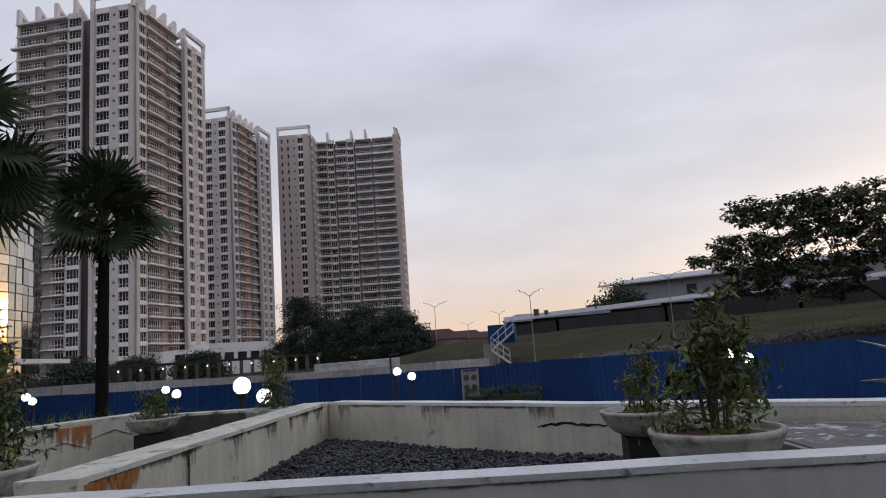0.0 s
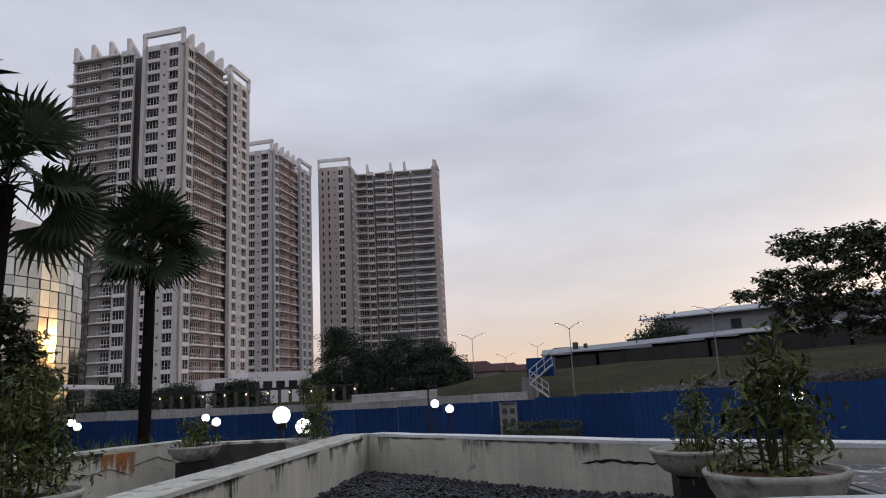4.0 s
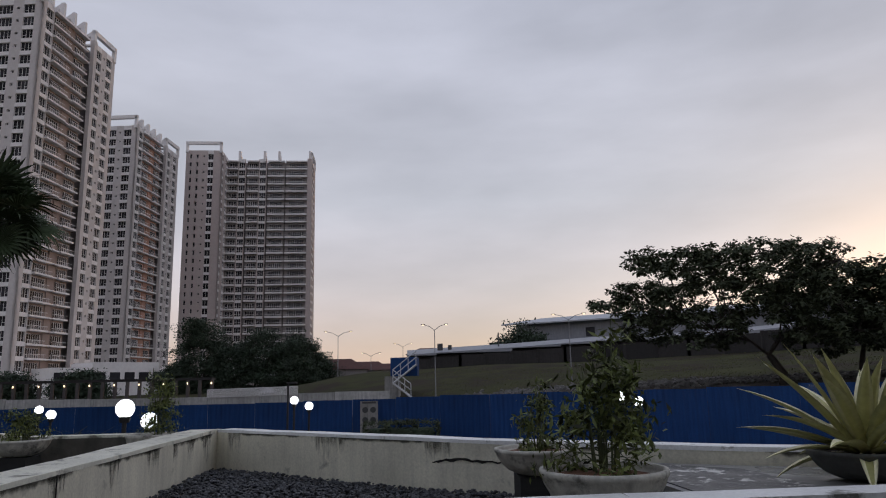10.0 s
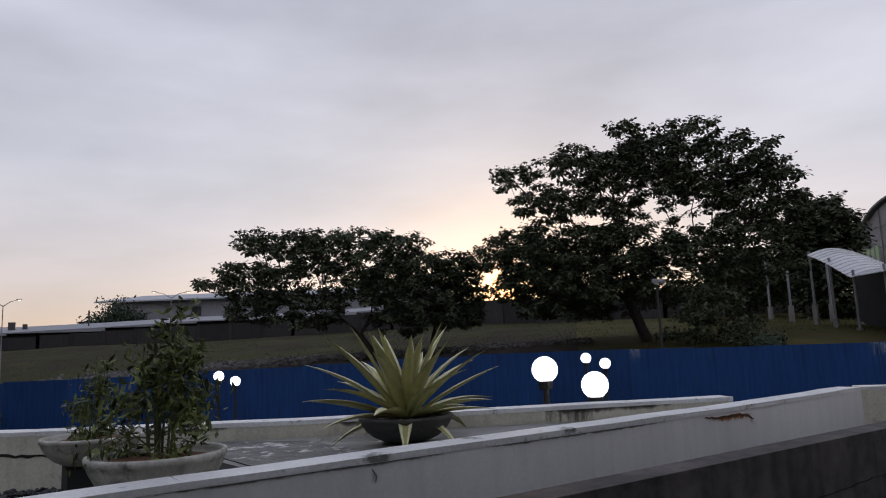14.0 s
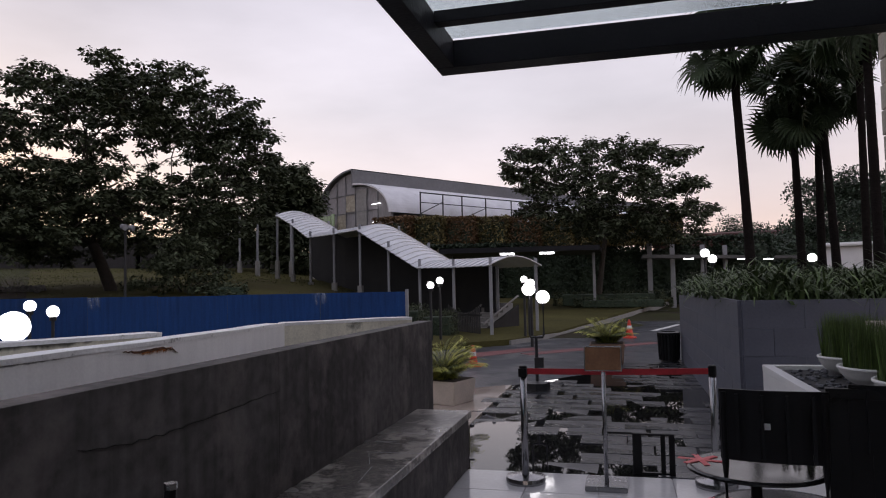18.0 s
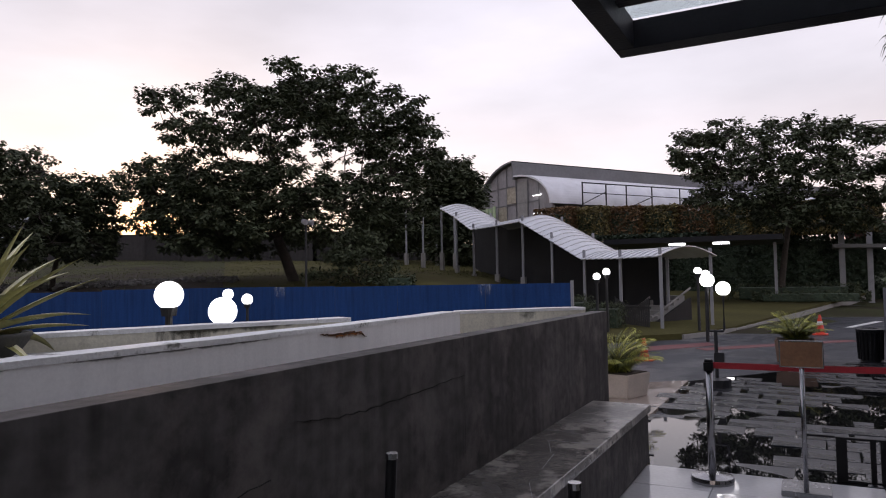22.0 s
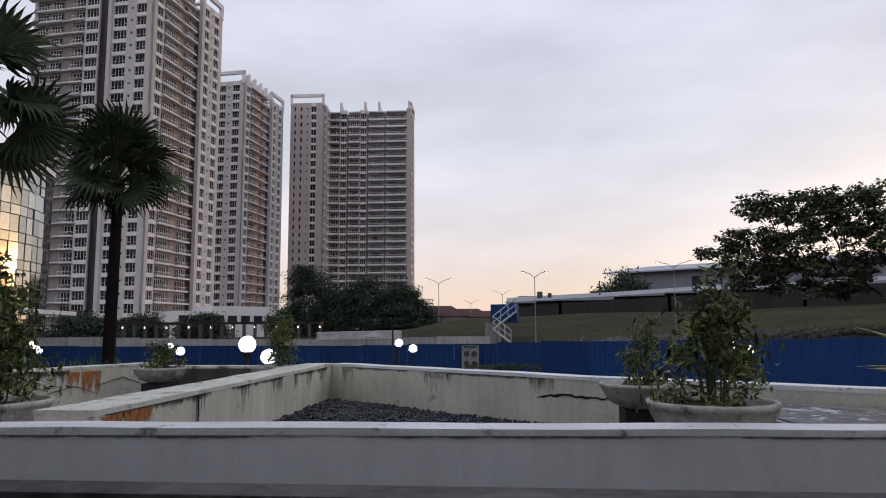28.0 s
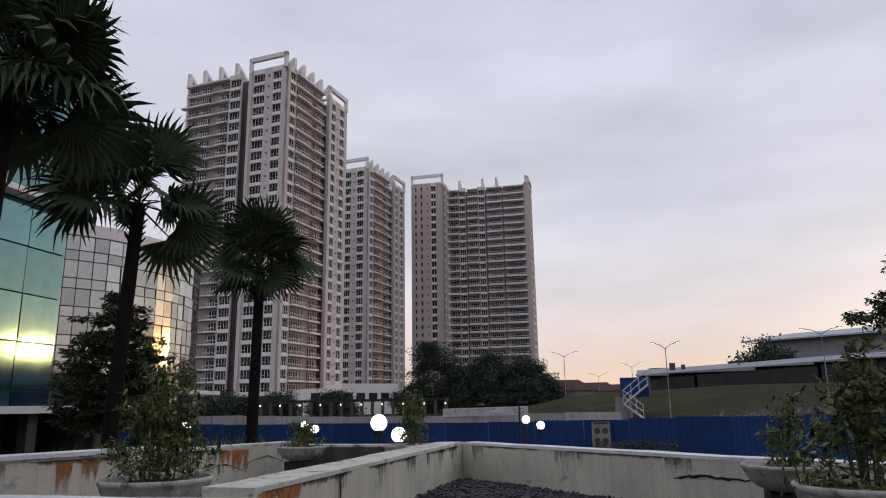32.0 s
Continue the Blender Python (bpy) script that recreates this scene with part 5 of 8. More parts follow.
# ---- globe lamps ----
def globe_lamp(p, z, z0, r=0.14, group="globe lamps by the fence"):
    t = thing("globe_lamp", (p[0], p[1], z0), "lit white globe lamp on a black post", "lamp", group)
    bm = bmesh.new()
    rod(bm, (0, 0, 0), (0, 0, z - z0 - r - 0.06), 0.045, 0.035, 10)
    part("post", bm, M["post"], t)
    bm = bmesh.new()
    lathe(bm, [(0.0, z - z0 - r - 0.07), (0.07, z - z0 - r - 0.07), (0.085, z - z0 - r + 0.02), (0.0, z - z0 - r + 0.02)], 16)
    part("collar", bm, M["post"], t)
    bm = bmesh.new()
    lathe(bm, [(0.0, -r * 0.9)] + [(r * math.cos(a), r * math.sin(a)) for a in np.linspace(-1.1, 1.5, 14)] + [(0, r)], 24)
    bmesh.ops.translate(bm, verts=bm.verts[:], vec=(0, 0, z - z0))
    part("globe", bm, M["globe"], t, "glowing white globe", True)
    return t


for x, y, z in ((-4.08, 11.45, 1.55), (-4.15, 12.69, 1.30), (-3.63, 24.56, 1.31), (-3.14, 24.64, 1.11), (5.63, 6.0, 1.58), (5.89, 5.53, 1.41), (14.46, 14.01, 1.42), (14.12, 13.01, 1.29), (6.29, 20.12, 1.32),
                (6.71, 19.99, 1.16), (-10.53, 22.32, 1.11), (-12.4, 25.29, 1.18), (-16.18, 22.98, 1.3), (-17.28, 24.84, 1.09)):
    globe_lamp((x, y), z, ground_z(math.degrees(math.atan2(x - 0.5, y - 0.3)), math.hypot(x - 0.5, y - 0.3)))
for x, y, z in ((23.68, -2.33, 2.54), (25.09, -2.71, 2.4), (24.57, -5.57, 2.33)):
    globe_lamp((x, y), z, -0.05, group="globe lamps by the driveway")
for x, y, z in ((20.07, 5.56, 1.72), (20.33, 5.35, 1.85), (19.65, 2.61, 1.73), (21.6, 3.06, 1.84)):
    globe_lamp((x, y), z, 0.0, 0.105, "globe lamps by the driveway")
# double lamp on the pavers
t = thing("twin_globe_lamp", (12.0, 1.57, -0.02), "black twin-arm lamp post with lit white globes", "lamp")
bm = bmesh.new()
lathe(bm, [(0, 0), (0.2, 0), (0.2, 0.14), (0.06, 0.16), (0.0, 0.16)], 12)
part("base", bm, M["post"], t)
bm = bmesh.new()
rod(bm, (0, 0, 0.1), (0, 0, 0.88), 0.026)
box(bm, -0.045, 0.045, -0.11, 0.03, 0.38, 0.54)
part("post", bm, M["post"], t)
for s in (-1, 1):
    bm = bmesh.new()
    w = 0.1125 - 0.0125 * s
    tube(bm, [(0, 0, 0.86), (0, s * (w - 0.015), 0.865), (0, s * w, 0.9), (0, s * w, 1.46 + 0.065 * s)], [0.02] * 4, 8)
    a = part("arm", bm, M["post"], t)
    bm = bmesh.new()
    lathe(bm, [(0, -0.096)] + [(0.108 * math.cos(k), 0.108 * math.sin(k)) for k in np.linspace(-1.1, 1.5, 14)] + [(0, 0.108)], 24)
    bmesh.ops.translate(bm, verts=bm.verts[:], vec=(0, s * w, 1.57 + 0.065 * s))
    part("globe", bm, M["globe"], a, "glowing white globe", True)

# ---- glass office buildings ----
gb = thing("glass_office", (0, 0, 0), "curved office building with reflecting golden glass", "office building")
prof = [(-47.5, 30.0), (-44.8, 33.0), (-42.2, 35.9), (-40.0, 38.3), (-38.4, 40.4), (-37.4, 42.2), (-36.8, 44.4), (-36.45, 46.6), (-36.4, 48.6), (-36.65, 50.5), (-37.2, 52.5), (-37.9, 54.3), (-39.2, 56.0)]
FLO = [-1, 1.0, 2.3] + [2.3 + 2.05 * k + q for k in range(6) for q in (0.75, 2.05)]
for (x0, y0), (x1, y1) in zip(prof, prof[1:]):
    a, b = Vector((x0, y0, 0)), Vector((x1, y1, 0))
    L_ = (b - a).length
    k = max(1, round(L_ / 0.97))
    head = math.degrees(math.atan2(b.y - a.y, b.x - a.x))
    for i in range(k):
        for f0, f1 in zip(FLO, FLO[1:]):
            ob = part("glass_pane", bm_box(0.03, L_ / k - 0.03, -0.02, 0.02, f0 + 0.04, f1 - 0.04), M["glass_wall"], gb)
            ob.matrix_basis = Matrix.Translation(a + (b - a) * i / k) @ pose(0, 0, 0, rng.uniform(-0.25, 0.25), 0, head + rng.uniform(-0.3, 0.3))
    bm = bmesh.new()
    for f in FLO:
        box(bm, 0, L_, -0.035, 0.16, f - 0.03, f + 0.03)
    for i in range(k + 1):
        box(bm, i * L_ / k - 0.028, i * L_ / k + 0.028, -0.035, 0.07, -1, 14.4)
    box(bm, 0, L_, 0.10, 0.3, -1, 14.4)
    ob = part("mullions", bm, M["mullion"], gb)
    ob.matrix_basis = Matrix.Translation(a) @ pose(0, 0, 0, 0, 0, head)
bm = bmesh.new()
prism(bm, [(x + 0.25, y) for x, y in prof] + [(-60, 56), (-60, 30)], 14.4, 15.3)
part("parapet", bm, M["tw_white"], gb)
bm = bmesh.new()
prism(bm, [(x - 0.5, y) for x, y in prof] + [(-60, 55.5), (-60, 30.2)], -1, 14.3)
part("core", bm, M["tw_dark"], gb)

gt = thing("teal_office", (0, 0, 0), "teal glass office wall with a pale ledge", "office building")
zs = [-1, 2.6, 4.4, 6.2, 8.0, 9.7, 11.6, 13.5, 15.4, 17.3]
for i in range(12):
    for f0, f1 in zip(zs, zs[1:]):
        ob = part("glass_pane", bm_box(0.03, 1.87, -0.02, 0.02, f0 + 0.03, f1 - 0.03), M["glass_teal"], gt)
        ob.matrix_basis = pose(-22.0, 22.5 - 1.9 * (i + 1), 0, rng.uniform(-0.2, 0.2), 0, 90 + rng.uniform(-0.2, 0.2))
bm = bmesh.new()
box(bm, -38, -22.1, 0, 22.45, -1, 17.4)
part("core", bm, M["mullion"], gt)
bm = bmesh.new()
box(bm, -22.1, -21.3, -0.5, 22.9, 9.75, 9.98)
part("ledge", bm, M["tw_white"], gt)
bm = bmesh.new()
box(bm, -38, -22.06, 22.46, 22.56, -1, 17.4)
part("end_wall", bm, M["glass_teal"], gt)
gt.matrix_basis = Matrix.Translation((-22.0, 22.5, 0)) @ pose(0, 0, 0, 0, 0, 3.4) @ Matrix.Translation((22.0, -22.5, 0))

# low canopy and dark entrance beneath the glass buildings
lc = thing("drop_off_canopy", (0, 0, 0), "low flat canopy with a pale edge before the offices", "canopy")
p, q = polar(-52, 25), polar(-39.6, 30)
n = Vector((-(q - p).y, (q - p).x, 0)).normalized()
bm = bmesh.new()
prism(bm, [tuple(p[:2]), tuple(q[:2]), tuple((q + n * 5)[:2]), tuple((p + n * 5)[:2])], 1.78, 2.02)
part("roof", bm, M["tw_white"], lc)
for k in (0.08, 0.5, 0.92):
    c = p + (q - p) * k + n * 1.0
    part("column", bm_box(c.x - 0.2, c.x + 0.2, c.y - 0.2, c.y + 0.2, -1.1, 1.78), M["concrete" if k > 0.6 else "mullion"], lc)
for k in range(26):
    c = p + (q - p) * (0.42 + 0.013 * k) + n * 3.5
    if k % 9 != 8:
        part("pale_slat", bm_box(c.x - 0.05, c.x + 0.05, c.y - 0.03, c.y + 0.03, -1.0, 1.2), M["tw_white"], lc)
bm = bmesh.new()
prism(bm, [tuple((p + n * 4.6)[:2]), tuple((q + n * 4.6)[:2]), tuple((q + n * 4.9)[:2]), tuple((p + n * 4.9)[:2])], -1.1, 1.78)
part("dark_back", bm, M["tw_dark"], lc)
bm = bmesh.new()
prism(bm, [tuple((q + n * 1.2 - Vector((0, 0.6, 0)))[:2]), tuple((q + n * 1.2 - Vector((0, 0.4, 0)))[:2]), tuple((q + n * 9 - Vector((0, 0.4, 0)))[:2]), tuple((q + n * 9 - Vector((0, 0.6, 0)))[:2])], -1.1, 1.78)
part("dark_end", bm, M["tw_dark"], lc)
bm = bmesh.new()
p2, q2 = polar(-33.5, 58), polar(-37, 50)
prism(bm, [tuple(q2[:2]), tuple(p2[:2]), tuple((p2 + Vector((2, -3, 0)))[:2]), tuple((q2 + Vector((2, -3, 0)))[:2])], 2.85, 3.12)
part("side_roof", bm, M["tw_white"], lc)

# ---- podium and arcade below the towers ----
pod = thing("tower_podium", (0, 0, 0), "low pale podium building below the towers", "podium")
p, q = polar(-27, 165), polar(-17.0, 178)
n = Vector((-(q - p).y, (q - p).x, 0)).normalized()
for k, (a, b, h) in enumerate(((0.05, 0.32, 6.2), (0.3, 0.75, 7.4), (0.7, 1.0, 6.0))):
    s, e = p + (q - p) * a, p + (q - p) * b
    bm = bmesh.new()
    prism(bm, [tuple(s[:2]), tuple(e[:2]), tuple((e + n * 12)[:2]), tuple((s + n * 12)[:2])], -1, h)
    w = part("wall", bm, M["tw_white"], pod)
    L_ = (e - s).length
    for i in range(int(L_ / 3.2)):
        c = s + (e - s) * ((i + 0.5) * 3.2 / L_) - n * 0.05
        ob = part("window", bm_box(-1.1, 1.1, -0.05, 0.05, 3.2, 5.2), M["tw_glass"], w)
        ob.matrix_basis = Matrix.Translation(c) @ pose(0, 0, 0, 0, 0, math.degrees(math.atan2((e - s).y, (e - s).x)))
arc = thing("site_arcade", (0, 0, 0), "long dark covered walkway with small warm lights", "arcade")
p, q = polar(-31, 92), polar(-15.6, 85)
u = (q - p).normalized()
n = Vector((-u.y, u.x, 0))
L_ = (q - p).length
bm = bmesh.new()
prism(bm, [tuple(p[:2]), tuple(q[:2]), tuple((q + n * 3)[:2]), tuple((p + n * 3)[:2])], 2.5, 2.78)
part("roof", bm, M["dark_concrete"], arc)
k = int(L_ / 1.3)
for i in range(k + 1):
    c = p + u * (i * L_ / k)
    part("post", bm_box(c.x - 0.16, c.x + 0.16, c.y, c.y + 0.3, -1, 2.5), M["tw_dark"], arc)
    if i % 2:
        part("lamp", bm_box(c.x - 0.05, c.x + 0.05, c.y - 0.14, c.y - 0.04, 2.05, 2.25), M["warm_light"], arc)

# ---- arched hall on the hill, covered walkway ----
hall = thing("arched_hall", (0, 0, 0), "grey arched-roof hall with translucent vaulted side roofs", "hall")
p = polar(68.3, 60)
u = Vector((math.sin(radians(123)), math.cos(radians(123)), 0))
n = Vector((-u.y, u.x, 0))


def vault(name, o, w, rise, base, length, m, a0=0.0, a1=math.pi, skirt=2.0, thick=0.15):
    bm = bmesh.new()
    k = 20
    rows = []
    for s in (0, length):
        row = []
        for i in range(k + 1):
            a = a0 + (a1 - a0) * i / k
            for t in (0, thick):
                c = o + u * s + n * ((w / 2 + t) * math.cos(a))
                row.append(bm.verts.new((c.x, c.y, base + (rise + t) * math.sin(a))))
        rows.append(row)
    r0, r1 = rows
    for i in range(k):
        for t in (0, 1):
            bm.faces.new((r0[2 * i + t], r0[2 * i + 2 + t], r1[2 * i + 2 + t], r1[2 * i + t]))
        for r in rows:
            bm.faces.new((r[2 * i], r[2 * i + 1], r[2 * i + 3], r[2 * i + 2]))
    bmesh.ops.recalc_face_normals(bm, faces=bm.faces[:])
    return part(name, bm, m, hall, smooth=False)


# high half vault, clerestory wall, lower half vault of pale sheets
vault("main_roof", p, 11.2, 3.9, 7.9, 48, M["hall_roof"], 0.0, math.pi / 2)
vault("side_roof", p, 10.0, 2.75, 7.75, 42, M["poly"], math.pi / 2, math.pi)
bm = bmesh.new()
prism(bm, [tuple((p - n * 0.1)[:2]), tuple((p - n * 0.1 + u * 48)[:2]), tuple((p + n * 0.1 + u * 48)[:2]), tuple((p + n * 0.1)[:2])], 10.3, 11.85)
part("clerestory_wall", bm, M["hall_roof"], hall)
pts = [(5.5 * math.cos(a), 7.9 + 3.8 * math.sin(a)) for a in np.linspace(0, math.pi / 2, 11)] + [(4.9 * math.cos(a), 7.75 + 2.65 * math.sin(a)) for a in np.linspace(math.pi / 2, math.pi, 11)]
bm = bmesh.new()
c = p + u * 0.4
vs = [bm.verts.new((*(c + n * a)[:2], z)) for a, z in [(5.5, 2.0)] + pts + [(-4.9, 2.0)]]
bm.faces.new(vs)
r = bmesh.ops.extrude_face_region(bm, geom=bm.faces[:])
bmesh.ops.translate(bm, verts=[v for v in r["geom"] if isinstance(v, bmesh.types.BMVert)], vec=u * 0.2)
bmesh.ops.recalc_face_normals(bm, faces=bm.faces[:])
g = part("gable_wall", bm, M["gable"], hall)
HN = math.degrees(math.atan2(n.y, n.x))


def on_gable(name, a0, a1, z0, z1, m, out=0.06):
    ob = part(name, bm_box(a0, a1, -0.03, 0.03, z0, z1), M[m], g)
    ob.matrix_basis = Matrix.Translation(c - u * out) @ pose(0, 0, 0, 0, 0, HN)


for a in (4.2, 2.8, 1.4, 0.0, -1.7, -3.2):
    top = (7.9 + 3.7 * math.sqrt(max(0, 1 - (a / 5.5) ** 2))) if a >= 0 else (7.75 + 2.5 * math.sqrt(max(0, 1 - (a / 4.9) ** 2)))
    on_gable("cladding_joint", a - 0.025, a + 0.025, 2.0, top, "hall_roof")
for z in (6.6, 8.2, 9.8):
    on_gable("cladding_joint", -3.0 if z < 9 else 0.0, 4.6 if z < 9 else 3.8, z - 0.02, z + 0.02, "hall_roof", 0.05)
on_gable("pale_panel", -1.6, -0.2, 7.0, 10.0, "kerb", 0.04)
on_gable("stained_panel", 0.05, 1.35, 8.3, 9.7, "stained_sheet", 0.045)
on_gable("stained_panel", 1.45, 2.75, 6.7, 8.1, "stained_sheet", 0.045)
for z in (7.1, 8.6):
    on_gable("tube_light", -3.6, -2.5, z, z + 0.05, "tube_light", 0.12)
for i in range(17):
    bm = bmesh.new()
    c0 = p + u * (0.3 + i * 2.5)
    pp_ = [(*(c0 + n * (5.06 * math.cos(a)))[:2], 7.75 + 2.82 * math.sin(a)) for a in np.linspace(math.pi / 2, math.pi, 10)]
    tube(bm, pp_, [0.045] * 10, 5)
    part("roof_rib", bm, M["galv"], hall)
q = p - n * 3.4 - u * 0.8
for sx in (2.34, 4.84, 7.08, 10.03, 13.42, 16.8):
    c0 = p - n * 6.3 + u * sx
    part("frame_post", bm_box(c0.x - 0.05, c0.x + 0.05, c0.y - 0.05, c0.y + 0.05, 4.4, 9.4), M["post"], hall)
for z0, z1, rr in ((9.35, 9.42, 0.055), (8.55, 8.6, 0.035)):
    bm = bmesh.new()
    rod(bm, (p - n * 6.3 + u * 2.3) + Vector((0, 0, z0)), (p - n * 6.3 + u * 17) + Vector((0, 0, z1)), rr)
    part("frame_rail", bm, M["post"], hall)
for s0, s1, z0, z1 in ((2.3, 4.8, 7.6, 8.7), (7.1, 10.0, 7.4, 8.5)):
    bm = bmesh.new()
    rod(bm, (p - n * 6.3 + u * s0) + Vector((0, 0, z0)), (p - n * 6.3 + u * s1) + Vector((0, 0, z1)), 0.04)
    part("frame_brace", bm, M["post"], hall)
bm = bmesh.new()
prism(bm, [tuple((q - n * 7.2 + u * 2.0)[:2]), tuple((q - n * 7.2 + u * 46)[:2]), tuple((q + n * 9 + u * 46)[:2]), tuple((q + n * 9 + u * 2.0)[:2])], -0.5, 4.4)
part("terrace", bm, M["dark_concrete"], hall)
# sign as plain pale green bars
c = p + n * 3.7 - u * 0.4
for k in range(6):
    ob = part("sign_bar", bm_box(-0.17, 0.17, -0.05, 0.05, 0, 0.95 if k % 3 else 1.05), M["sign_green"], hall, "plain pale green sign bar")
    ob.matrix_basis = Matrix.Translation((c.x, c.y, 7.15)) @ pose(0, 0, 0, 0, 0, HN) @ pose(-1.35 + 0.54 * k, 0, 0)

# covered walkway stepping up the slope
WALK = [(22.0, 4.15, 2.56, 0.1), (23.72, 5.75, 2.6, 0.2), (25.72, 7.54, 2.72, 0.8), (27.26, 9.29, 3.54, 1.4), (28.55, 11.02, 4.42, 1.76), (30.15, 12.91, 4.45, 1.92), (31.52, 14.73, 4.46, 1.98), (32.95, 16.37, 5.25, 2.44), (34.36, 17.99, 5.81, 3.2), (36.0, 20.1, 5.9, 3.3), (37.8, 22.3, 6.7, 3.4)]
EAVES = [(21.9, 4.05, 2.24), (23.72, 5.75, 2.26), (25.72, 7.54, 2.33), (27.26, 9.29, 3.2), (28.55, 11.02, 4.1), (30.15, 12.91, 4.09), (31.52, 14.73, 4.1), (32.95, 16.37, 4.96), (34.3, 17.9, 5.6)]
cw = thing("covered_walkway", (0, 0, 0), "covered walkway with a corrugated white vaulted roof climbing the slope", "walkway")
off = Vector((1.75, -1.2, 0))
for i, w in enumerate(WALK):
    for s in (0, 1):
        c = Vector(w[:3]) + off * s
        z0 = w[3]
        bm = bm_box(c.x - 0.045, c.x + 0.045, c.y - 0.045, c.y + 0.045, z0 - 1.0, w[2])
        po = part("post", bm, M["galv"], cw)
        part("footing", bm_box(c.x - 0.1, c.x + 0.1, c.y - 0.1, c.y + 0.1, z0 - 1.0, z0 + 0.02), M["kerb"], po)
for (a, b) in zip(EAVES, EAVES[1:]):
    a, b = Vector(a), Vector(b)
    k = max(3, round((b - a).length / 0.42))
    for i in range(k):
        bm = bmesh.new()
        rows = []
        for s in (i / k, (i + 0.97) / k):
            c = a + (b - a) * s
            row = []
            for j in range(9):
                t = j / 8
                cc = c + off * (t * 1.16 - 0.08)
                row.append(bm.verts.new((cc.x, cc.y, c.z + 0.02 + 0.30 * math.sin(math.pi * t) + (0.03 if s == i / k else 0.0))))
            rows.append(row)
        for j in range(8):
            bm.faces.new((rows[0][j], rows[0][j + 1], rows[1][j + 1], rows[1][j]))
        r = bmesh.ops.extrude_face_region(bm, geom=bm.faces[:])
        bmesh.ops.translate(bm, verts=[v for v in r["geom"] if isinstance(v, bmesh.types.BMVert)], vec=(0, 0, 0.03))
        bmesh.ops.recalc_face_normals(bm, faces=bm.faces[:])
        part("roof_sheet", bm, M["zinc"], cw)
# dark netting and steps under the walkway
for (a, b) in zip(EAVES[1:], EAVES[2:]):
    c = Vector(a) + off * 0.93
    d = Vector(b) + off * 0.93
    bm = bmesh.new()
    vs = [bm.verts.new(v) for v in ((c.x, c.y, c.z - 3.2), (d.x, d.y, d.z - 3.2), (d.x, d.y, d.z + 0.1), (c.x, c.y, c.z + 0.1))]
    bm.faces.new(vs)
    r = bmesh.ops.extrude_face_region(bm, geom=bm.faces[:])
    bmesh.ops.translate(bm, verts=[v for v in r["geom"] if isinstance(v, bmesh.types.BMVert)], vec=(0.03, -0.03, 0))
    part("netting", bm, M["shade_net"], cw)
gate = thing("bar_gate", (22.2, 4.5, 0.1), "dark metal bar railing under the walkway", "railing", rz=43)
for i in range(20):
    part("bar", bm_box(0.12 + i * 0.105, 0.15 + i * 0.105, -0.02, 0.02, 0, 0.95 - 0.25 * math.sin(math.pi * i / 19)), M["post"], gate)
part("rail", bm_box(0.05, 2.2, -0.03, 0.03, 0.62, 0.68), M["post"], gate)
# concrete steps with sloping side walls beside the gate
cs_ = thing("concrete_steps", (24.5, 4.9, 0.0), "short flight of concrete steps with sloping side walls", "stairs", rz=56)
for i in range(6):
    part("step", bm_box(0.05, 1.15, -0.26 * (i + 1), -0.26 * i, -0.3, 0.2 + 0.165 * i), M["kerb"], cs_)
for x in (-0.12, 1.16):
    bm = bmesh.new()
    vs = [(x + dx, y, z) for dx in (0, 0.1) for y, z in ((0.1, -0.3), (-1.7, -0.3), (-1.7, 0.95), (0.1, 0.1))]
    v_ = [bm.verts.new(k) for k in vs]
    for f in ((0, 1, 2, 3), (7, 6, 5, 4), (0, 4, 5, 1), (1, 5, 6, 2), (2, 6, 7, 3), (3, 7, 4, 0)):
        bm.faces.new([v_[k] for k in f])
    bmesh.ops.recalc_face_normals(bm, faces=bm.faces[:])
    sw_ = part("side_wall", bm, M["dark_concrete"], cs_)
    bm = bmesh.new()
    rod(bm, (x + 0.05, 0.12, 0.33), (x + 0.05, -1.72, 1.28), 0.035, None, 6)
    part("coping", bm, M["kerb"], sw_)
# flat canopy with tube lights behind
fc = thing("flat_canopy", (0, 0, 0), "dark flat steel canopy with white tube lights", "canopy")
p1, p2 = polar(75.5, 36), polar(88.5, 36)
bm = bmesh.new()
prism(bm, [tuple(p1[:2]), tuple((p1 + Vector((6, 2, 0)))[:2]), tuple((p2 + Vector((6, 0, 0)))[:2]), tuple(p2[:2])][::-1], 3.35, 3.6)
part("roof", bm, M["beam"], fc)
for az, d in ((81.1, 36.8), (84.3, 36.8)):
    c = polar(az, d)
    part("tube_light", bm_box(c.x - 0.1, c.x + 0.1, c.y - 0.38, c.y + 0.38, 3.24, 3.34), M["tube_light"], fc)
for az in (76.5, 88.0):
    c = polar(az, 39)
    part("post", bm_box(c.x - 0.07, c.x + 0.07, c.y - 0.07, c.y + 0.07, 0, 3.4), M["galv"], fc)
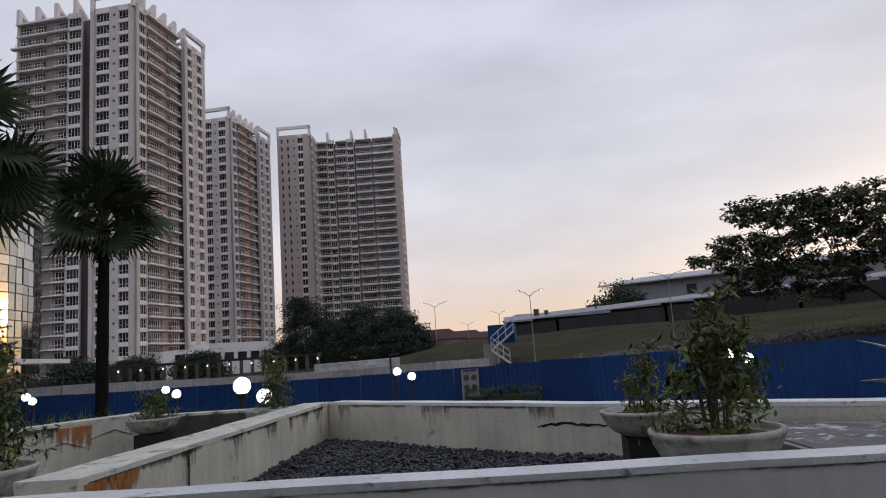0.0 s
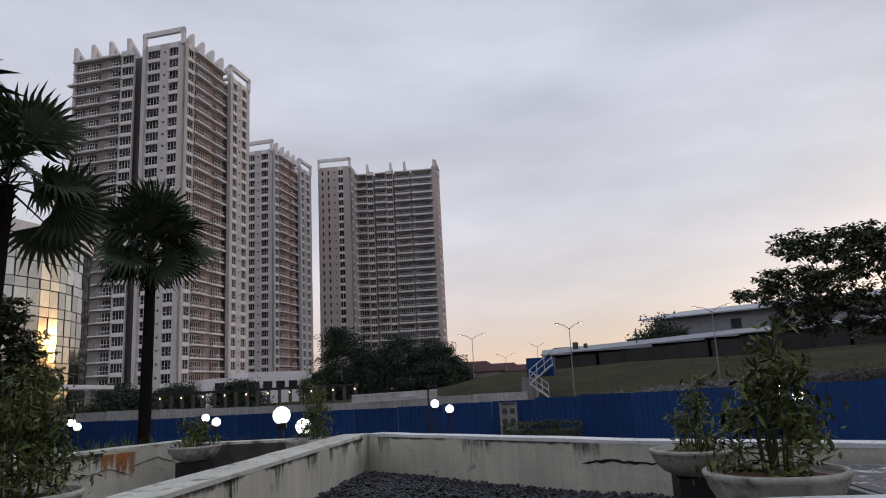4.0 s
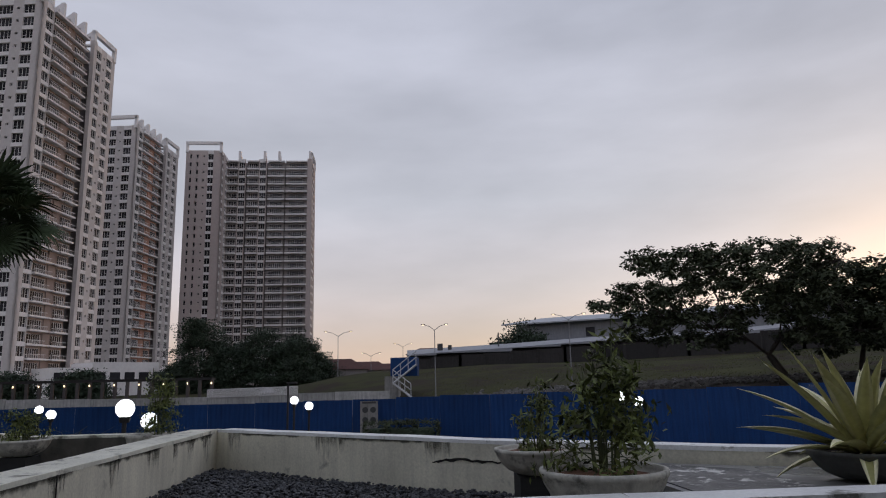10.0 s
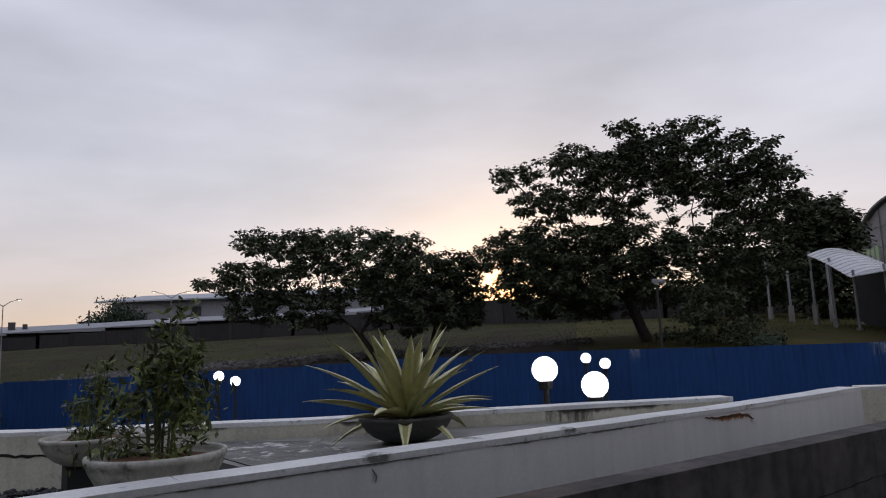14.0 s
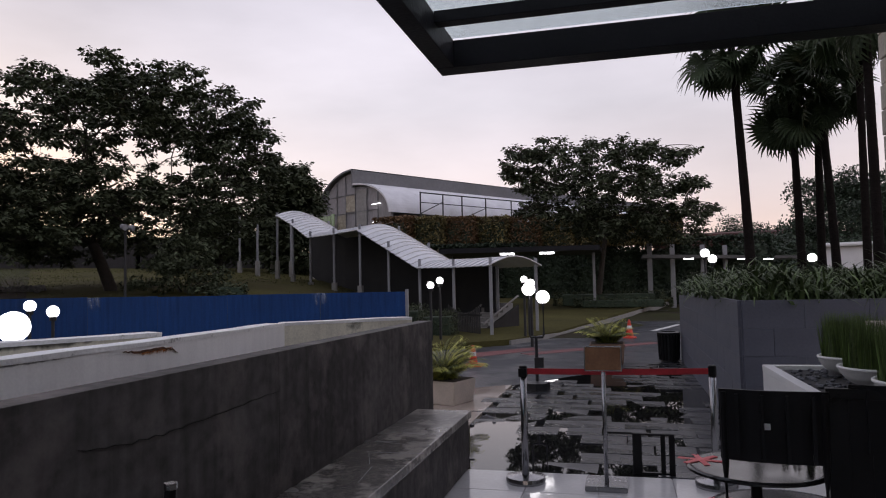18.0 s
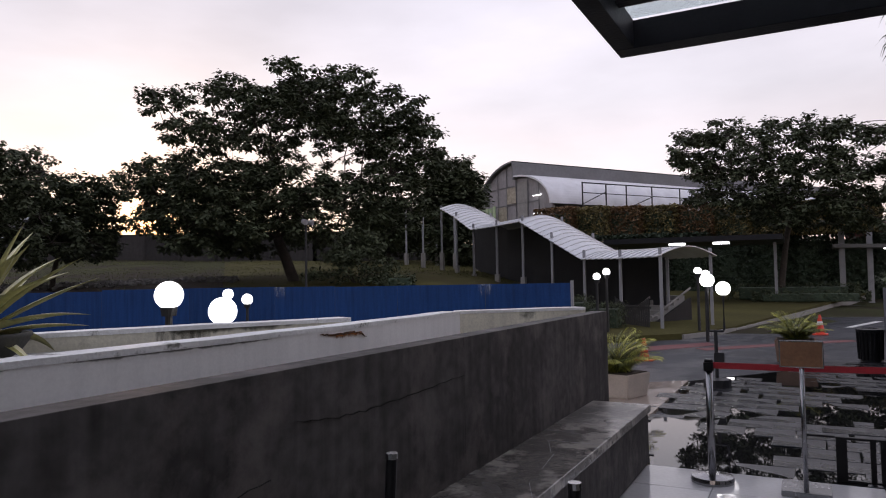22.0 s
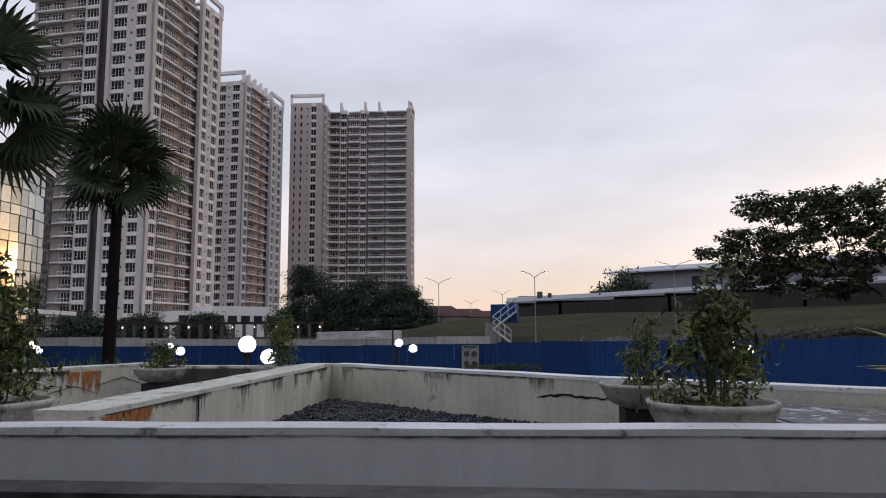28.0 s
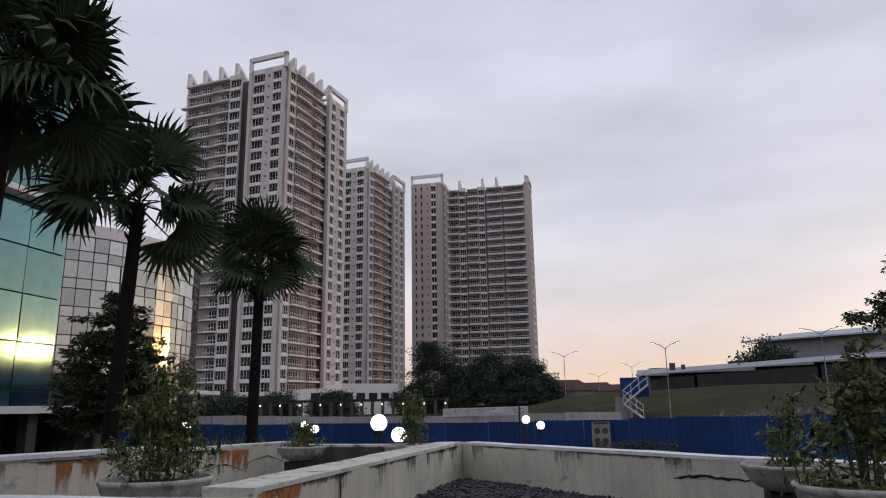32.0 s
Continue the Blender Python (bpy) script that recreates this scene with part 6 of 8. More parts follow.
# carport frame at the far side
cp = thing("steel_carport", (0, 0, 0), "grey steel carport frame with tube lights", "carport")
for k, az in enumerate((92.3, 94.0, 96.2, 97.8, 99.2)):
    c = polar(az, 44 + k * 2)
    part("post", bm_box(c.x - 0.14, c.x + 0.14, c.y - 0.14, c.y + 0.14, 0, 4.0), M["galv"], cp)
a, b = polar(91.8, 43), polar(103, 55)
bm = bmesh.new()
prism(bm, [tuple(a[:2]), tuple(b[:2]), tuple((b + Vector((3, 0, 0)))[:2]), tuple((a + Vector((3, 0, 0)))[:2])], 3.1, 3.3)
part("roof", bm, M["mullion"], cp)
for az, d in ((95.2, 44), (99.0, 48), (100.8, 50)):
    c = polar(az, d)
    part("tube_light", bm_box(c.x - 0.1, c.x + 0.1, c.y - 0.28, c.y + 0.28, 2.96, 3.03), M["tube_light"], cp)
# far buildings at the right
for az, d, w, h, m, rf, lb in ((106.0, 60, 3.0, 4.0, "tw_white", 0.3, "small white kiosk building beyond the palms"), (97.5, 95, 16, 5.6, "roof_tile", 2.2, "red-roofed house among dark trees"), (101.5, 110, 12, 7.0, "concrete", 0.6, "grey house among dark trees")):
    c = polar(az, d)
    hs = thing("far_house", (c.x, c.y, 0), lb, "house", rz=-az)
    part("wall", bm_box(-w / 2, w / 2, 0, 6, -0.3, h), M["concrete" if m == "roof_tile" else m], hs)
    part("roof", bm_box(-w / 2 - 0.4, w / 2 + 0.4, -0.4, 6.4, h, h + rf, bevel=rf * 0.45), M[m], hs)

# rubble strip on the bank
rub = bmesh.new()
rv, rf = [], []
r = random.Random(77)
cube = [(-1, -1, -1), (1, -1, -1), (1, 1, -1), (-1, 1, -1), (-0.7, -0.7, 1), (0.7, -0.6, 1), (0.6, 0.7, 1), (-0.6, 0.6, 1)]
quads = [(3, 2, 1, 0), (4, 5, 6, 7), (0, 1, 5, 4), (1, 2, 6, 5), (2, 3, 7, 6), (3, 0, 4, 7)]
rub.free()
for i in range(2600):
    az = r.uniform(3, 46)
    d = 37.5 + r.gauss(0, 0.7) * (1.6 if az < 24 else 0.8) - 0.12 * (az - 3)
    s = r.uniform(0.04, 0.15)
    mx = Matrix.Translation(polar(az, d, ground_z(az, d) + s * 0.3)) @ pose(0, 0, 0, r.uniform(-40, 40), r.uniform(-40, 40), r.uniform(0, 360)) @ Matrix.Diagonal((s, s * 0.8, s * 0.6, 1))
    k = len(rv)
    rv += [tuple(mx @ Vector(v)) for v in cube]
    rf += [tuple(j + k for j in q) for q in quads]
me = bpy.data.meshes.new("rubble_strip")
me.from_pydata(rv, [], rf)
me.materials.append(M["rubble"])
tagged(new("rubble_strip", me), "loose grey rubble stones along the bank", "rubble", kind="stuff")

# rough grass on the bank
rs = np.random.RandomState(12)
tufts = []
for i in range(42000):
    az, d = rs.uniform(-1, 74), 24 + 46 * rs.rand() ** 0.8
    if d < along(FENCE, az)[0] + 0.6 or (d < 38 - az * 0.1 and i % 6):
        continue
    tufts.append(tuple(polar(az, d, ground_z(az, d) + 0.03)))
tagged(part("bank_grass", leaf_mesh("bank_grass", tufts, 0.09, M["bank_tuft"], -0.9, 0.3), None), "tufts of rough grass on the bank", "grass", kind="stuff")

# lamp pole and little huts behind the fence
c = polar(-10.1, 27.5)
lp = thing("lamp_pole", (c.x, c.y, -1.0), "thin dark lamp pole with a short arm", "street lamp")
bm = bmesh.new()
rod(bm, (0, 0, 0), (0, 0, 2.9), 0.045, 0.035, 8)
part("pole", bm, M["post"], lp)
part("lamp_head", bm_box(-0.06, 0.34, -0.06, 0.06, 2.86, 2.93, bevel=0.015), M["post"], lp)
for az, d, z in ((-11.5, 60, 1.7), (-3.0, 60, 1.8)):
    c = polar(az, d)
    ht = thing("garden_hut", (c.x, c.y, -0.3), "little hut with a pale peaked roof behind the wall", "hut", "garden huts", rz=-az)
    part("wall", bm_box(-0.55, 0.55, 0, 1.2, 0, z - 0.25), M["dark_concrete"], ht)
    bm = bmesh.new()
    vs = [bm.verts.new(v) for v in ((-0.6, -0.3, z - 0.2), (0.7, -0.3, z - 0.2), (0.7, 1.5, z - 0.2), (-0.6, 1.5, z - 0.2), (-0.1, 0.6, z + 0.15), (0.4, 0.6, z + 0.15))]
    for f in ((0, 1, 5, 4), (1, 2, 5), (2, 3, 4, 5), (3, 0, 4), (3, 2, 1, 0)):
        bm.faces.new([vs[i] for i in f])
    part("roof", bm, M["galv"], ht)
for az, d, z0, z1, h in ((7.2, 83, 5.2, 7.3, 0.05), (2.4, 84, 5.0, 6.2, 0.3), (3.2, 84, 5.1, 6.0, 0.2)):
    c = polar(az, d)
    bm = bmesh.new()
    rod(bm, (0, 0, 0), (0, 0, z1 - z0), h + 0.03, None, 10)
    ob = part("roof_pipe" if h < 0.1 else "water_tank", bm, M["mullion"], shed)
    ob.matrix_basis = Matrix.Translation((c.x, c.y, z0))

# floodlight pole before the large tree
fp = thing("floodlight_pole", (20.2, 16.0, -1.0), "thin dark pole with two small floodlights", "street lamp")
bm = bmesh.new()
rod(bm, (0, 0, 0), (0, 0, 4.8), 0.05, 0.04, 8)
part("pole", bm, M["post"], fp)
for sx in (-0.16, 0.16):
    bm = bmesh.new()
    rod(bm, (sx, 0.0, 4.86), (sx * 1.3, -0.16, 4.82), 0.08, 0.11, 10)
    part("floodlight", bm, M["galv"], fp)
part("cross_arm", bm_box(-0.22, 0.22, -0.03, 0.03, 4.76, 4.82), M["post"], fp)
# slim railing along part of the pale wall
rl = thing("wall_railing", (0, 0, 0), "slim pale railing along the top of the wall", "railing", kind="structure")
p, q = polar(-16, 43.9), polar(-9.2, 42.4)
k = 90
for i in range(k + 1):
    c = p + (q - p) * i / k
    z = 1.2 + 0.09 * i / k
    part("baluster", bm_box(c.x - 0.015, c.x + 0.015, c.y - 0.015, c.y + 0.015, z - 0.05, z + 0.42), M["tw_white"], rl)
bm = bmesh.new()
rod(bm, (p.x, p.y, 1.62), (q.x, q.y, 1.71), 0.025, None, 6)
part("rail", bm, M["tw_white"], rl)
# pale wash marks running down the fence
def wash_mesh(w):
    bm = bmesh.new()
    bm.faces.new([bm.verts.new(v) for v in ((-w / 2, 0, -0.8), (w / 2, 0, -0.8), (w / 2, 0, -0.02), (-w / 2, 0, -0.02))])
    return mesh_of("wash_mark", bm, M["white_run"])


for az, w in ((-13.6, 0.5), (-10.8, 0.6), (-8.4, 0.4), (-6.6, 0.5), (14, 0.5), (30, 0.6), (49.5, 0.7), (51.5, 0.4), (57, 0.6), (61, 0.5), (66, 0.6), (70, 0.5)):
    d, z = along(FENCE, az)
    a, b = polar(az - 0.3, along(FENCE, az - 0.3)[0]), polar(az + 0.3, along(FENCE, az + 0.3)[0])
    c = polar(az, d - 0.03, z)
    ob = part("wash_mark", wash_mesh(w), None, fence)
    ob.matrix_basis = Matrix.Translation(c) @ pose(0, 0, 0, 0, 0, math.degrees(math.atan2((b - a).y, (b - a).x)))

# ---- trees ----
def broad_tree(name, base, height, spread, label, tips=230, per=75, leaf=0.26, seed=1, trunk_r=0.28, fork=0.22, low=0.3, lean=(0, 0), material="leaf", clump=0.5, group="", limbs=9, squash=1.0, dome=2.8):
    """A forked trunk, curving limbs, twigs, and a domed crown of leaf clumps with gaps and an uneven outline."""
    r = random.Random(seed)
    rs = np.random.RandomState(seed)
    t = thing(name, base, label, "tree", group)
    fz = height * fork
    top = Vector((lean[0], lean[1], fz))
    bm = bmesh.new()
    tube(bm, [(0, 0, -0.6), (lean[0] * 0.2, lean[1] * 0.2, fz * 0.35), (lean[0] * 0.6, lean[1] * 0.6, fz * 0.7), tuple(top)], [trunk_r * 1.35, trunk_r, trunk_r * 0.9, trunk_r * 0.8], 10)
    part("trunk", bm, M["bark"], t, smooth=True)
    zlow = height * low
    pts, ends = [], []
    for i in range(tips):
        a = r.uniform(0, math.tau)
        lift = r.random() ** 0.8
        rad = math.sqrt(max(0.0, 1 - lift ** dome)) * (r.uniform(0.15, 1.0) ** 0.5)
        c3 = Vector((math.cos(a), math.sin(a), 0))
        rough = 0.97 + 0.58 * noise.noise(c3 * 2.4 + Vector((seed, 0, lift * 2.2)))
        crest = 0.94 + 0.44 * noise.noise(c3 * rad * 3.2 + Vector((0, seed * 1.7, 0)))
        ends.append(Vector((lean[0] + rad * rough * spread * 0.5 * math.cos(a), lean[1] + rad * rough * spread * 0.5 * math.sin(a) * squash, zlow + (height * 0.95 - zlow) * lift * min(crest, 1.10))))
    arms = []
    for i in range(limbs):
        a = i * math.tau / limbs + r.uniform(-0.3, 0.3)
        reach = spread * 0.42 * (0.5 if i % 3 == 0 else r.uniform(0.75, 1.0))
        z = height * (0.8 if i % 3 == 0 else r.uniform(0.45, 0.66))
        end = Vector((lean[0] + reach * math.cos(a), lean[1] + reach * math.sin(a) * squash, z))
        d = end - top
        arms.append([top, top + d * 0.33 + Vector((r.uniform(-0.2, 0.2), r.uniform(-0.2, 0.2), d.z * 0.10)), top + d * 0.68 + Vector((0, 0, d.z * 0.10)), end])
    bms = [bmesh.new() for _ in arms]
    for bm, arm in zip(bms, arms):
        tube(bm, arm, [trunk_r * 0.5, trunk_r * 0.32, trunk_r * 0.17, 0.02], 6)
    for e in ends:
        best = min(((e - (arm[j] + (arm[j + 1] - arm[j]) * f)).length, k, j, f) for k, arm in enumerate(arms) for j in (0, 1, 2) for f in (0.3, 0.8))
        _, k, j, f = best
        s = arms[k][j] + (arms[k][j + 1] - arms[k][j]) * f
        tube(bms[k], [s, (s + e) / 2 + Vector((0, 0, 0.06 * (e - s).length)), e], [trunk_r * 0.09, trunk_r * 0.045, 0.006], 4)
    for bm in bms:
        part("limb", bm, M["bark"], t)
    cs = []
    for e in ends:
        s = clump * rs.uniform(0.55, 1.3)
        k = int(per * rs.uniform(0.5, 1.4))
        cs.append(np.clip(rs.normal(0, 1, (k, 3)), -1.5, 1.5) * np.array([s * 0.7, s * 0.7, s * 0.36]) + np.array(e))
    part("crown", leaf_mesh("crown", np.concatenate(cs), leaf, M[material]), None, t)
    return t


def lobed_tree(name, base, face, lobes, deep, fork, label, leaf=0.24, dens=11.0, per=26, seed=1, trunk_r=0.22, group="", material="leaf", sag=0.5, flat=0.8):
    """A trunk, limbs that branch out to every lobe of the crown, twigs, and rosettes of leaves at the twig ends.
    lobes: (sideways, up, half width, half height) of the crown's boughs, in a plane whose normal has the azimuth face; deep: half the crown's depth."""
    r = random.Random(seed)
    rs = np.random.RandomState(seed)
    t = thing(name, base, label, "tree", group, rz=-face)
    far = max(abs(a) + w for a, _, w, _ in lobes)
    fk = Vector((fork[0], 0, fork[1]))
    bm = bmesh.new()
    tube(bm, [(0, 0, -0.7), (fk.x * 0.1, 0.03, fk.z * 0.25), (fk.x * 0.55, -0.05, fk.z * 0.65), tuple(fk)], [trunk_r * 1.35, trunk_r, trunk_r * 0.88, trunk_r * 0.8], 10)
    part("trunk", bm, M["bark"], t, smooth=True)
    goals = []
    for a, z, w, h in lobes:
        d = deep * math.sqrt(max(0.05, 1 - (a / far) ** 2))
        goals += [(Vector((a + r.uniform(-0.2, 0.2) * w, d * q + r.uniform(-0.15, 0.15) * d, (z - 0.25 * h) * (1 - 0.2 * q * q))), w, h, d) for q in (-0.6, 0.0, 0.6)]
    nodes = [(fk, 0.0, trunk_r * 0.6)]
    twig = bmesh.new()
    for g, w, h, d in sorted(goals, key=lambda q: (q[0] - fk).length):
        best = min(nodes, key=lambda q: (g - q[0]).length + 0.45 * q[1])
        o = best[0]
        ln = (g - o).length
        mid1 = o + (g - o) * 0.4 + Vector((r.uniform(-0.08, 0.08), r.uniform(-0.08, 0.08), 0.10)) * ln
        mid2 = o + (g - o) * 0.75 + Vector((r.uniform(-0.05, 0.05), r.uniform(-0.05, 0.05), 0.06)) * ln
        r0 = max(0.03, best[2] * 0.72)
        r1 = max(0.014, r0 * 0.5)
        first = best[1] == 0.0
        bm = bmesh.new() if first else twig
        tube(bm, [o, mid1, mid2, g], [r0, r0 * 0.8, r0 * 0.62, r1], 6)
        if first:
            part("limb", bm, M["bark"], t)
        nodes += [(mid1, best[1] + ln * 0.4, r0 * 0.8), (mid2, best[1] + ln * 0.75, r0 * 0.6), (g, best[1] + ln, r1)]
    tips = []
    for a, z, w, h in lobes:
        d = deep * math.sqrt(max(0.05, 1 - (a / far) ** 2))
        for i in range(int(dens * w * h * math.pi * 0.9) + 4):
            q, ang = math.sqrt(r.random()), r.uniform(0, math.tau)
            f = r.uniform(-1, 1)
            e = Vector(((a + w * q * math.cos(ang)) * (1 - 0.12 * f * f), d * f, (z + h * q * math.sin(ang)) * (1 - 0.16 * f * f)))
            e += Vector((noise.noise(e * 1.3), 0, noise.noise(e * 1.3 + Vector((7, 0, 0))))) * min(0.3, leaf)
            e.z -= leaf
            o = min((g[0] for g in goals if abs(g[0].x - e.x) < 2.5), key=lambda v: (v - e).length, default=fk)
            tips.append((e, (e - o).normalized()))
            if i % 2 == 0:
                tube(twig, [o, (o + e) / 2 + Vector((0, 0, 0.05)), e], [0.02, 0.012, 0.005], 3)
    part("branchwork", twig, M["bark"], t)["kind"] = "stuff"
    n = len(tips) * per
    c = np.repeat(np.array([tuple(e) for e, _ in tips]), per, axis=0)
    az = rs.uniform(0, math.tau, n)
    out = rs.uniform(-0.75, 0.55, n) - sag * 0.3
    dr = np.stack([np.cos(az) * np.cos(out), np.sin(az) * np.cos(out), np.sin(out)], 1)
    c = c + dr * (rs.uniform(0.02, 0.95, n) ** 0.7)[:, None] * leaf * 1.5 * np.array([1, 1, flat])
    c += rs.normal(0, leaf * 0.22, (n, 3))
    dr[:, 2] -= rs.uniform(0.0, sag, n)
    dr /= np.linalg.norm(dr, axis=1)[:, None]
    sd = np.stack([-np.sin(az), np.cos(az), rs.uniform(-0.7, 0.7, n)], 1)
    sd /= np.linalg.norm(sd, axis=1)[:, None]
    ln = leaf * rs.uniform(0.6, 1.2, n)[:, None]
    v = np.stack([c, c + dr * ln * 0.62 + sd * ln * 0.36, c + dr * ln, c + dr * ln * 0.62 - sd * ln * 0.36], 1).reshape(-1, 3)
    me = bpy.data.meshes.new("crown")
    me.from_pydata(v.tolist(), [], np.arange(4 * n).reshape(-1, 4).tolist())
    me.materials.append(M[material])
    part("crown", me, None, t)
    return t


def facing(x, y):
    return math.degrees(math.atan2(x - 0.5, y - 0.3))


BANK = "shade trees on the bank"
lobed_tree("shade_tree", (15.6, 28.4, 1.6), facing(15.6, 28.4), [
    (-5.5, 5.7, 0.8, 0.3), (-4.4, 5.7, 1.1, 0.5), (-3.2, 5.5, 1.4, 0.6), (-1.8, 5.6, 1.2, 0.5), (-0.3, 5.5, 1.4, 0.6), (1.1, 5.3, 1.2, 0.6), (2.1, 4.8, 1.0, 0.7), (-5.7, 4.3, 1.0, 0.5),
    (-6.6, 3.7, 1.1, 0.4), (-4.3, 4.3, 1.1, 0.5), (-2.4, 4.4, 1.3, 0.6), (-0.5, 4.3, 1.4, 0.7), (1.3, 4.1, 1.4, 0.9), (-5.2, 3.4, 1.2, 0.6), (-3.7, 3.2, 1.1, 0.6), (-1.8, 3.1, 1.3, 0.6),
    (0.2, 3.2, 1.4, 0.6), (2.1, 3.1, 1.4, 0.9), (-2.6, 2.1, 0.9, 0.4), (2.6, 2.1, 1.4, 0.8), (-6.1, 2.5, 0.6, 0.3), (-4.6, 2.4, 0.9, 0.3), (0.9, 2.2, 1.1, 0.5)],
    4.2, (-0.5, 1.0), "wide spreading dark green shade tree on the bank", 0.17, 17, 60, 3, 0.17, BANK)
b1 = polar(33.2, 33)
lobed_tree("shade_tree", (b1.x, b1.y, 1.8), 33.2, [(1.0, 4.5, 1.1, 0.5), (2.2, 4.3, 0.6, 0.5), (0.6, 3.6, 1.3, 0.8), (1.9, 2.9, 0.9, 0.7), (1.4, 2.0, 1.1, 0.8), (0.2, 2.4, 1.1, 0.8)],
           1.3, (0.2, 1.2), "small dark shade tree close to the sunset gap", 0.17, 26, 60, 5, 0.11, BANK)
lobed_tree("shade_tree", (23.9, 19.6, 1.3), facing(23.9, 19.6), [
    (-0.1, 9.3, 1.2, 0.7), (2.0, 9.1, 1.5, 0.8), (3.9, 8.4, 1.4, 0.7), (5.2, 7.7, 1.2, 0.5), (-2.7, 8.6, 1.3, 0.6), (-5.3, 8.4, 1.2, 0.3), (-1.5, 8.0, 1.4, 0.8), (0.8, 7.9, 1.5, 0.6),
    (2.7, 7.3, 1.7, 0.8), (4.9, 6.5, 1.7, 1.0), (-3.8, 7.0, 1.4, 0.8), (-1.1, 6.7, 1.2, 0.6), (-5.7, 5.3, 1.3, 0.6), (-3.6, 5.3, 1.6, 0.9), (4.0, 5.1, 1.6, 0.8), (6.0, 5.8, 0.9, 0.8),
    (-5.0, 4.0, 1.4, 0.7), (-2.5, 3.8, 1.6, 0.9), (0.0, 4.2, 1.4, 0.6), (2.0, 4.8, 1.3, 0.6), (2.7, 3.5, 1.4, 0.5), (-1.5, 2.7, 1.2, 0.5), (4.8, 3.7, 1.3, 0.7), (-3.7, 2.9, 1.2, 0.7), (0.6, 2.9, 1.3, 0.5)] + [(-0.6, 5.3, 1.2, 0.5), (-6.3, 4.7, 0.7, 0.4), (-5.7, 3.3, 0.9, 0.4), (-4.7, 2.4, 0.9, 0.4), (-2.0, 4.8, 1.5, 0.8), (-4.3, 4.4, 1.4, 0.9), (-0.8, 3.7, 1.4, 0.8), (-3.2, 3.4, 1.3, 0.8), (0.9, 4.5, 1.2, 0.6), (-2.6, 2.5, 1.2, 0.6), (0.4, 8.6, 1.6, 0.7)],
    5.0, (-0.7, 2.3), "large spreading shade tree with gaps in its crown", 0.18, 17, 62, 11, 0.25, BANK)
lobed_tree("lawn_tree", (40.9, 1.5, 0.35), facing(40.9, 1.5), [
    (-4.2, 9.2, 1.1, 0.7), (-4.7, 8.1, 0.6, 0.6), (-2.4, 9.3, 1.4, 0.7), (-0.3, 9.0, 1.5, 0.7), (1.6, 9.2, 1.3, 0.7), (3.3, 8.8, 1.4, 0.6), (5.1, 8.9, 1.1, 0.3), (-2.9, 7.6, 1.5, 0.8),
    (-0.5, 7.4, 1.6, 0.8), (2.0, 7.4, 1.6, 0.8), (4.2, 7.1, 1.4, 0.5), (5.5, 7.1, 0.7, 0.3), (-3.6, 6.0, 1.2, 0.5), (-1.1, 5.8, 1.6, 0.8), (1.2, 5.7, 1.5, 0.8), (4.9, 5.7, 1.1, 0.4),
    (6.2, 5.7, 0.6, 0.3), (3.2, 5.3, 1.5, 0.7), (4.4, 4.4, 1.4, 0.4), (0.3, 4.9, 1.6, 0.5)],
    3.6, (0.5, 4.1), "leaning shade tree on the lawn", 0.21, 15, 58, 21, 0.17)
b = polar(62.8, 45)
lobed_tree("back_tree", (b.x, b.y, 3.0), 62.8, [(1.1, 6.4, 0.9, 0.6), (1.8, 5.2, 0.8, 0.9), (0.4, 5.8, 1.3, 1.1), (1.0, 4.1, 1.5, 1.4), (-0.7, 4.6, 1.5, 1.4), (-0.1, 2.9, 1.5, 1.2), (1.2, 2.6, 1.4, 1.2), (0.8, 1.0, 2.0, 1.0)],
           1.6, (0.3, 1.6), "dark tree behind the large shade trees", 0.3, 18, 40, 31, 0.18, "trees behind")
for az, d, h, w, s in ((58, 48, 4.6, 6, 32),):
    b = polar(az, d, ground_z(az, d) - 0.2)
    broad_tree("back_tree", tuple(b), h, w, "dark tree behind the large shade trees", 120, 80, 0.36, s, 0.18, 0.2, 0.2, clump=0.8, group="trees behind", limbs=6)
b = polar(55.5, 26.8, 1.0)
broad_tree("round_shrub", (b.x, b.y, 1.3), 2.3, 3.2, "rounded dark shrub beside the large tree", 90, 60, 0.17, 41, 0.05, 0.1, 0.1, clump=0.34, limbs=6)
for az, d, h, w, s in ((-18.0, 150, 6, 8, 51), (-16.4, 148, 15.5, 12, 52), (-14, 152, 12, 14, 53), (-11.5, 150, 13, 15, 54), (-9.0, 146, 12, 12, 55), (-7.6, 150, 8, 9, 56), (9.3, 100, 9.4, 8, 57), (8.2, 99, 7.0, 7, 67), (-29, 140, 4.6, 8, 58), (-24.5, 140, 4.8, 9, 59), (-33, 120, 4.4, 8, 60)):
    b = polar(az, d, -0.5)
    broad_tree("far_tree", tuple(b), h, w, "dense dark tree before the towers", 110, 240, 0.42, s, 0.3, 0.06, 0.05, material="leaf_far", clump=1.7, group="far trees", limbs=5)
for az, d, h, w, s in ((99, 120, 11, 16, 61), (103, 110, 10, 14, 62), (106.5, 70, 11.0, 12, 63), (95.5, 130, 9, 16, 64), (110, 80, 12, 14, 65), (88, 70, 7, 10, 66), (100.4, 86, 6.4, 11, 68), (102.8, 80, 6.8, 9, 69)):
    b = polar(az, d, -0.1)
    broad_tree("far_tree", tuple(b), h, w, "dark leafy tree beyond the driveway", 130, 260, 0.36, s, 0.25, 0.12, 0.1, material="leaf_far", clump=1.4, group="far trees", limbs=5)


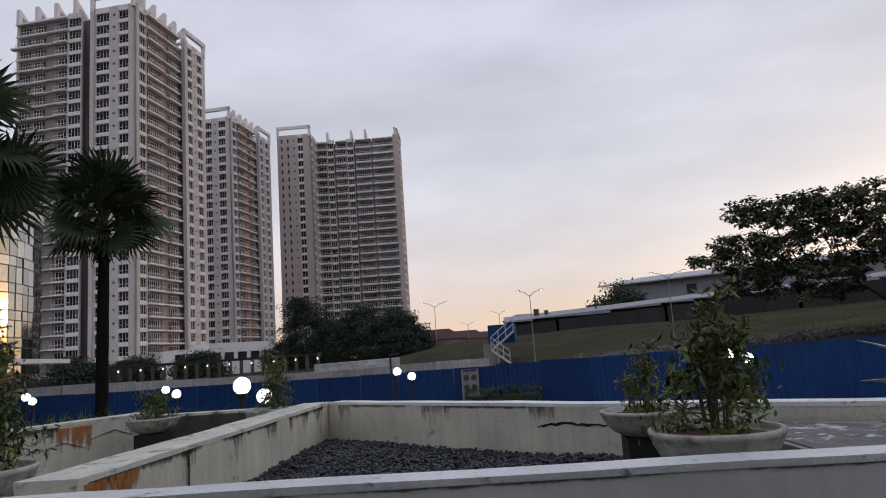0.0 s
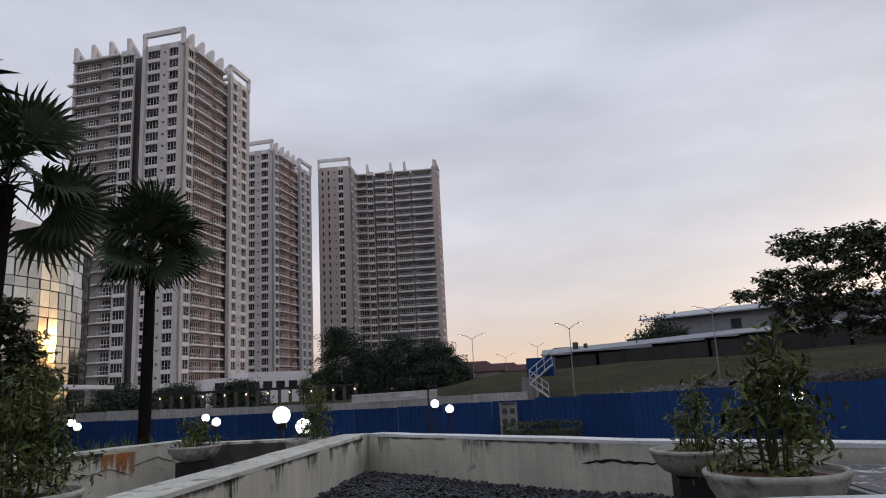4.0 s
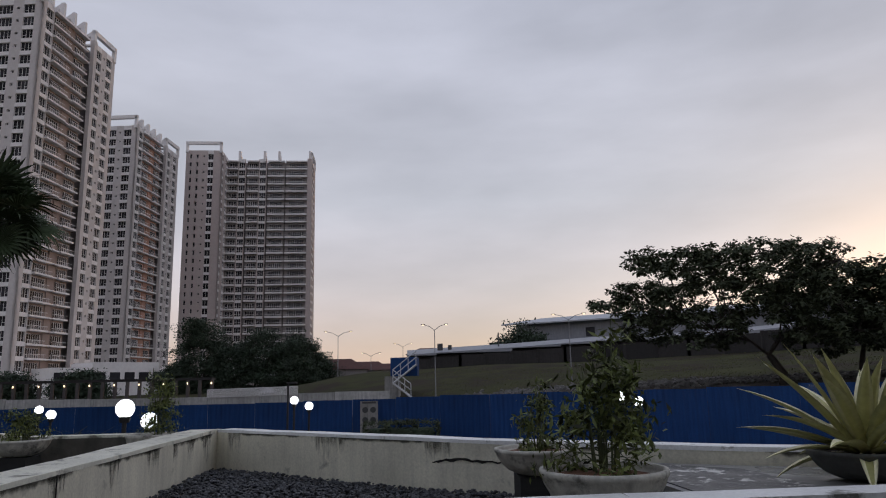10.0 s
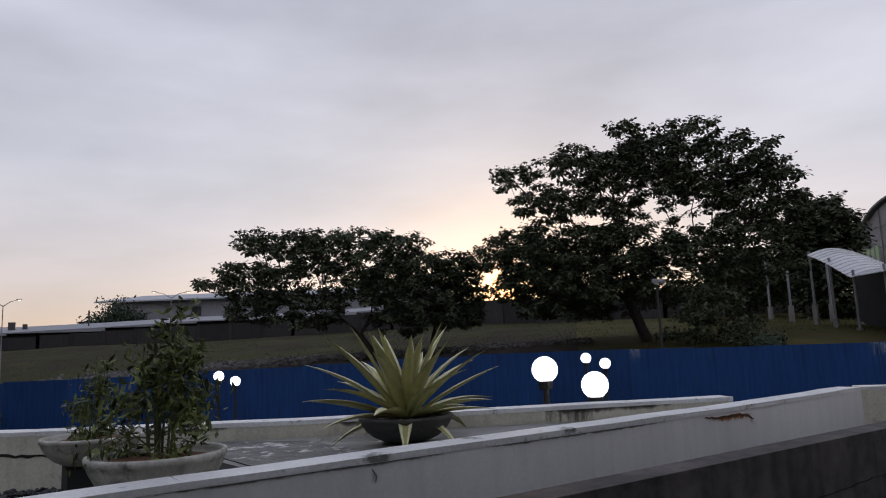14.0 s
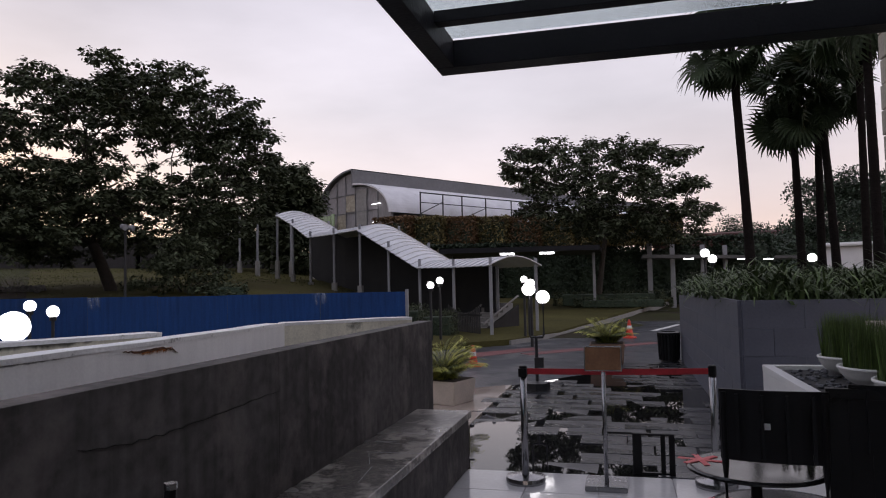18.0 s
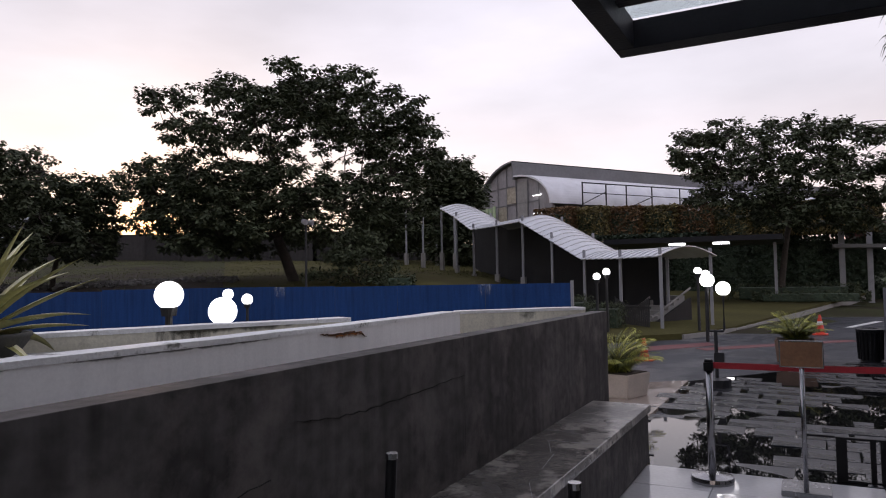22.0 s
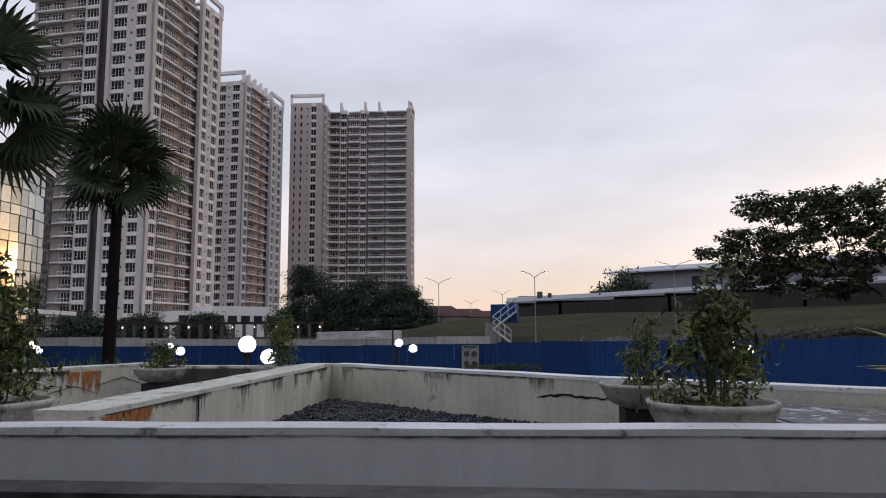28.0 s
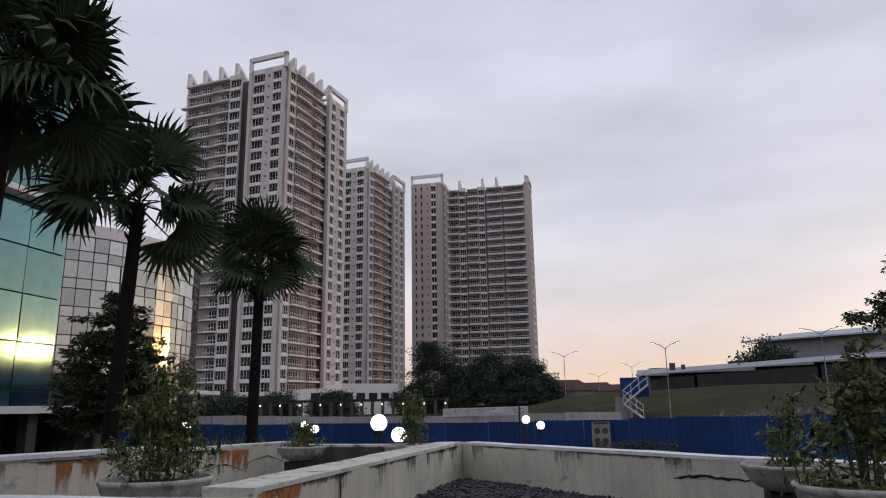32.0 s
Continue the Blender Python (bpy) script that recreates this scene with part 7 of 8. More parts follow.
# dark tree in flat tiers before the glass office
b = polar(-44.3, 22.5)
lobed_tree("tiered_tree", (b.x, b.y, -1.0), -44.3, [(1.0, 6.35, 0.22, 0.12), (0.95, 6.0, 0.5, 0.07), (1.5, 5.95, 0.35, 0.06), (0.6, 5.55, 0.6, 0.07), (1.35, 5.6, 0.55, 0.07), (0.45, 5.1, 0.6, 0.07), (1.3, 5.15, 0.7, 0.07), (2.0, 4.95, 0.3, 0.05), (0.3, 4.65, 0.6, 0.07), (1.2, 4.7, 0.7, 0.07), (2.1, 4.5, 0.6, 0.06), (0.2, 4.2, 0.7, 0.07), (1.2, 4.2, 0.8, 0.07), (2.3, 4.05, 0.6, 0.06), (0.3, 3.75, 0.8, 0.08), (1.5, 3.75, 0.9, 0.08), (2.4, 3.6, 0.5, 0.06), (0.5, 3.3, 0.9, 0.1), (1.7, 3.3, 0.9, 0.1), (1.0, 2.85, 1.3, 0.14)],
           1.6, (0.5, 2.6), "dark tiered tree before the glass building", 0.12, 150, 60, 5, 0.13, sag=0.1, flat=0.3)


# ---- fan palms ----
def fan_leaf_meshes(count=5):
    out = []
    for v in range(count):
        r = random.Random(90 + v)
        bm = bmesh.new()
        tube(bm, [(0, 0, 0), (0.42, 0, 0.10), (0.8, 0, 0.06)], [0.022, 0.016, 0.012], 5)
        k = 24
        o = Vector((0.8, 0, 0.06))
        fold = r.uniform(0.25, 0.6)
        for i in range(k):
            q = i / (k - 1) - 0.5
            a = radians(215 * q)
            ln = 0.86 * (1.0 - 0.5 * q * q) * r.uniform(0.9, 1.06)
            d = Vector((math.cos(a), math.sin(a), fold * abs(q) * 2 - 0.04))
            sd = Vector((-math.sin(a), math.cos(a), 0)) * 0.046
            p1 = o + d * ln * 0.55
            dz = r.uniform(-0.5, -0.15)
            p2 = o + d * ln * 0.8 + Vector((0, 0, dz * 0.35))
            p3 = o + d * ln * 1.02 + Vector((r.uniform(-0.03, 0.03), r.uniform(-0.03, 0.03), dz))
            va = [bm.verts.new(p) for p in (o, p1 + sd, p1 + Vector((0, 0, -0.025)), p1 - sd, p2 + sd * 0.55, p2 - sd * 0.55, p3)]
            for f in ((0, 2, 1), (0, 3, 2), (1, 2, 4), (2, 5, 4), (2, 3, 5), (4, 5, 6)):
                bm.faces.new([va[j] for j in f])
        out.append(mesh_of("fan_leaf", bm, M["palm_leaf"]))
    return out


FANS = fan_leaf_meshes()


def fan_palm(base, height, crown, label, seed, leaves=34, lean=(0, 0), trunk=0.14, group="fan palms", drop=112, top=80, ragged=0.0, boots=0):
    r = random.Random(seed)
    t = thing("fan_palm", base, label, "palm tree", group)
    bm = bmesh.new()
    k = 14
    pts = [(lean[0] * (i / k) ** 1.4, lean[1] * (i / k) ** 1.4, height * i / k - 0.2) for i in range(k + 1)]
    tube(bm, pts, [trunk * (1.25 - 0.35 * i / k) * (1 + 0.05 * (i % 2)) for i in range(k + 1)], 12)
    part("trunk", bm, M["palm_bark"], t, smooth=True)
    for i in range(leaves):
        az = i * 137.5 + r.uniform(-12, 12) * (1 + 2.5 * ragged)
        f = i / (leaves - 1)
        tilt = top - drop * f ** 0.9 + r.uniform(-8, 8) * (1 + 1.6 * ragged)
        s = crown / 1.6 * r.uniform(0.85 - 0.2 * ragged, 1.1 + 0.12 * ragged) * (0.62 if ragged and i % 3 == 1 else 1.0)
        ob = part("fan_leaf", FANS[i % len(FANS)], None, t)
        ob.matrix_basis = pose(pts[-1][0], pts[-1][1], height - 0.25 * f, 0, 0, az) @ pose(0, 0, 0, r.uniform(-55, 55) * (1 + 0.5 * ragged), -tilt, 0) @ Matrix.Diagonal((s, s, s, 1))
    for i in range(boots):
        # stubs of old leaf stalks under the crown
        bm = bmesh.new()
        z = height - 0.15 - 0.75 * i / boots
        rod(bm, (trunk * 0.7, 0, 0), (trunk * 1.15 + 0.05, 0, 0.11), 0.022, 0.010, 5)
        ob = part("leaf_base", bm, M["palm_bark"], t)
        ob.matrix_basis = pose(lean[0] * (z / height) ** 1.4, lean[1] * (z / height) ** 1.4, z, r.uniform(-12, 12), 0, i * 137.5)
    return t


fan_palm((-7.55, 13.2, -1.0), 5.9, 1.34, "dark fan palm with a full round crown behind the parapet", 1, 42, (0.05, 0), 0.105, drop=112, top=86, ragged=0.4, boots=22)
fan_palm((-7.8, 9.35, -1.0), 6.35, 1.42, "fan palm with ragged drooping fronds", 2, 28, (0.3, -0.05), 0.108, drop=108, top=84, ragged=1.0, boots=30)
fan_palm((-6.9, 6.05, -1.0), 7.0, 1.55, "tall fan palm with dense hanging fronds", 3, 58, (0.1, 0.0), 0.125, drop=120, ragged=0.5, boots=26)
for k, (x, y, h, lx, ly) in enumerate(((12.81, -1.83, 5.75, 0.0, 0.17), (14.62, -2.99, 5.15, 0.0, 0.06), (14.93, -3.39, 5.3, 0.0, -0.05), (14.29, -3.48, 5.2, 0.0, 0.16), (12.73, -3.47, 5.9, 0.0, -0.03), (10.31, -2.86, 5.6, 0.0, 0.03))):
    fan_palm((x, y, 1.3), h - 1.3, 0.95, "slender fan palm rising from the grey planter", 20 + k, 34, (lx, ly), 0.064 if k < 4 else 0.052, "palms in the planter", 150, 74, 0.8)


# ---- strappy plants behind the flaking parapet ----
bm = bmesh.new()
prism(bm, [(-6.25, 3.5), (-6.9, 3.5), (-5.3, 8.9), (-4.42, 8.65), (-4.95, 7.15)], -1.2, 1.18)
solo("back_bed", bm, M["soil"], "raised soil bed behind the flaking parapet", "soil", kind="structure")


def strap_meshes():
    out = []
    for v in range(3):
        r = random.Random(300 + v)
        bm = bmesh.new()
        for i in range(26):
            a, ln, w = r.uniform(0, 2 * math.pi), r.uniform(0.3, 0.52), r.uniform(0.010, 0.018)
            lean = r.uniform(0.1, 0.75)
            d, sd = Vector((math.cos(a), math.sin(a), 0)), Vector((-math.sin(a), math.cos(a), 0))
            rows = []
            for q in range(4):
                f = q / 3
                c = d * (ln * lean * f ** 1.5) + Vector((0, 0, ln * (f - 0.35 * lean * f * f)))
                ww = w * (1 - 0.85 * f * f)
                rows.append((bm.verts.new(c - sd * ww), bm.verts.new(c + sd * ww)))
            for p0, p1 in zip(rows, rows[1:]):
                bm.faces.new((p0[0], p0[1], p1[1], p1[0]))
        out.append(mesh_of("foliage", bm, M["grass_blade"]))
    return out


STRAPS = strap_meshes()
pr = random.Random(17)
for i in range(24):
    f = i / 23
    y = 4.3 + 4.2 * f
    x = float(np.interp(y, (3.5, 7.1, 8.6), (-5.9, -4.65, -4.1))) - 0.46 + pr.uniform(-0.14, 0.06)
    t = thing("strappy_plant", (x, y + pr.uniform(-0.06, 0.06), 1.18), "low strappy green plant in the bed behind the parapet", "plant", "strappy plants")
    ob = part("foliage", STRAPS[i % 3], None, t)
    k = pr.uniform(0.5, 0.78)
    ob.matrix_basis = pose(0, 0, 0, 0, 0, pr.uniform(0, 360)) @ Matrix.Diagonal((k, k, k, 1))


# ---- pots on the planting bed ----
def bowl(name, at, r, h, m, label, soil="soil", block=0.0, group="planter bowls"):
    t = thing(name, at, label, "planter bowl", group)
    bm = bmesh.new()
    lathe(bm, [(0, 0.0), (r * 0.36, 0.0), (r * 0.52, h * 0.06), (r * 0.70, h * 0.2), (r * 0.84, h * 0.42), (r * 0.94, h * 0.68), (r * 0.975, h * 0.84), (r * 1.0, h * 0.87), (r * 1.005, h * 0.95), (r * 0.995, h), (r * 0.935, h), (r * 0.915, h * 0.9), (r * 0.89, h * 0.82), (r * 0.7, h * 0.8), (0, h * 0.8)], 48)
    part("bowl", bm, M[m], t, smooth=True)
    bm = bmesh.new()
    lathe(bm, [(0, h * 0.80), (r * 0.89, h * 0.805), (r * 0.6, h * 0.88), (0.0, h * 0.91)], 24)
    part("soil", bm, M[soil], t)
    if block:
        part("block", bm_box(-r * 0.5, r * 0.5, -r * 0.5, r * 0.5, -block, -0.003), M["block"], t)
    return t


def bamboo(at, height, width, stems, leaves, label, seed, leaf=0.10):
    """Thin stems with arching side twigs, each ending in a spray of hanging lance leaves."""
    r = random.Random(seed)
    rs = np.random.RandomState(seed)
    t = thing("bamboo_shrub", at, label, "shrub", "shrubs in bowls")
    cs = []
    sprays = max(4, leaves // (stems * 9))
    for i in range(stems):
        bm = bmesh.new()
        a = i * 2.4 + r.uniform(-0.4, 0.4)
        b = r.uniform(0.02, 0.2) * width
        hh = height * r.uniform(0.5, 1.0) * (1.0 if i % 3 else 1.05)
        p0 = Vector((b * math.cos(a), b * math.sin(a), -0.03))
        p1 = p0 + Vector((0.05 * width * math.cos(a), 0.05 * width * math.sin(a), hh * 0.5))
        p2 = p0 + Vector((0.1 * width * math.cos(a), 0.1 * width * math.sin(a), hh * 0.93))
        tube(bm, [p0, p1, p2], [0.007, 0.005, 0.002], 5)
        for q in range(sprays):
            f = 0.12 + 0.88 * (q + r.random()) / sprays
            s = p0 + (p1 - p0) * f * 2 if f < 0.5 else p1 + (p2 - p1) * (f - 0.5) * 2
            aa = a + r.uniform(-2.2, 2.2)
            ln = width * r.uniform(0.14, 0.5) * (1.6 - 1.5 * f)
            e = s + Vector((ln * math.cos(aa), ln * math.sin(aa), ln * r.uniform(-0.25, 0.6)))
            tube(bm, [s, (s + e) / 2 + Vector((0, 0, 0.12 * ln)), e], [0.004, 0.003, 0.0015], 4)
            k = 9 + int(r.random() * 4)
            k = int(k * 2.6)
            cs.append(rs.normal(0, 1, (k, 3)) * np.array([0.05, 0.05, 0.04]) * (width / 0.7) ** 0.5 + np.array(e) - np.array((0, 0, 0.02)))
        part("stem", bm, M["stem"], t)
    part("foliage", leaf_mesh("foliage", np.concatenate(cs), leaf * 0.47, M["bamboo"], 0.5, 0.3), None, t)
    return t


bowl("planter_bowl", (1.24, 3.93, 1.20), 0.318, 0.22, "bowl", "weathered white concrete bowl with black mildew", "red_soil", 0.24)
bamboo((1.24, 3.93, 1.38), 0.90, 0.46, 9, 680, "leafy green bamboo-like shrub in a concrete bowl", 3, 0.13)
bowl("planter_bowl", (1.10, 4.98, 1.262), 0.28, 0.165, "bowl", "smaller weathered white bowl on a black block", "red_soil", 0.30)
bamboo((1.10, 4.98, 1.38), 0.60, 0.24, 6, 300, "small thin shrub in a concrete bowl", 4, 0.10)
bowl("planter_bowl", (-3.25, 4.65, 1.07), 0.40, 0.26, "bowl", "wide weathered grey-white bowl", "soil", 0.28)
bamboo((-3.25, 4.65, 1.29), 1.06, 0.58, 15, 1150, "dense leafy shrub in a wide bowl", 5, 0.14)
bowl("planter_bowl", (-3.72, 7.9, 1.20), 0.29, 0.17, "bowl", "grey bowl on a dark pedestal in the trough", "soil", 0.3)
bamboo((-3.72, 7.9, 1.34), 0.40, 0.36, 9, 520, "small dark shrub in a grey bowl", 6, 0.09)
bowl("planter_bowl", (-2.46, 8.1, 1.14), 0.27, 0.24, "bowl", "grey bowl half hidden behind the white wall", "soil", 0.3)
bamboo((-2.38, 8.1, 1.36), 0.8, 0.32, 9, 700, "small upright shrub behind the white wall", 7, 0.09)
bowl("planter_bowl", (2.80, 4.22, 1.282), 0.30, 0.16, "bowl_grey", "smooth grey bowl holding a variegated agave", "soil")


def agave(at, seed):
    r = random.Random(seed)
    t = thing("agave_plant", at, "large variegated agave with yellow-edged sword leaves", "agave")
    k = 46
    for i in range(k):
        f = i / (k - 1)
        az = i * 137.5 + r.uniform(-8, 8)
        elev = 84 - 80 * f ** 0.95 + r.uniform(-4, 4)
        ln = (0.60 + 0.14 * math.sin(f * math.pi) - 0.10 * f) * r.uniform(0.88, 1.08) * (1.0 if f > 0.06 else 0.9)
        w = 0.045 * r.uniform(0.8, 1.2)
        bm = bmesh.new()
        rows = []
        seg = 8
        ang = radians(elev)
        p = Vector((0.03, 0, 0))
        droop = radians(r.uniform(1.5, 4.5) * (1 + 2.2 * max(0, f - 0.65)))
        for s in range(seg + 1):
            q = s / seg
            ww = w * (0.62 + 1.0 * q) if q < 0.4 else w * 1.02 * (1 - ((q - 0.4) / 0.6) ** 1.6) + 0.0008
            up = Vector((-math.sin(ang), 0, math.cos(ang)))
            rows.append([bm.verts.new(p + Vector((0, y * ww, 0)) + up * z * ww) for y, z in ((-1, 0.35), (-0.45, 0.06), (0, -0.08), (0.45, 0.06), (1, 0.35), (0, -0.26))])
            p = p + Vector((math.cos(ang), 0, math.sin(ang))) * ln / seg
            ang -= droop
        for a, b in zip(rows, rows[1:]):
            for j, mi in ((0, 1), (1, 0), (2, 0), (3, 1)):
                bm.faces.new((a[j], a[j + 1], b[j + 1], b[j])).material_index = mi
            bm.faces.new((a[4], a[5], b[5], b[4])).material_index = 0
            bm.faces.new((a[5], a[0], b[0], b[5])).material_index = 0
        ob = part("sword_leaf", bm, (M["agave"], M["agave_edge"]), t, smooth=True)
        ob.matrix_basis = pose(0, 0, 0.03 - 0.02 * f, 0, 0, az)


agave((2.80, 4.22, 1.40), 9)

# gravel: the nearest stones as parts, the rest joined
grav = thing("gravel_bed", (0, 0, 0), "dark grey gravel filling the planting bed", "gravel", kind="stuff")
STONE = []
for v in range(6):
    bm = bmesh.new()
    bmesh.ops.create_icosphere(bm, subdivisions=1, radius=1.0)
    for q in bm.verts:
        q.co *= 0.8 + 0.4 * noise.noise(q.co * 1.7 + Vector((v * 9.1, 0, 0)))
        q.co.z *= 0.62
    STONE.append(mesh_of("stone", bm, M["gravel"]))


def in_bed(x, y):
    return -1.82 < x < 1.5 and y > 3.45 and y < 8.25 - (x + 1.85) * 0.84


placed = 0
allv, allf = [], []
base = []
for me in STONE:
    base.append((np.array([v.co[:] for v in me.vertices]), [tuple(p.vertices) for p in me.polygons]))
while placed < 15000:
    x, y = rng.uniform(-1.85, 1.5), rng.uniform(3.4, 8.3)
    if not in_bed(x, y):
        continue
    placed += 1
    s = rng.uniform(0.013, 0.028)
    z = 0.98 + rng.uniform(-0.012, 0.028) + 0.03 * noise.noise(Vector((x, y, 0)) * 1.3)
    mx = pose(x, y, z, rng.uniform(-30, 30), rng.uniform(-30, 30), rng.uniform(0, 360)) @ Matrix.Diagonal((s, s * rng.uniform(0.7, 1.2), s, 1))
    if placed <= 300:
        ob = part("stone", STONE[placed % 6], None, grav)
        ob.matrix_basis = mx
    else:
        vs, fs = base[placed % 6]
        k = len(allv)
        m3 = np.array(mx)
        allv += (vs @ m3[:3, :3].T + m3[:3, 3]).tolist()
        allf += [tuple(i + k for i in f) for f in fs]
me = bpy.data.meshes.new("loose_gravel")
me.from_pydata(allv, [], allf)
me.materials.append(M["gravel"])
part("loose_gravel", me, None, grav)["kind"] = "stuff"

# ---- patio things ----
def stanchion(x, y, square=False):
    t = thing("belt_post", (x, y, 0), "chrome queue post with a red belt" if not square else "chrome sign stand on a square base", "queue post", "queue posts")
    bm = bmesh.new()
    if square:
        box(bm, -0.17, 0.17, -0.17, 0.17, 0, 0.045)
        bmesh.ops.bevel(bm, geom=bm.edges[:], offset=0.006, segments=2, affect="EDGES")
    else:
        lathe(bm, [(0, 0), (0.165, 0), (0.17, 0.02), (0.165, 0.05), (0.06, 0.07), (0, 0.07)], 28)
    part("base", bm, M["chrome"], t)
    bm = bmesh.new()
    rod(bm, (0, 0, 0.04), (0, 0, 0.95), 0.03 if not square else 0.018, None, 16)
    part("pole", bm, M["chrome"], t, smooth=True)
    if not square:
        bm = bmesh.new()
        lathe(bm, [(0, 0.9), (0.032, 0.9), (0.034, 0.915), (0.034, 0.985), (0.028, 0.995), (0, 0.995)], 16)
        part("head", bm, M["black_metal"], t)
    return t


s1, s3 = (6.83, 1.06), (6.96, -0.5)
a = stanchion(*s1)
bm = bmesh.new()
box(bm, -0.045, 0.045, -0.036, 0.036, 0.9, 0.97)
part("belt_cassette", bm, M["black_metal"], a)
stanchion(*s3)
p, q = Vector((*s1, 0)), Vector((*s3, 0))
belt = bmesh.new()
v = []
for i in range(11):
    c = p + (q - p) * i / 10
    z = 0.945 - 0.006 * math.sin(math.pi * i / 10)
    v.append([belt.verts.new((c.x + dx, c.y, z + dz)) for dx, dz in ((-0.003, -0.025), (0.003, -0.025), (0.003, 0.025), (-0.003, 0.025))])
for r0, r1 in zip(v, v[1:]):
    for j in range(4):
        belt.faces.new((r0[j], r1[j], r1[(j + 1) % 4], r0[(j + 1) % 4]))
part("belt", belt, M["belt"], a, "taut red fabric belt").matrix_basis = pose(-s1[0], -s1[1], 0)
sg = stanchion(6.8, 0.38, True)
bm = bm_box(-0.012, 0.012, -0.155, 0.155, 0.955, 1.165, bevel=0.004)
fr = part("sign_frame", bm, M["chrome"], sg, "chrome sign frame")
part("sign_panel", bm_box(-0.018, -0.0125, -0.145, 0.145, 0.965, 1.155), M["sign_brown"], fr, "brown sign face")


def cone(x, y, h):
    t = thing("traffic_cone", (x, y, -0.02), "orange traffic cone with a white band", "traffic cone", "traffic cones")
    bm = bmesh.new()
    lathe(bm, [(0, 0.03), (0.16 * h / 0.7, 0.03), (0.03, h), (0, h)], 20)
    part("cone", bm, M["orange"], t)
    bm = bmesh.new()
    r0, r1 = 0.16 * h / 0.7 * (1 - 0.5) + 0.03 * 0.5, 0.16 * h / 0.7 * 0.3 + 0.03 * 0.7
    lathe(bm, [(r0 + 0.004, h * 0.5), (r1 + 0.004, h * 0.68), (r1 - 0.01, h * 0.68), (r0 - 0.01, h * 0.5), (r0 + 0.004, h * 0.5)], 20)
    part("band", bm, M["paper"], t)
    part("foot", bm_box(-0.2, 0.2, -0.2, 0.2, 0, 0.035, bevel=0.008), M["orange"], t)


cone(22.9, 0.03, 0.56)
cone(15.3, 3.32, 0.44)


def leafy_box(x, y, w, d, h, m, label, seed, top=0.45, rz=0):
    t = thing("box_planter", (x, y, 0.0), label, "planter", rz=rz)
    bm = bmesh.new()
    vs = []
    for z, k in ((0, 0.9), (h, 1.0)):
        vs.append([bm.verts.new((sx * w / 2 * k, sy * d / 2 * k, z)) for sx, sy in ((-1, -1), (1, -1), (1, 1), (-1, 1))])
    bm.faces.new(vs[1])
    bm.faces.new(vs[0][::-1])
    for i in range(4):
        bm.faces.new((vs[0][i], vs[0][(i + 1) % 4], vs[1][(i + 1) % 4], vs[1][i]))
    bmesh.ops.bevel(bm, geom=bm.edges[:], offset=0.012, segments=2, affect="EDGES")
    part("box", bm, M[m], t)
    part("soil", bm_box(-w * 0.45, w * 0.45, -d * 0.45, d * 0.45, h - 0.02, h + 0.012), M["soil"], t)
    pl = thing("feather_palm", (x, y, h), "yellow-green feathery palm shrub in a box planter", "shrub", "palm shrubs")
    r = random.Random(seed)
    for i in range(64):
        bm = bmesh.new()
        ln = top * r.uniform(0.7, 1.25)
        el = radians(r.uniform(50, 92))
        pts = []
        for s in range(7):
            q = s / 6
            pts.append(Vector((ln * q * math.cos(el - q * 0.5), 0, ln * q * math.sin(el - q * 0.6))))
        tube(bm, pts, [0.006 - 0.0007 * s for s in range(7)], 4)
        for s in range(1, 26):
            q = s / 26
            k = min(int(q * 6), 5)
            c = pts[k] + (pts[k + 1] - pts[k]) * (q * 6 - k)
            L2 = 0.17 * (1 - 0.5 * q) * top / 0.45
            for sd in (-1, 1):
                e = c + Vector((L2 * 0.55, sd * L2 * 0.8, -L2 * 0.25))
                mid = (c + e) / 2 + Vector((0, 0, 0.012))
                vv = [bm.verts.new(z) for z in (c, mid + Vector((0.009, 0, 0)), e, mid - Vector((0.009, 0, 0)))]
                bm.faces.new(vv)
        ob = part("frond", bm, M["leaf_yellow"] if i % 3 else M["bamboo"], pl)
        ob.matrix_basis = pose(0, 0, -0.02, 0, 0, i * 137.5)


leafy_box(10.75, 2.80, 0.78, 0.58, 0.33, "planter_beige", "cream rectangular planter on the pavement", 3, 0.66, 70)
leafy_box(15.9, 0.55, 0.72, 0.72, 0.42, "terracotta", "square planter behind the sign stand", 4, 0.6)

# slatted litter bin
lb = thing("litter_bin", (16.3, -0.72, -0.02), "black slatted metal litter bin", "litter bin")
for i in range(20):
    a = i * math.tau / 20
    bm = bmesh.new()
    rod(bm, (0.2 * math.cos(a), 0.2 * math.sin(a), 0.06), (0.22 * math.cos(a), 0.22 * math.sin(a), 0.58), 0.016, None, 5)
    part("slat", bm, M["black_metal"], lb)
bm = bmesh.new()
lathe(bm, [(0.15, 0.56), (0.24, 0.58), (0.24, 0.63), (0.15, 0.65), (0.15, 0.56)], 24)
part("rim", bm, M["black_metal"], lb)
bm = bmesh.new()
lathe(bm, [(0, 0.0), (0.17, 0.0), (0.17, 0.56), (0, 0.56)], 20)
part("liner", bm, M["post"], lb)

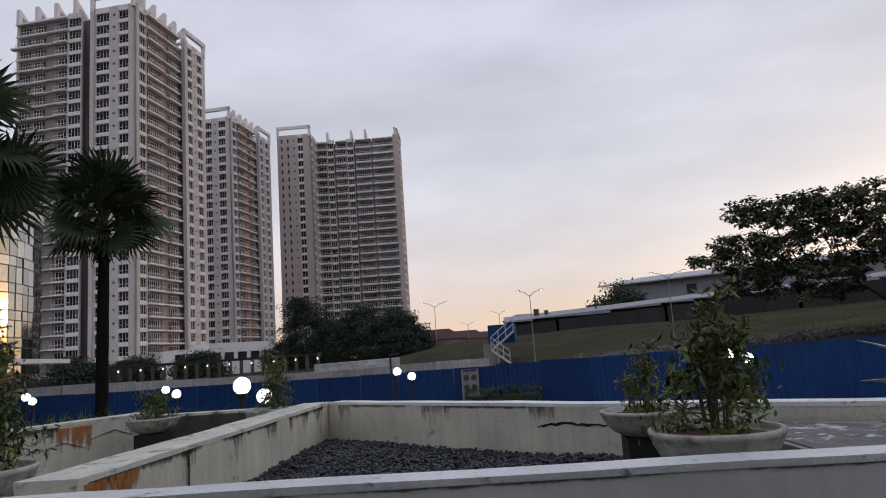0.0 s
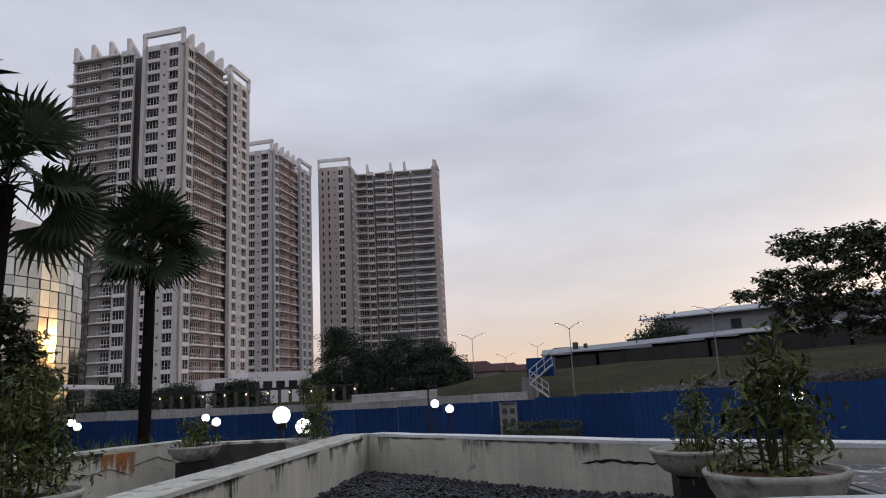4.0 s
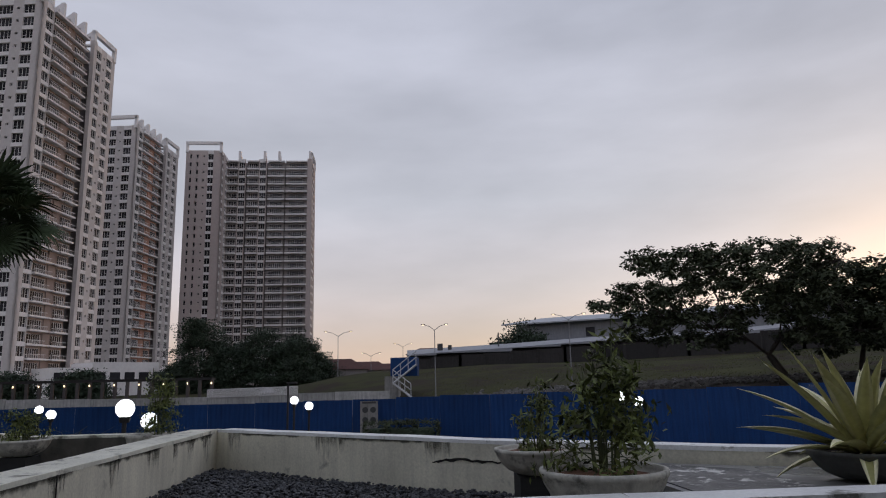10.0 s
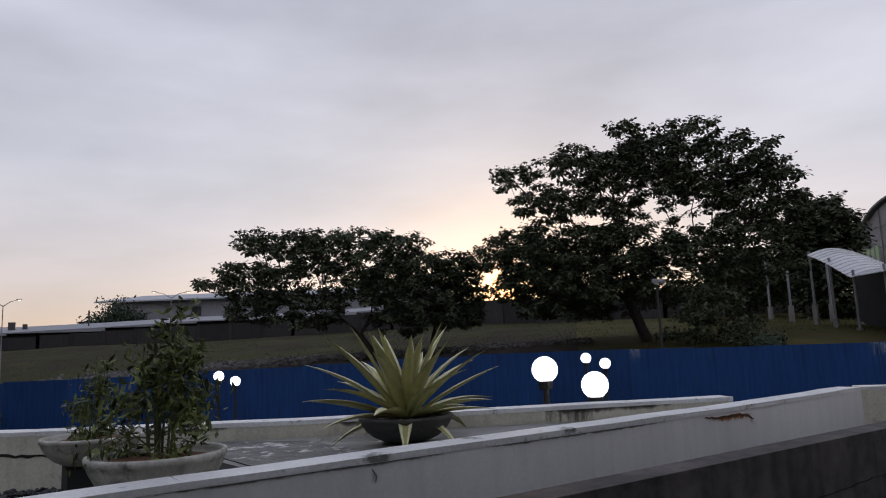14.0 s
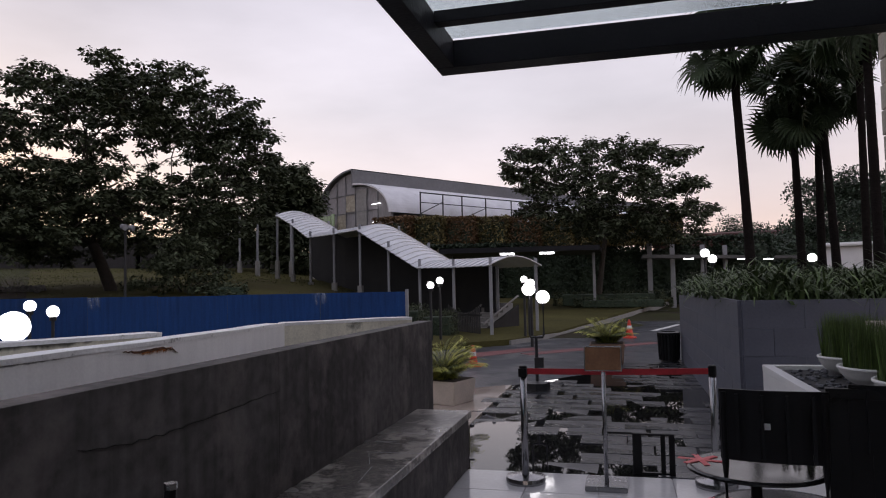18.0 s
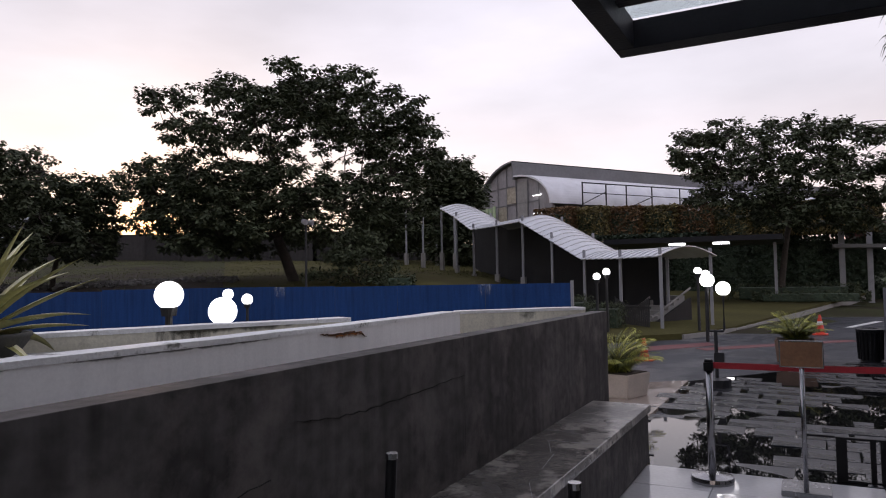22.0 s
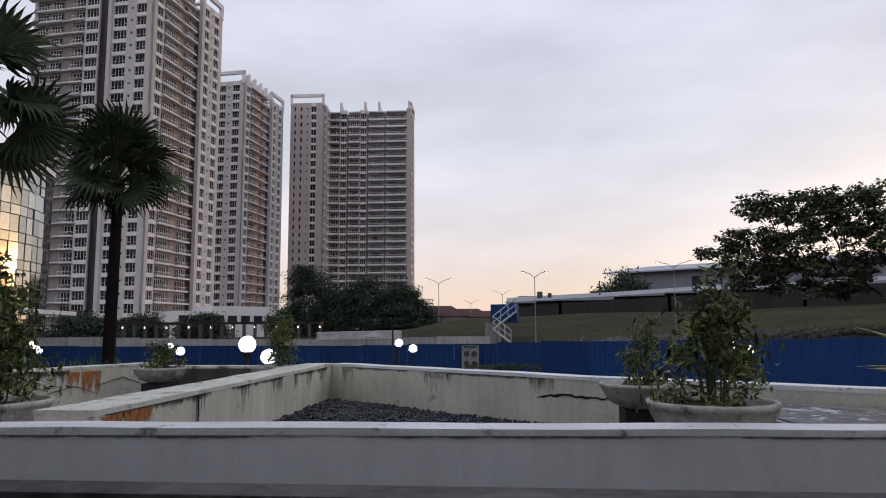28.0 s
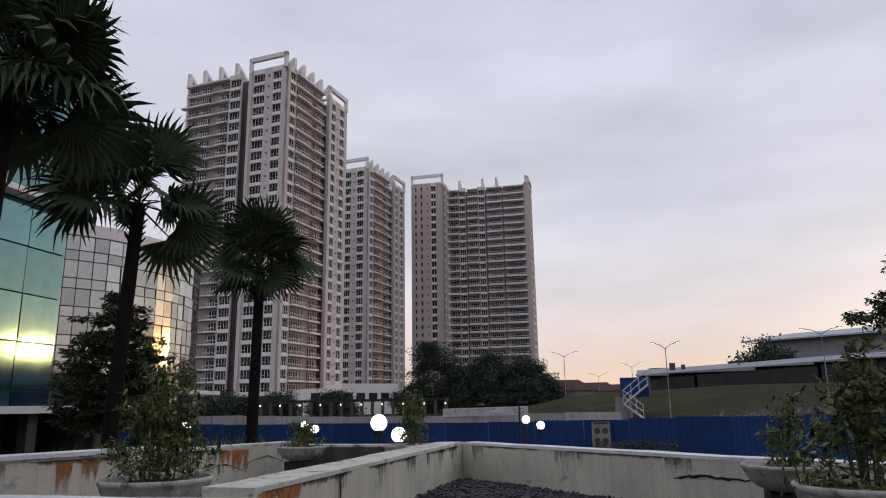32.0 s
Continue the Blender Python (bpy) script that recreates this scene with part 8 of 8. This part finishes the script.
# low black metal stand at the edge of the pavers
ls = thing("low_stand", (7.28, 0.0, -0.01), "low black metal frame stand on the wet pavers", "stand", rz=-90)
for x0, x1 in ((-0.16, -0.08), (0.08, 0.12), (0.15, 0.20)):
    part("leg", bm_box(x0, x1, -0.02, 0.02, 0, 0.345, bevel=0.003), M["black_metal"], ls)
part("top_rail", bm_box(-0.161, 0.201, -0.022, 0.022, 0.345, 0.362, bevel=0.003), M["black_metal"], ls)
part("side_rail", bm_box(-0.40, -0.161, 0.06, 0.09, 0.335, 0.352, bevel=0.003), M["black_metal"], ls)
part("side_leg", bm_box(-0.40, -0.385, 0.06, 0.09, 0, 0.335), M["black_metal"], ls)
part("foot_rail", bm_box(-0.161, 0.201, -0.018, 0.018, 0.002, 0.02), M["black_metal"], ls)

# grey raised planter with shrubs
gp = thing("grey_planter", (0, 0, 0), "large raised planter clad in dark grey slabs", "planter")
bm = bmesh.new()
box(bm, 8.712, 16.8, -6.9, -1.006, -0.2, 1.38)
part("core", bm, M["grey_slab"], gp)
bm = bmesh.new()
box(bm, 8.9, 16.7, -6.8, -1.15, 1.3, 1.44)
part("soil", bm, M["soil"], gp)
s1m = mesh_of("slab", bm_box(-0.299, 0.299, -0.02, 0.02, -0.147, 0.147, bevel=0.002), M["grey_slab"])
half = mesh_of("slab", bm_box(-0.147, 0.147, -0.02, 0.02, -0.146, 0.146, bevel=0.003), M["grey_slab"])
for j in range(5):
    off_ = 0.3 if j % 2 else 0.0
    for i in range(13):
        o = part("slab", s1m, None, gp)
        o.matrix_basis = pose(9.03 + i * 0.6, -1.0 + rng.uniform(-0.001, 0.001), 0.148 + j * 0.296)
    if off_:
        part("slab", half, None, gp).matrix_basis = pose(8.72, -1.169, 0.148 + j * 0.296, 0, 0, 90)
    for i in range(9):
        o = part("slab", s1m, None, gp)
        o.matrix_basis = pose(8.72 + rng.uniform(-0.001, 0.001), -1.32 - off_ - i * 0.6, 0.148 + j * 0.296, 0, 0, 90)


def strap_shrub(at, w, h, n, label, seed, m="bamboo"):
    """A mound of arching strap leaves."""
    r = random.Random(seed)
    t = thing("strap_leaf_shrub", at, label, "shrub", "shrubs in the grey planter")
    bm = bmesh.new()
    for i in range(n):
        a = r.uniform(0, math.tau)
        d = r.uniform(0, w * 0.42)
        o = Vector((d * math.cos(a), d * math.sin(a), 0))
        b = r.uniform(0, math.tau)
        o.z = h * 0.45 * r.random() * (1 - d / (w * 0.5))
        ln = h * r.uniform(0.8, 1.5)
        ang = r.uniform(0.5, 1.35)
        sd = Vector((-math.sin(b), math.cos(b), 0)) * 0.021
        prev = None
        p = o.copy()
        for s in range(5):
            ww = sd * (1 - s / 4.2)
            cur = (bm.verts.new(p + ww), bm.verts.new(p - ww))
            if prev:
                bm.faces.new((prev[0], prev[1], cur[1], cur[0]))
            prev = cur
            p = p + Vector((math.cos(b) * math.cos(ang), math.sin(b) * math.cos(ang), math.sin(ang))) * ln / 4
            ang -= r.uniform(0.3, 0.6)
    part("foliage", bm, M[m], t)


k = 0
for x in (9.2, 10.2, 11.3, 12.4, 13.6, 14.8, 16.0):
    for y in (-1.55, -2.6, -3.8, -5.0):
        k += 1
        strap_shrub((x, y + rng.uniform(-0.2, 0.2), 1.42), 1.3, 0.40 + 0.06 * (k % 3), 420, "dark green strap-leaf shrub", 200 + k, "strap_leaf")

# white planter box with pebbles and grass bowls
wp = thing("white_planter", (0, 0, 0), "white lacquered planter box filled with black pebbles", "planter")
bm = bmesh.new()
box(bm, 5.2, 7.7, -2.3, -1.02, 0, 0.86)
part("box", bm, M["white_lacquer"], wp)
for x0, x1, y0, y1 in ((5.2, 7.7, -1.1, -1.016), (7.62, 7.704, -2.3, -1.1), (5.2, 5.28, -2.3, -1.1), (5.28, 7.62, -2.3, -2.22)):
    part("rim", bm_box(x0, x1, y0, y1, 0.862, 0.92, bevel=0.005), M["white_lacquer"], wp)
part("pebble_bed", bm_box(5.28, 7.62, -2.22, -1.1, 0.862, 0.88), M["block"], wp)
part("label_plate", bm_box(7.704, 7.709, -1.2, -1.06, 0.66, 0.82), M["mullion"], wp)
for i in range(290):
    o = part("pebble", STONE[i % 6], None, wp)
    s = rng.uniform(0.02, 0.035)
    o.matrix_basis = pose(rng.uniform(5.9, 7.58), rng.uniform(-2.0, -1.13), 0.89, 0, 0, rng.uniform(0, 360)) @ Matrix.Diagonal((s, s, s, 1))
for i, (x, y, r_) in enumerate(((7.25, -1.62, 0.25), (6.5, -1.6, 0.28), (5.75, -1.6, 0.28))):
    bowl("white_bowl", (x, y, 0.9), r_, 0.15, "white_lacquer", "glossy white shallow bowl planted with grass", "soil", 0, "white bowls")
    r = random.Random(60 + i)
    t = thing("grass_tuft", (x, y, 1.0), "upright dark green ornamental grass in a white bowl", "grass", "grass tufts")
    bm = bmesh.new()
    for j in range(1100):
        a, d = r.uniform(0, math.tau), r_ * 0.85 * math.sqrt(r.random())
        o = Vector((d * math.cos(a), d * math.sin(a), 0))
        h = r.uniform(0.33, 0.44)
        b = r.uniform(0, math.tau)
        sd = Vector((math.cos(b), math.sin(b), 0)) * 0.005
        e = o + Vector((r.uniform(-0.05, 0.05), r.uniform(-0.05, 0.05), h))
        bm.faces.new([bm.verts.new(z) for z in (o + sd, o - sd, e)])
    part("grass", bm, M["grass_blade"], t)


# ---- bistro furniture ----
def bistro_table(x, y, z, r, stickers, label):
    t = thing("bistro_table", (x, y, 0), label, "table", "round metal tables")
    bm = bmesh.new()
    lathe(bm, [(0, z - 0.02), (r - 0.02, z - 0.02), (r, z - 0.015), (r, z - 0.004), (r - 0.012, z + 0.004), (r - 0.03, z), (0, z)], 48)
    part("tabletop", bm, M["table_top"], t)
    bm = bmesh.new()
    rod(bm, (0, 0, 0.02), (0, 0, z - 0.02), 0.028, None, 12)
    part("column", bm, M["black_metal"], t)
    for k in range(3):
        a = k * math.tau / 3 + 0.4
        bm = bmesh.new()
        tube(bm, [(0, 0, 0.16), (0.16 * math.cos(a), 0.16 * math.sin(a), 0.1), (0.27 * math.cos(a), 0.27 * math.sin(a), 0.012)], [0.016, 0.015, 0.013], 8)
        part("leg", bm, M["black_metal"], t)
    for (sx, sy, rot) in stickers:
        for da in (0, 65, 125):
            ob = part("sticker", bm_box(-0.12, 0.12, -0.016, 0.016, z + 0.001, z + 0.003 + 0.00001 * da), M["sticker"], t, "red crossed tape sticker")
            ob.matrix_basis = pose(sx, sy, 0, 0, 0, rot + da)
    return t


def chair(x, y, rz, label="black metal bistro chair with a slatted back"):
    t = thing("bistro_chair", (x, y, 0), label, "chair", "black metal chairs", rz=rz)
    for sx in (-0.22, 0.22):
        bm = bmesh.new()
        tube(bm, [(sx, -0.20, 0.0), (sx, -0.17, 0.5), (sx, -0.2, 0.8), (sx, -0.25, 1.16)], [0.017] * 4, 8)
        st = part("back_leg", bm, M["black_metal"], t)
        bm = bmesh.new()
        tube(bm, [(sx, 0.22, 0.0), (sx, 0.2, 0.48)], [0.017] * 2, 8)
        part("front_leg", bm, M["black_metal"], t)
    bm = bmesh.new()
    v = []
    for i in range(9):
        u_ = -0.24 + 0.06 * i
        c = 0.03 * (1 - (u_ / 0.24) ** 2)
        v.append([bm.verts.new((u_, -0.2 - c - (z - 0.8) * 0.14 + dy, z)) for dy, z in ((0, 0.82), (0.014, 0.82), (0.014, 1.17), (0, 1.17))])
    for a_, b_ in zip(v, v[1:]):
        for j in range(4):
            bm.faces.new((a_[j], b_[j], b_[(j + 1) % 4], a_[(j + 1) % 4]))
    bm.faces.new(v[0])
    bm.faces.new(v[-1][::-1])
    bmesh.ops.recalc_face_normals(bm, faces=bm.faces[:])
    br = part("backrest", bm, M["black_metal"], t)
    part("tag", bm_box(-0.045, -0.015, -0.275, -0.268, 0.985, 1.015), M["paper"], br, "small white tag")
    for u_ in (-0.16, -0.05, 0.06, 0.17):
        c = 0.03 * (1 - (u_ / 0.24) ** 2)
        part("back_rib", bm_box(u_ - 0.008, u_ + 0.008, -0.275 - c * 0.6, -0.25 - c * 0.6, 0.84, 1.15), M["black_metal"], br)
    bm = bmesh.new()
    tube(bm, [(-0.2, -0.18, 0.5), (-0.21, 0.2, 0.49), (0, 0.26, 0.49), (0.21, 0.2, 0.49), (0.2, -0.18, 0.5)], [0.014] * 5, 8)
    part("seat_frame", bm, M["black_metal"], t)
    for i in range(7):
        part("seat_slat", bm_box(-0.205, 0.205, -0.17 + i * 0.056, -0.125 + i * 0.056, 0.494, 0.506), M["black_metal"], t)
    part("seat_label", bm_box(-0.05, 0.05, 0.02, 0.045, 0.507, 0.509), M["paper"], t, "small white label")
    return t


bistro_table(4.74, -0.44, 0.73, 0.345, [(0.08, 0.26, 10)], "round black metal table with red tape stickers")
bistro_table(4.83, -0.60, 0.48, 0.40, [(0.06, 0.3, 30)], "low round black table with a red tape sticker")
chair(4.66, -0.51, -98)
chair(4.86, -1.14, -98)
# black slatted screen beside the tables
sc = thing("slatted_screen", (4.66, -0.765, 0), "black slatted screen standing beside the tables", "screen", rz=-98)
part("top_rail", bm_box(0.0, 1.55, -0.02, 0.02, 1.1, 1.15, bevel=0.004), M["black_metal"], sc)
part("bottom_rail", bm_box(0.0, 1.55, -0.02, 0.02, 0.03, 0.15, bevel=0.004), M["black_metal"], sc)
for i in range(16):
    part("slat", bm_box(0.001 + i * 0.096, 0.0968 + i * 0.096, -0.012, 0.012, 0.15, 1.12), M["black_metal"], sc)
for x in (0.02, 1.5):
    part("foot", bm_box(x, x + 0.04, -0.2, 0.2, 0, 0.1, bevel=0.004), M["black_metal"], sc)
# pair of capped posts by the bench
for (x, y, z1, lx) in ((2.38, 1.35, 1.19, 0.02), (2.40, 0.84, 1.165, 0.006)):
    pp = thing("capped_post", (x, y, 0), "black metal tube with a chrome cap", "post", "capped posts")
    bm = bmesh.new()
    rod(bm, (-lx * 6, 0, 0), (0, 0, z1), 0.016, None, 12)
    tb = part("tube", bm, M["black_metal"], pp)
    bm = bmesh.new()
    rod(bm, (0, 0, z1), (0, 0, z1 + 0.016), 0.017, None, 12)
    part("cap", bm, M["chrome"], pp, "chrome end cap")

# hedges and shrubs by the driveway
def hedge(x, y, z, w, d, h, label, m="leaf", rz=0, n=2200, leaf=0.12, name="hedge"):
    t = thing(name, (x, y, z), label, "hedge", rz=rz)
    rs = np.random.RandomState(int(abs(x * 7 + y * 13)) % 9999)
    c = rs.uniform(-0.5, 0.5, (n, 3))
    k = rs.randint(0, 3, n)
    sgn = np.where(rs.rand(n) < 0.5, -0.5, 0.5)
    c[np.arange(n), k] = sgn
    c = c * np.array([w, d, h]) + np.array([0, 0, h / 2]) + rs.normal(0, 0.05, (n, 3))
    c[:, 2] = np.maximum(c[:, 2], 0.02)
    part("foliage", leaf_mesh("foliage", c, leaf, M[m]), None, t)
    # added dark box: stands in for the shade deep inside the foliage
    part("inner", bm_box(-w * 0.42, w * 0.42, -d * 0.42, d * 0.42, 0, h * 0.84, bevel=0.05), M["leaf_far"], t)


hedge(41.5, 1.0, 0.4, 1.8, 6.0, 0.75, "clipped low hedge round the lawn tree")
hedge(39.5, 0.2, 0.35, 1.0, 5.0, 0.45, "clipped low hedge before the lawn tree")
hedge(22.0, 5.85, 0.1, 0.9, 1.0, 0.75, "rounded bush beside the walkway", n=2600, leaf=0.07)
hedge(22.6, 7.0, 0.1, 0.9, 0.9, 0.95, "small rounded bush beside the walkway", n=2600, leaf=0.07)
for i in range(9):
    c = polar(72.0 + i * 2.6, 54 - i * 0.5)
    hedge(c.x, c.y, 4.3, 2.0, 3.2, 2.7 - 0.1 * i, "creeping brown and red shrub over the terrace edge", ("leaf_red", "creeper_leaf")[i % 2] if i < 5 else "creeper_leaf", -14, 6000, 0.24)
for i in range(10):
    c = polar(73 + i * 2.9, 51.5)
    hedge(c.x, c.y, -0.1, 1.6, 3.4, 4.7, "tall dark green creeper wall", "leaf_far", 0, 9000, 0.26, "creeper_wall")
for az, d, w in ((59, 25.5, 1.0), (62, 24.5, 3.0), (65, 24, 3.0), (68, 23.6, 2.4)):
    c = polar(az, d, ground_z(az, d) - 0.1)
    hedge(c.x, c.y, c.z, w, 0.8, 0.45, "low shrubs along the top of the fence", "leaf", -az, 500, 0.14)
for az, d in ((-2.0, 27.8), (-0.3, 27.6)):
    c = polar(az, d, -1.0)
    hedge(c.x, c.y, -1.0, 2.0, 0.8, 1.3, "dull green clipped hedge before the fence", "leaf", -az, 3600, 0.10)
for i in range(12):
    az = -38 + i * 1.8
    c = polar(az, 16.5)
    strap_shrub((c.x, c.y, 0.35), 1.6, 0.75, 60, "grassy strap-leaf clump behind the parapet", 300 + i, "leaf")
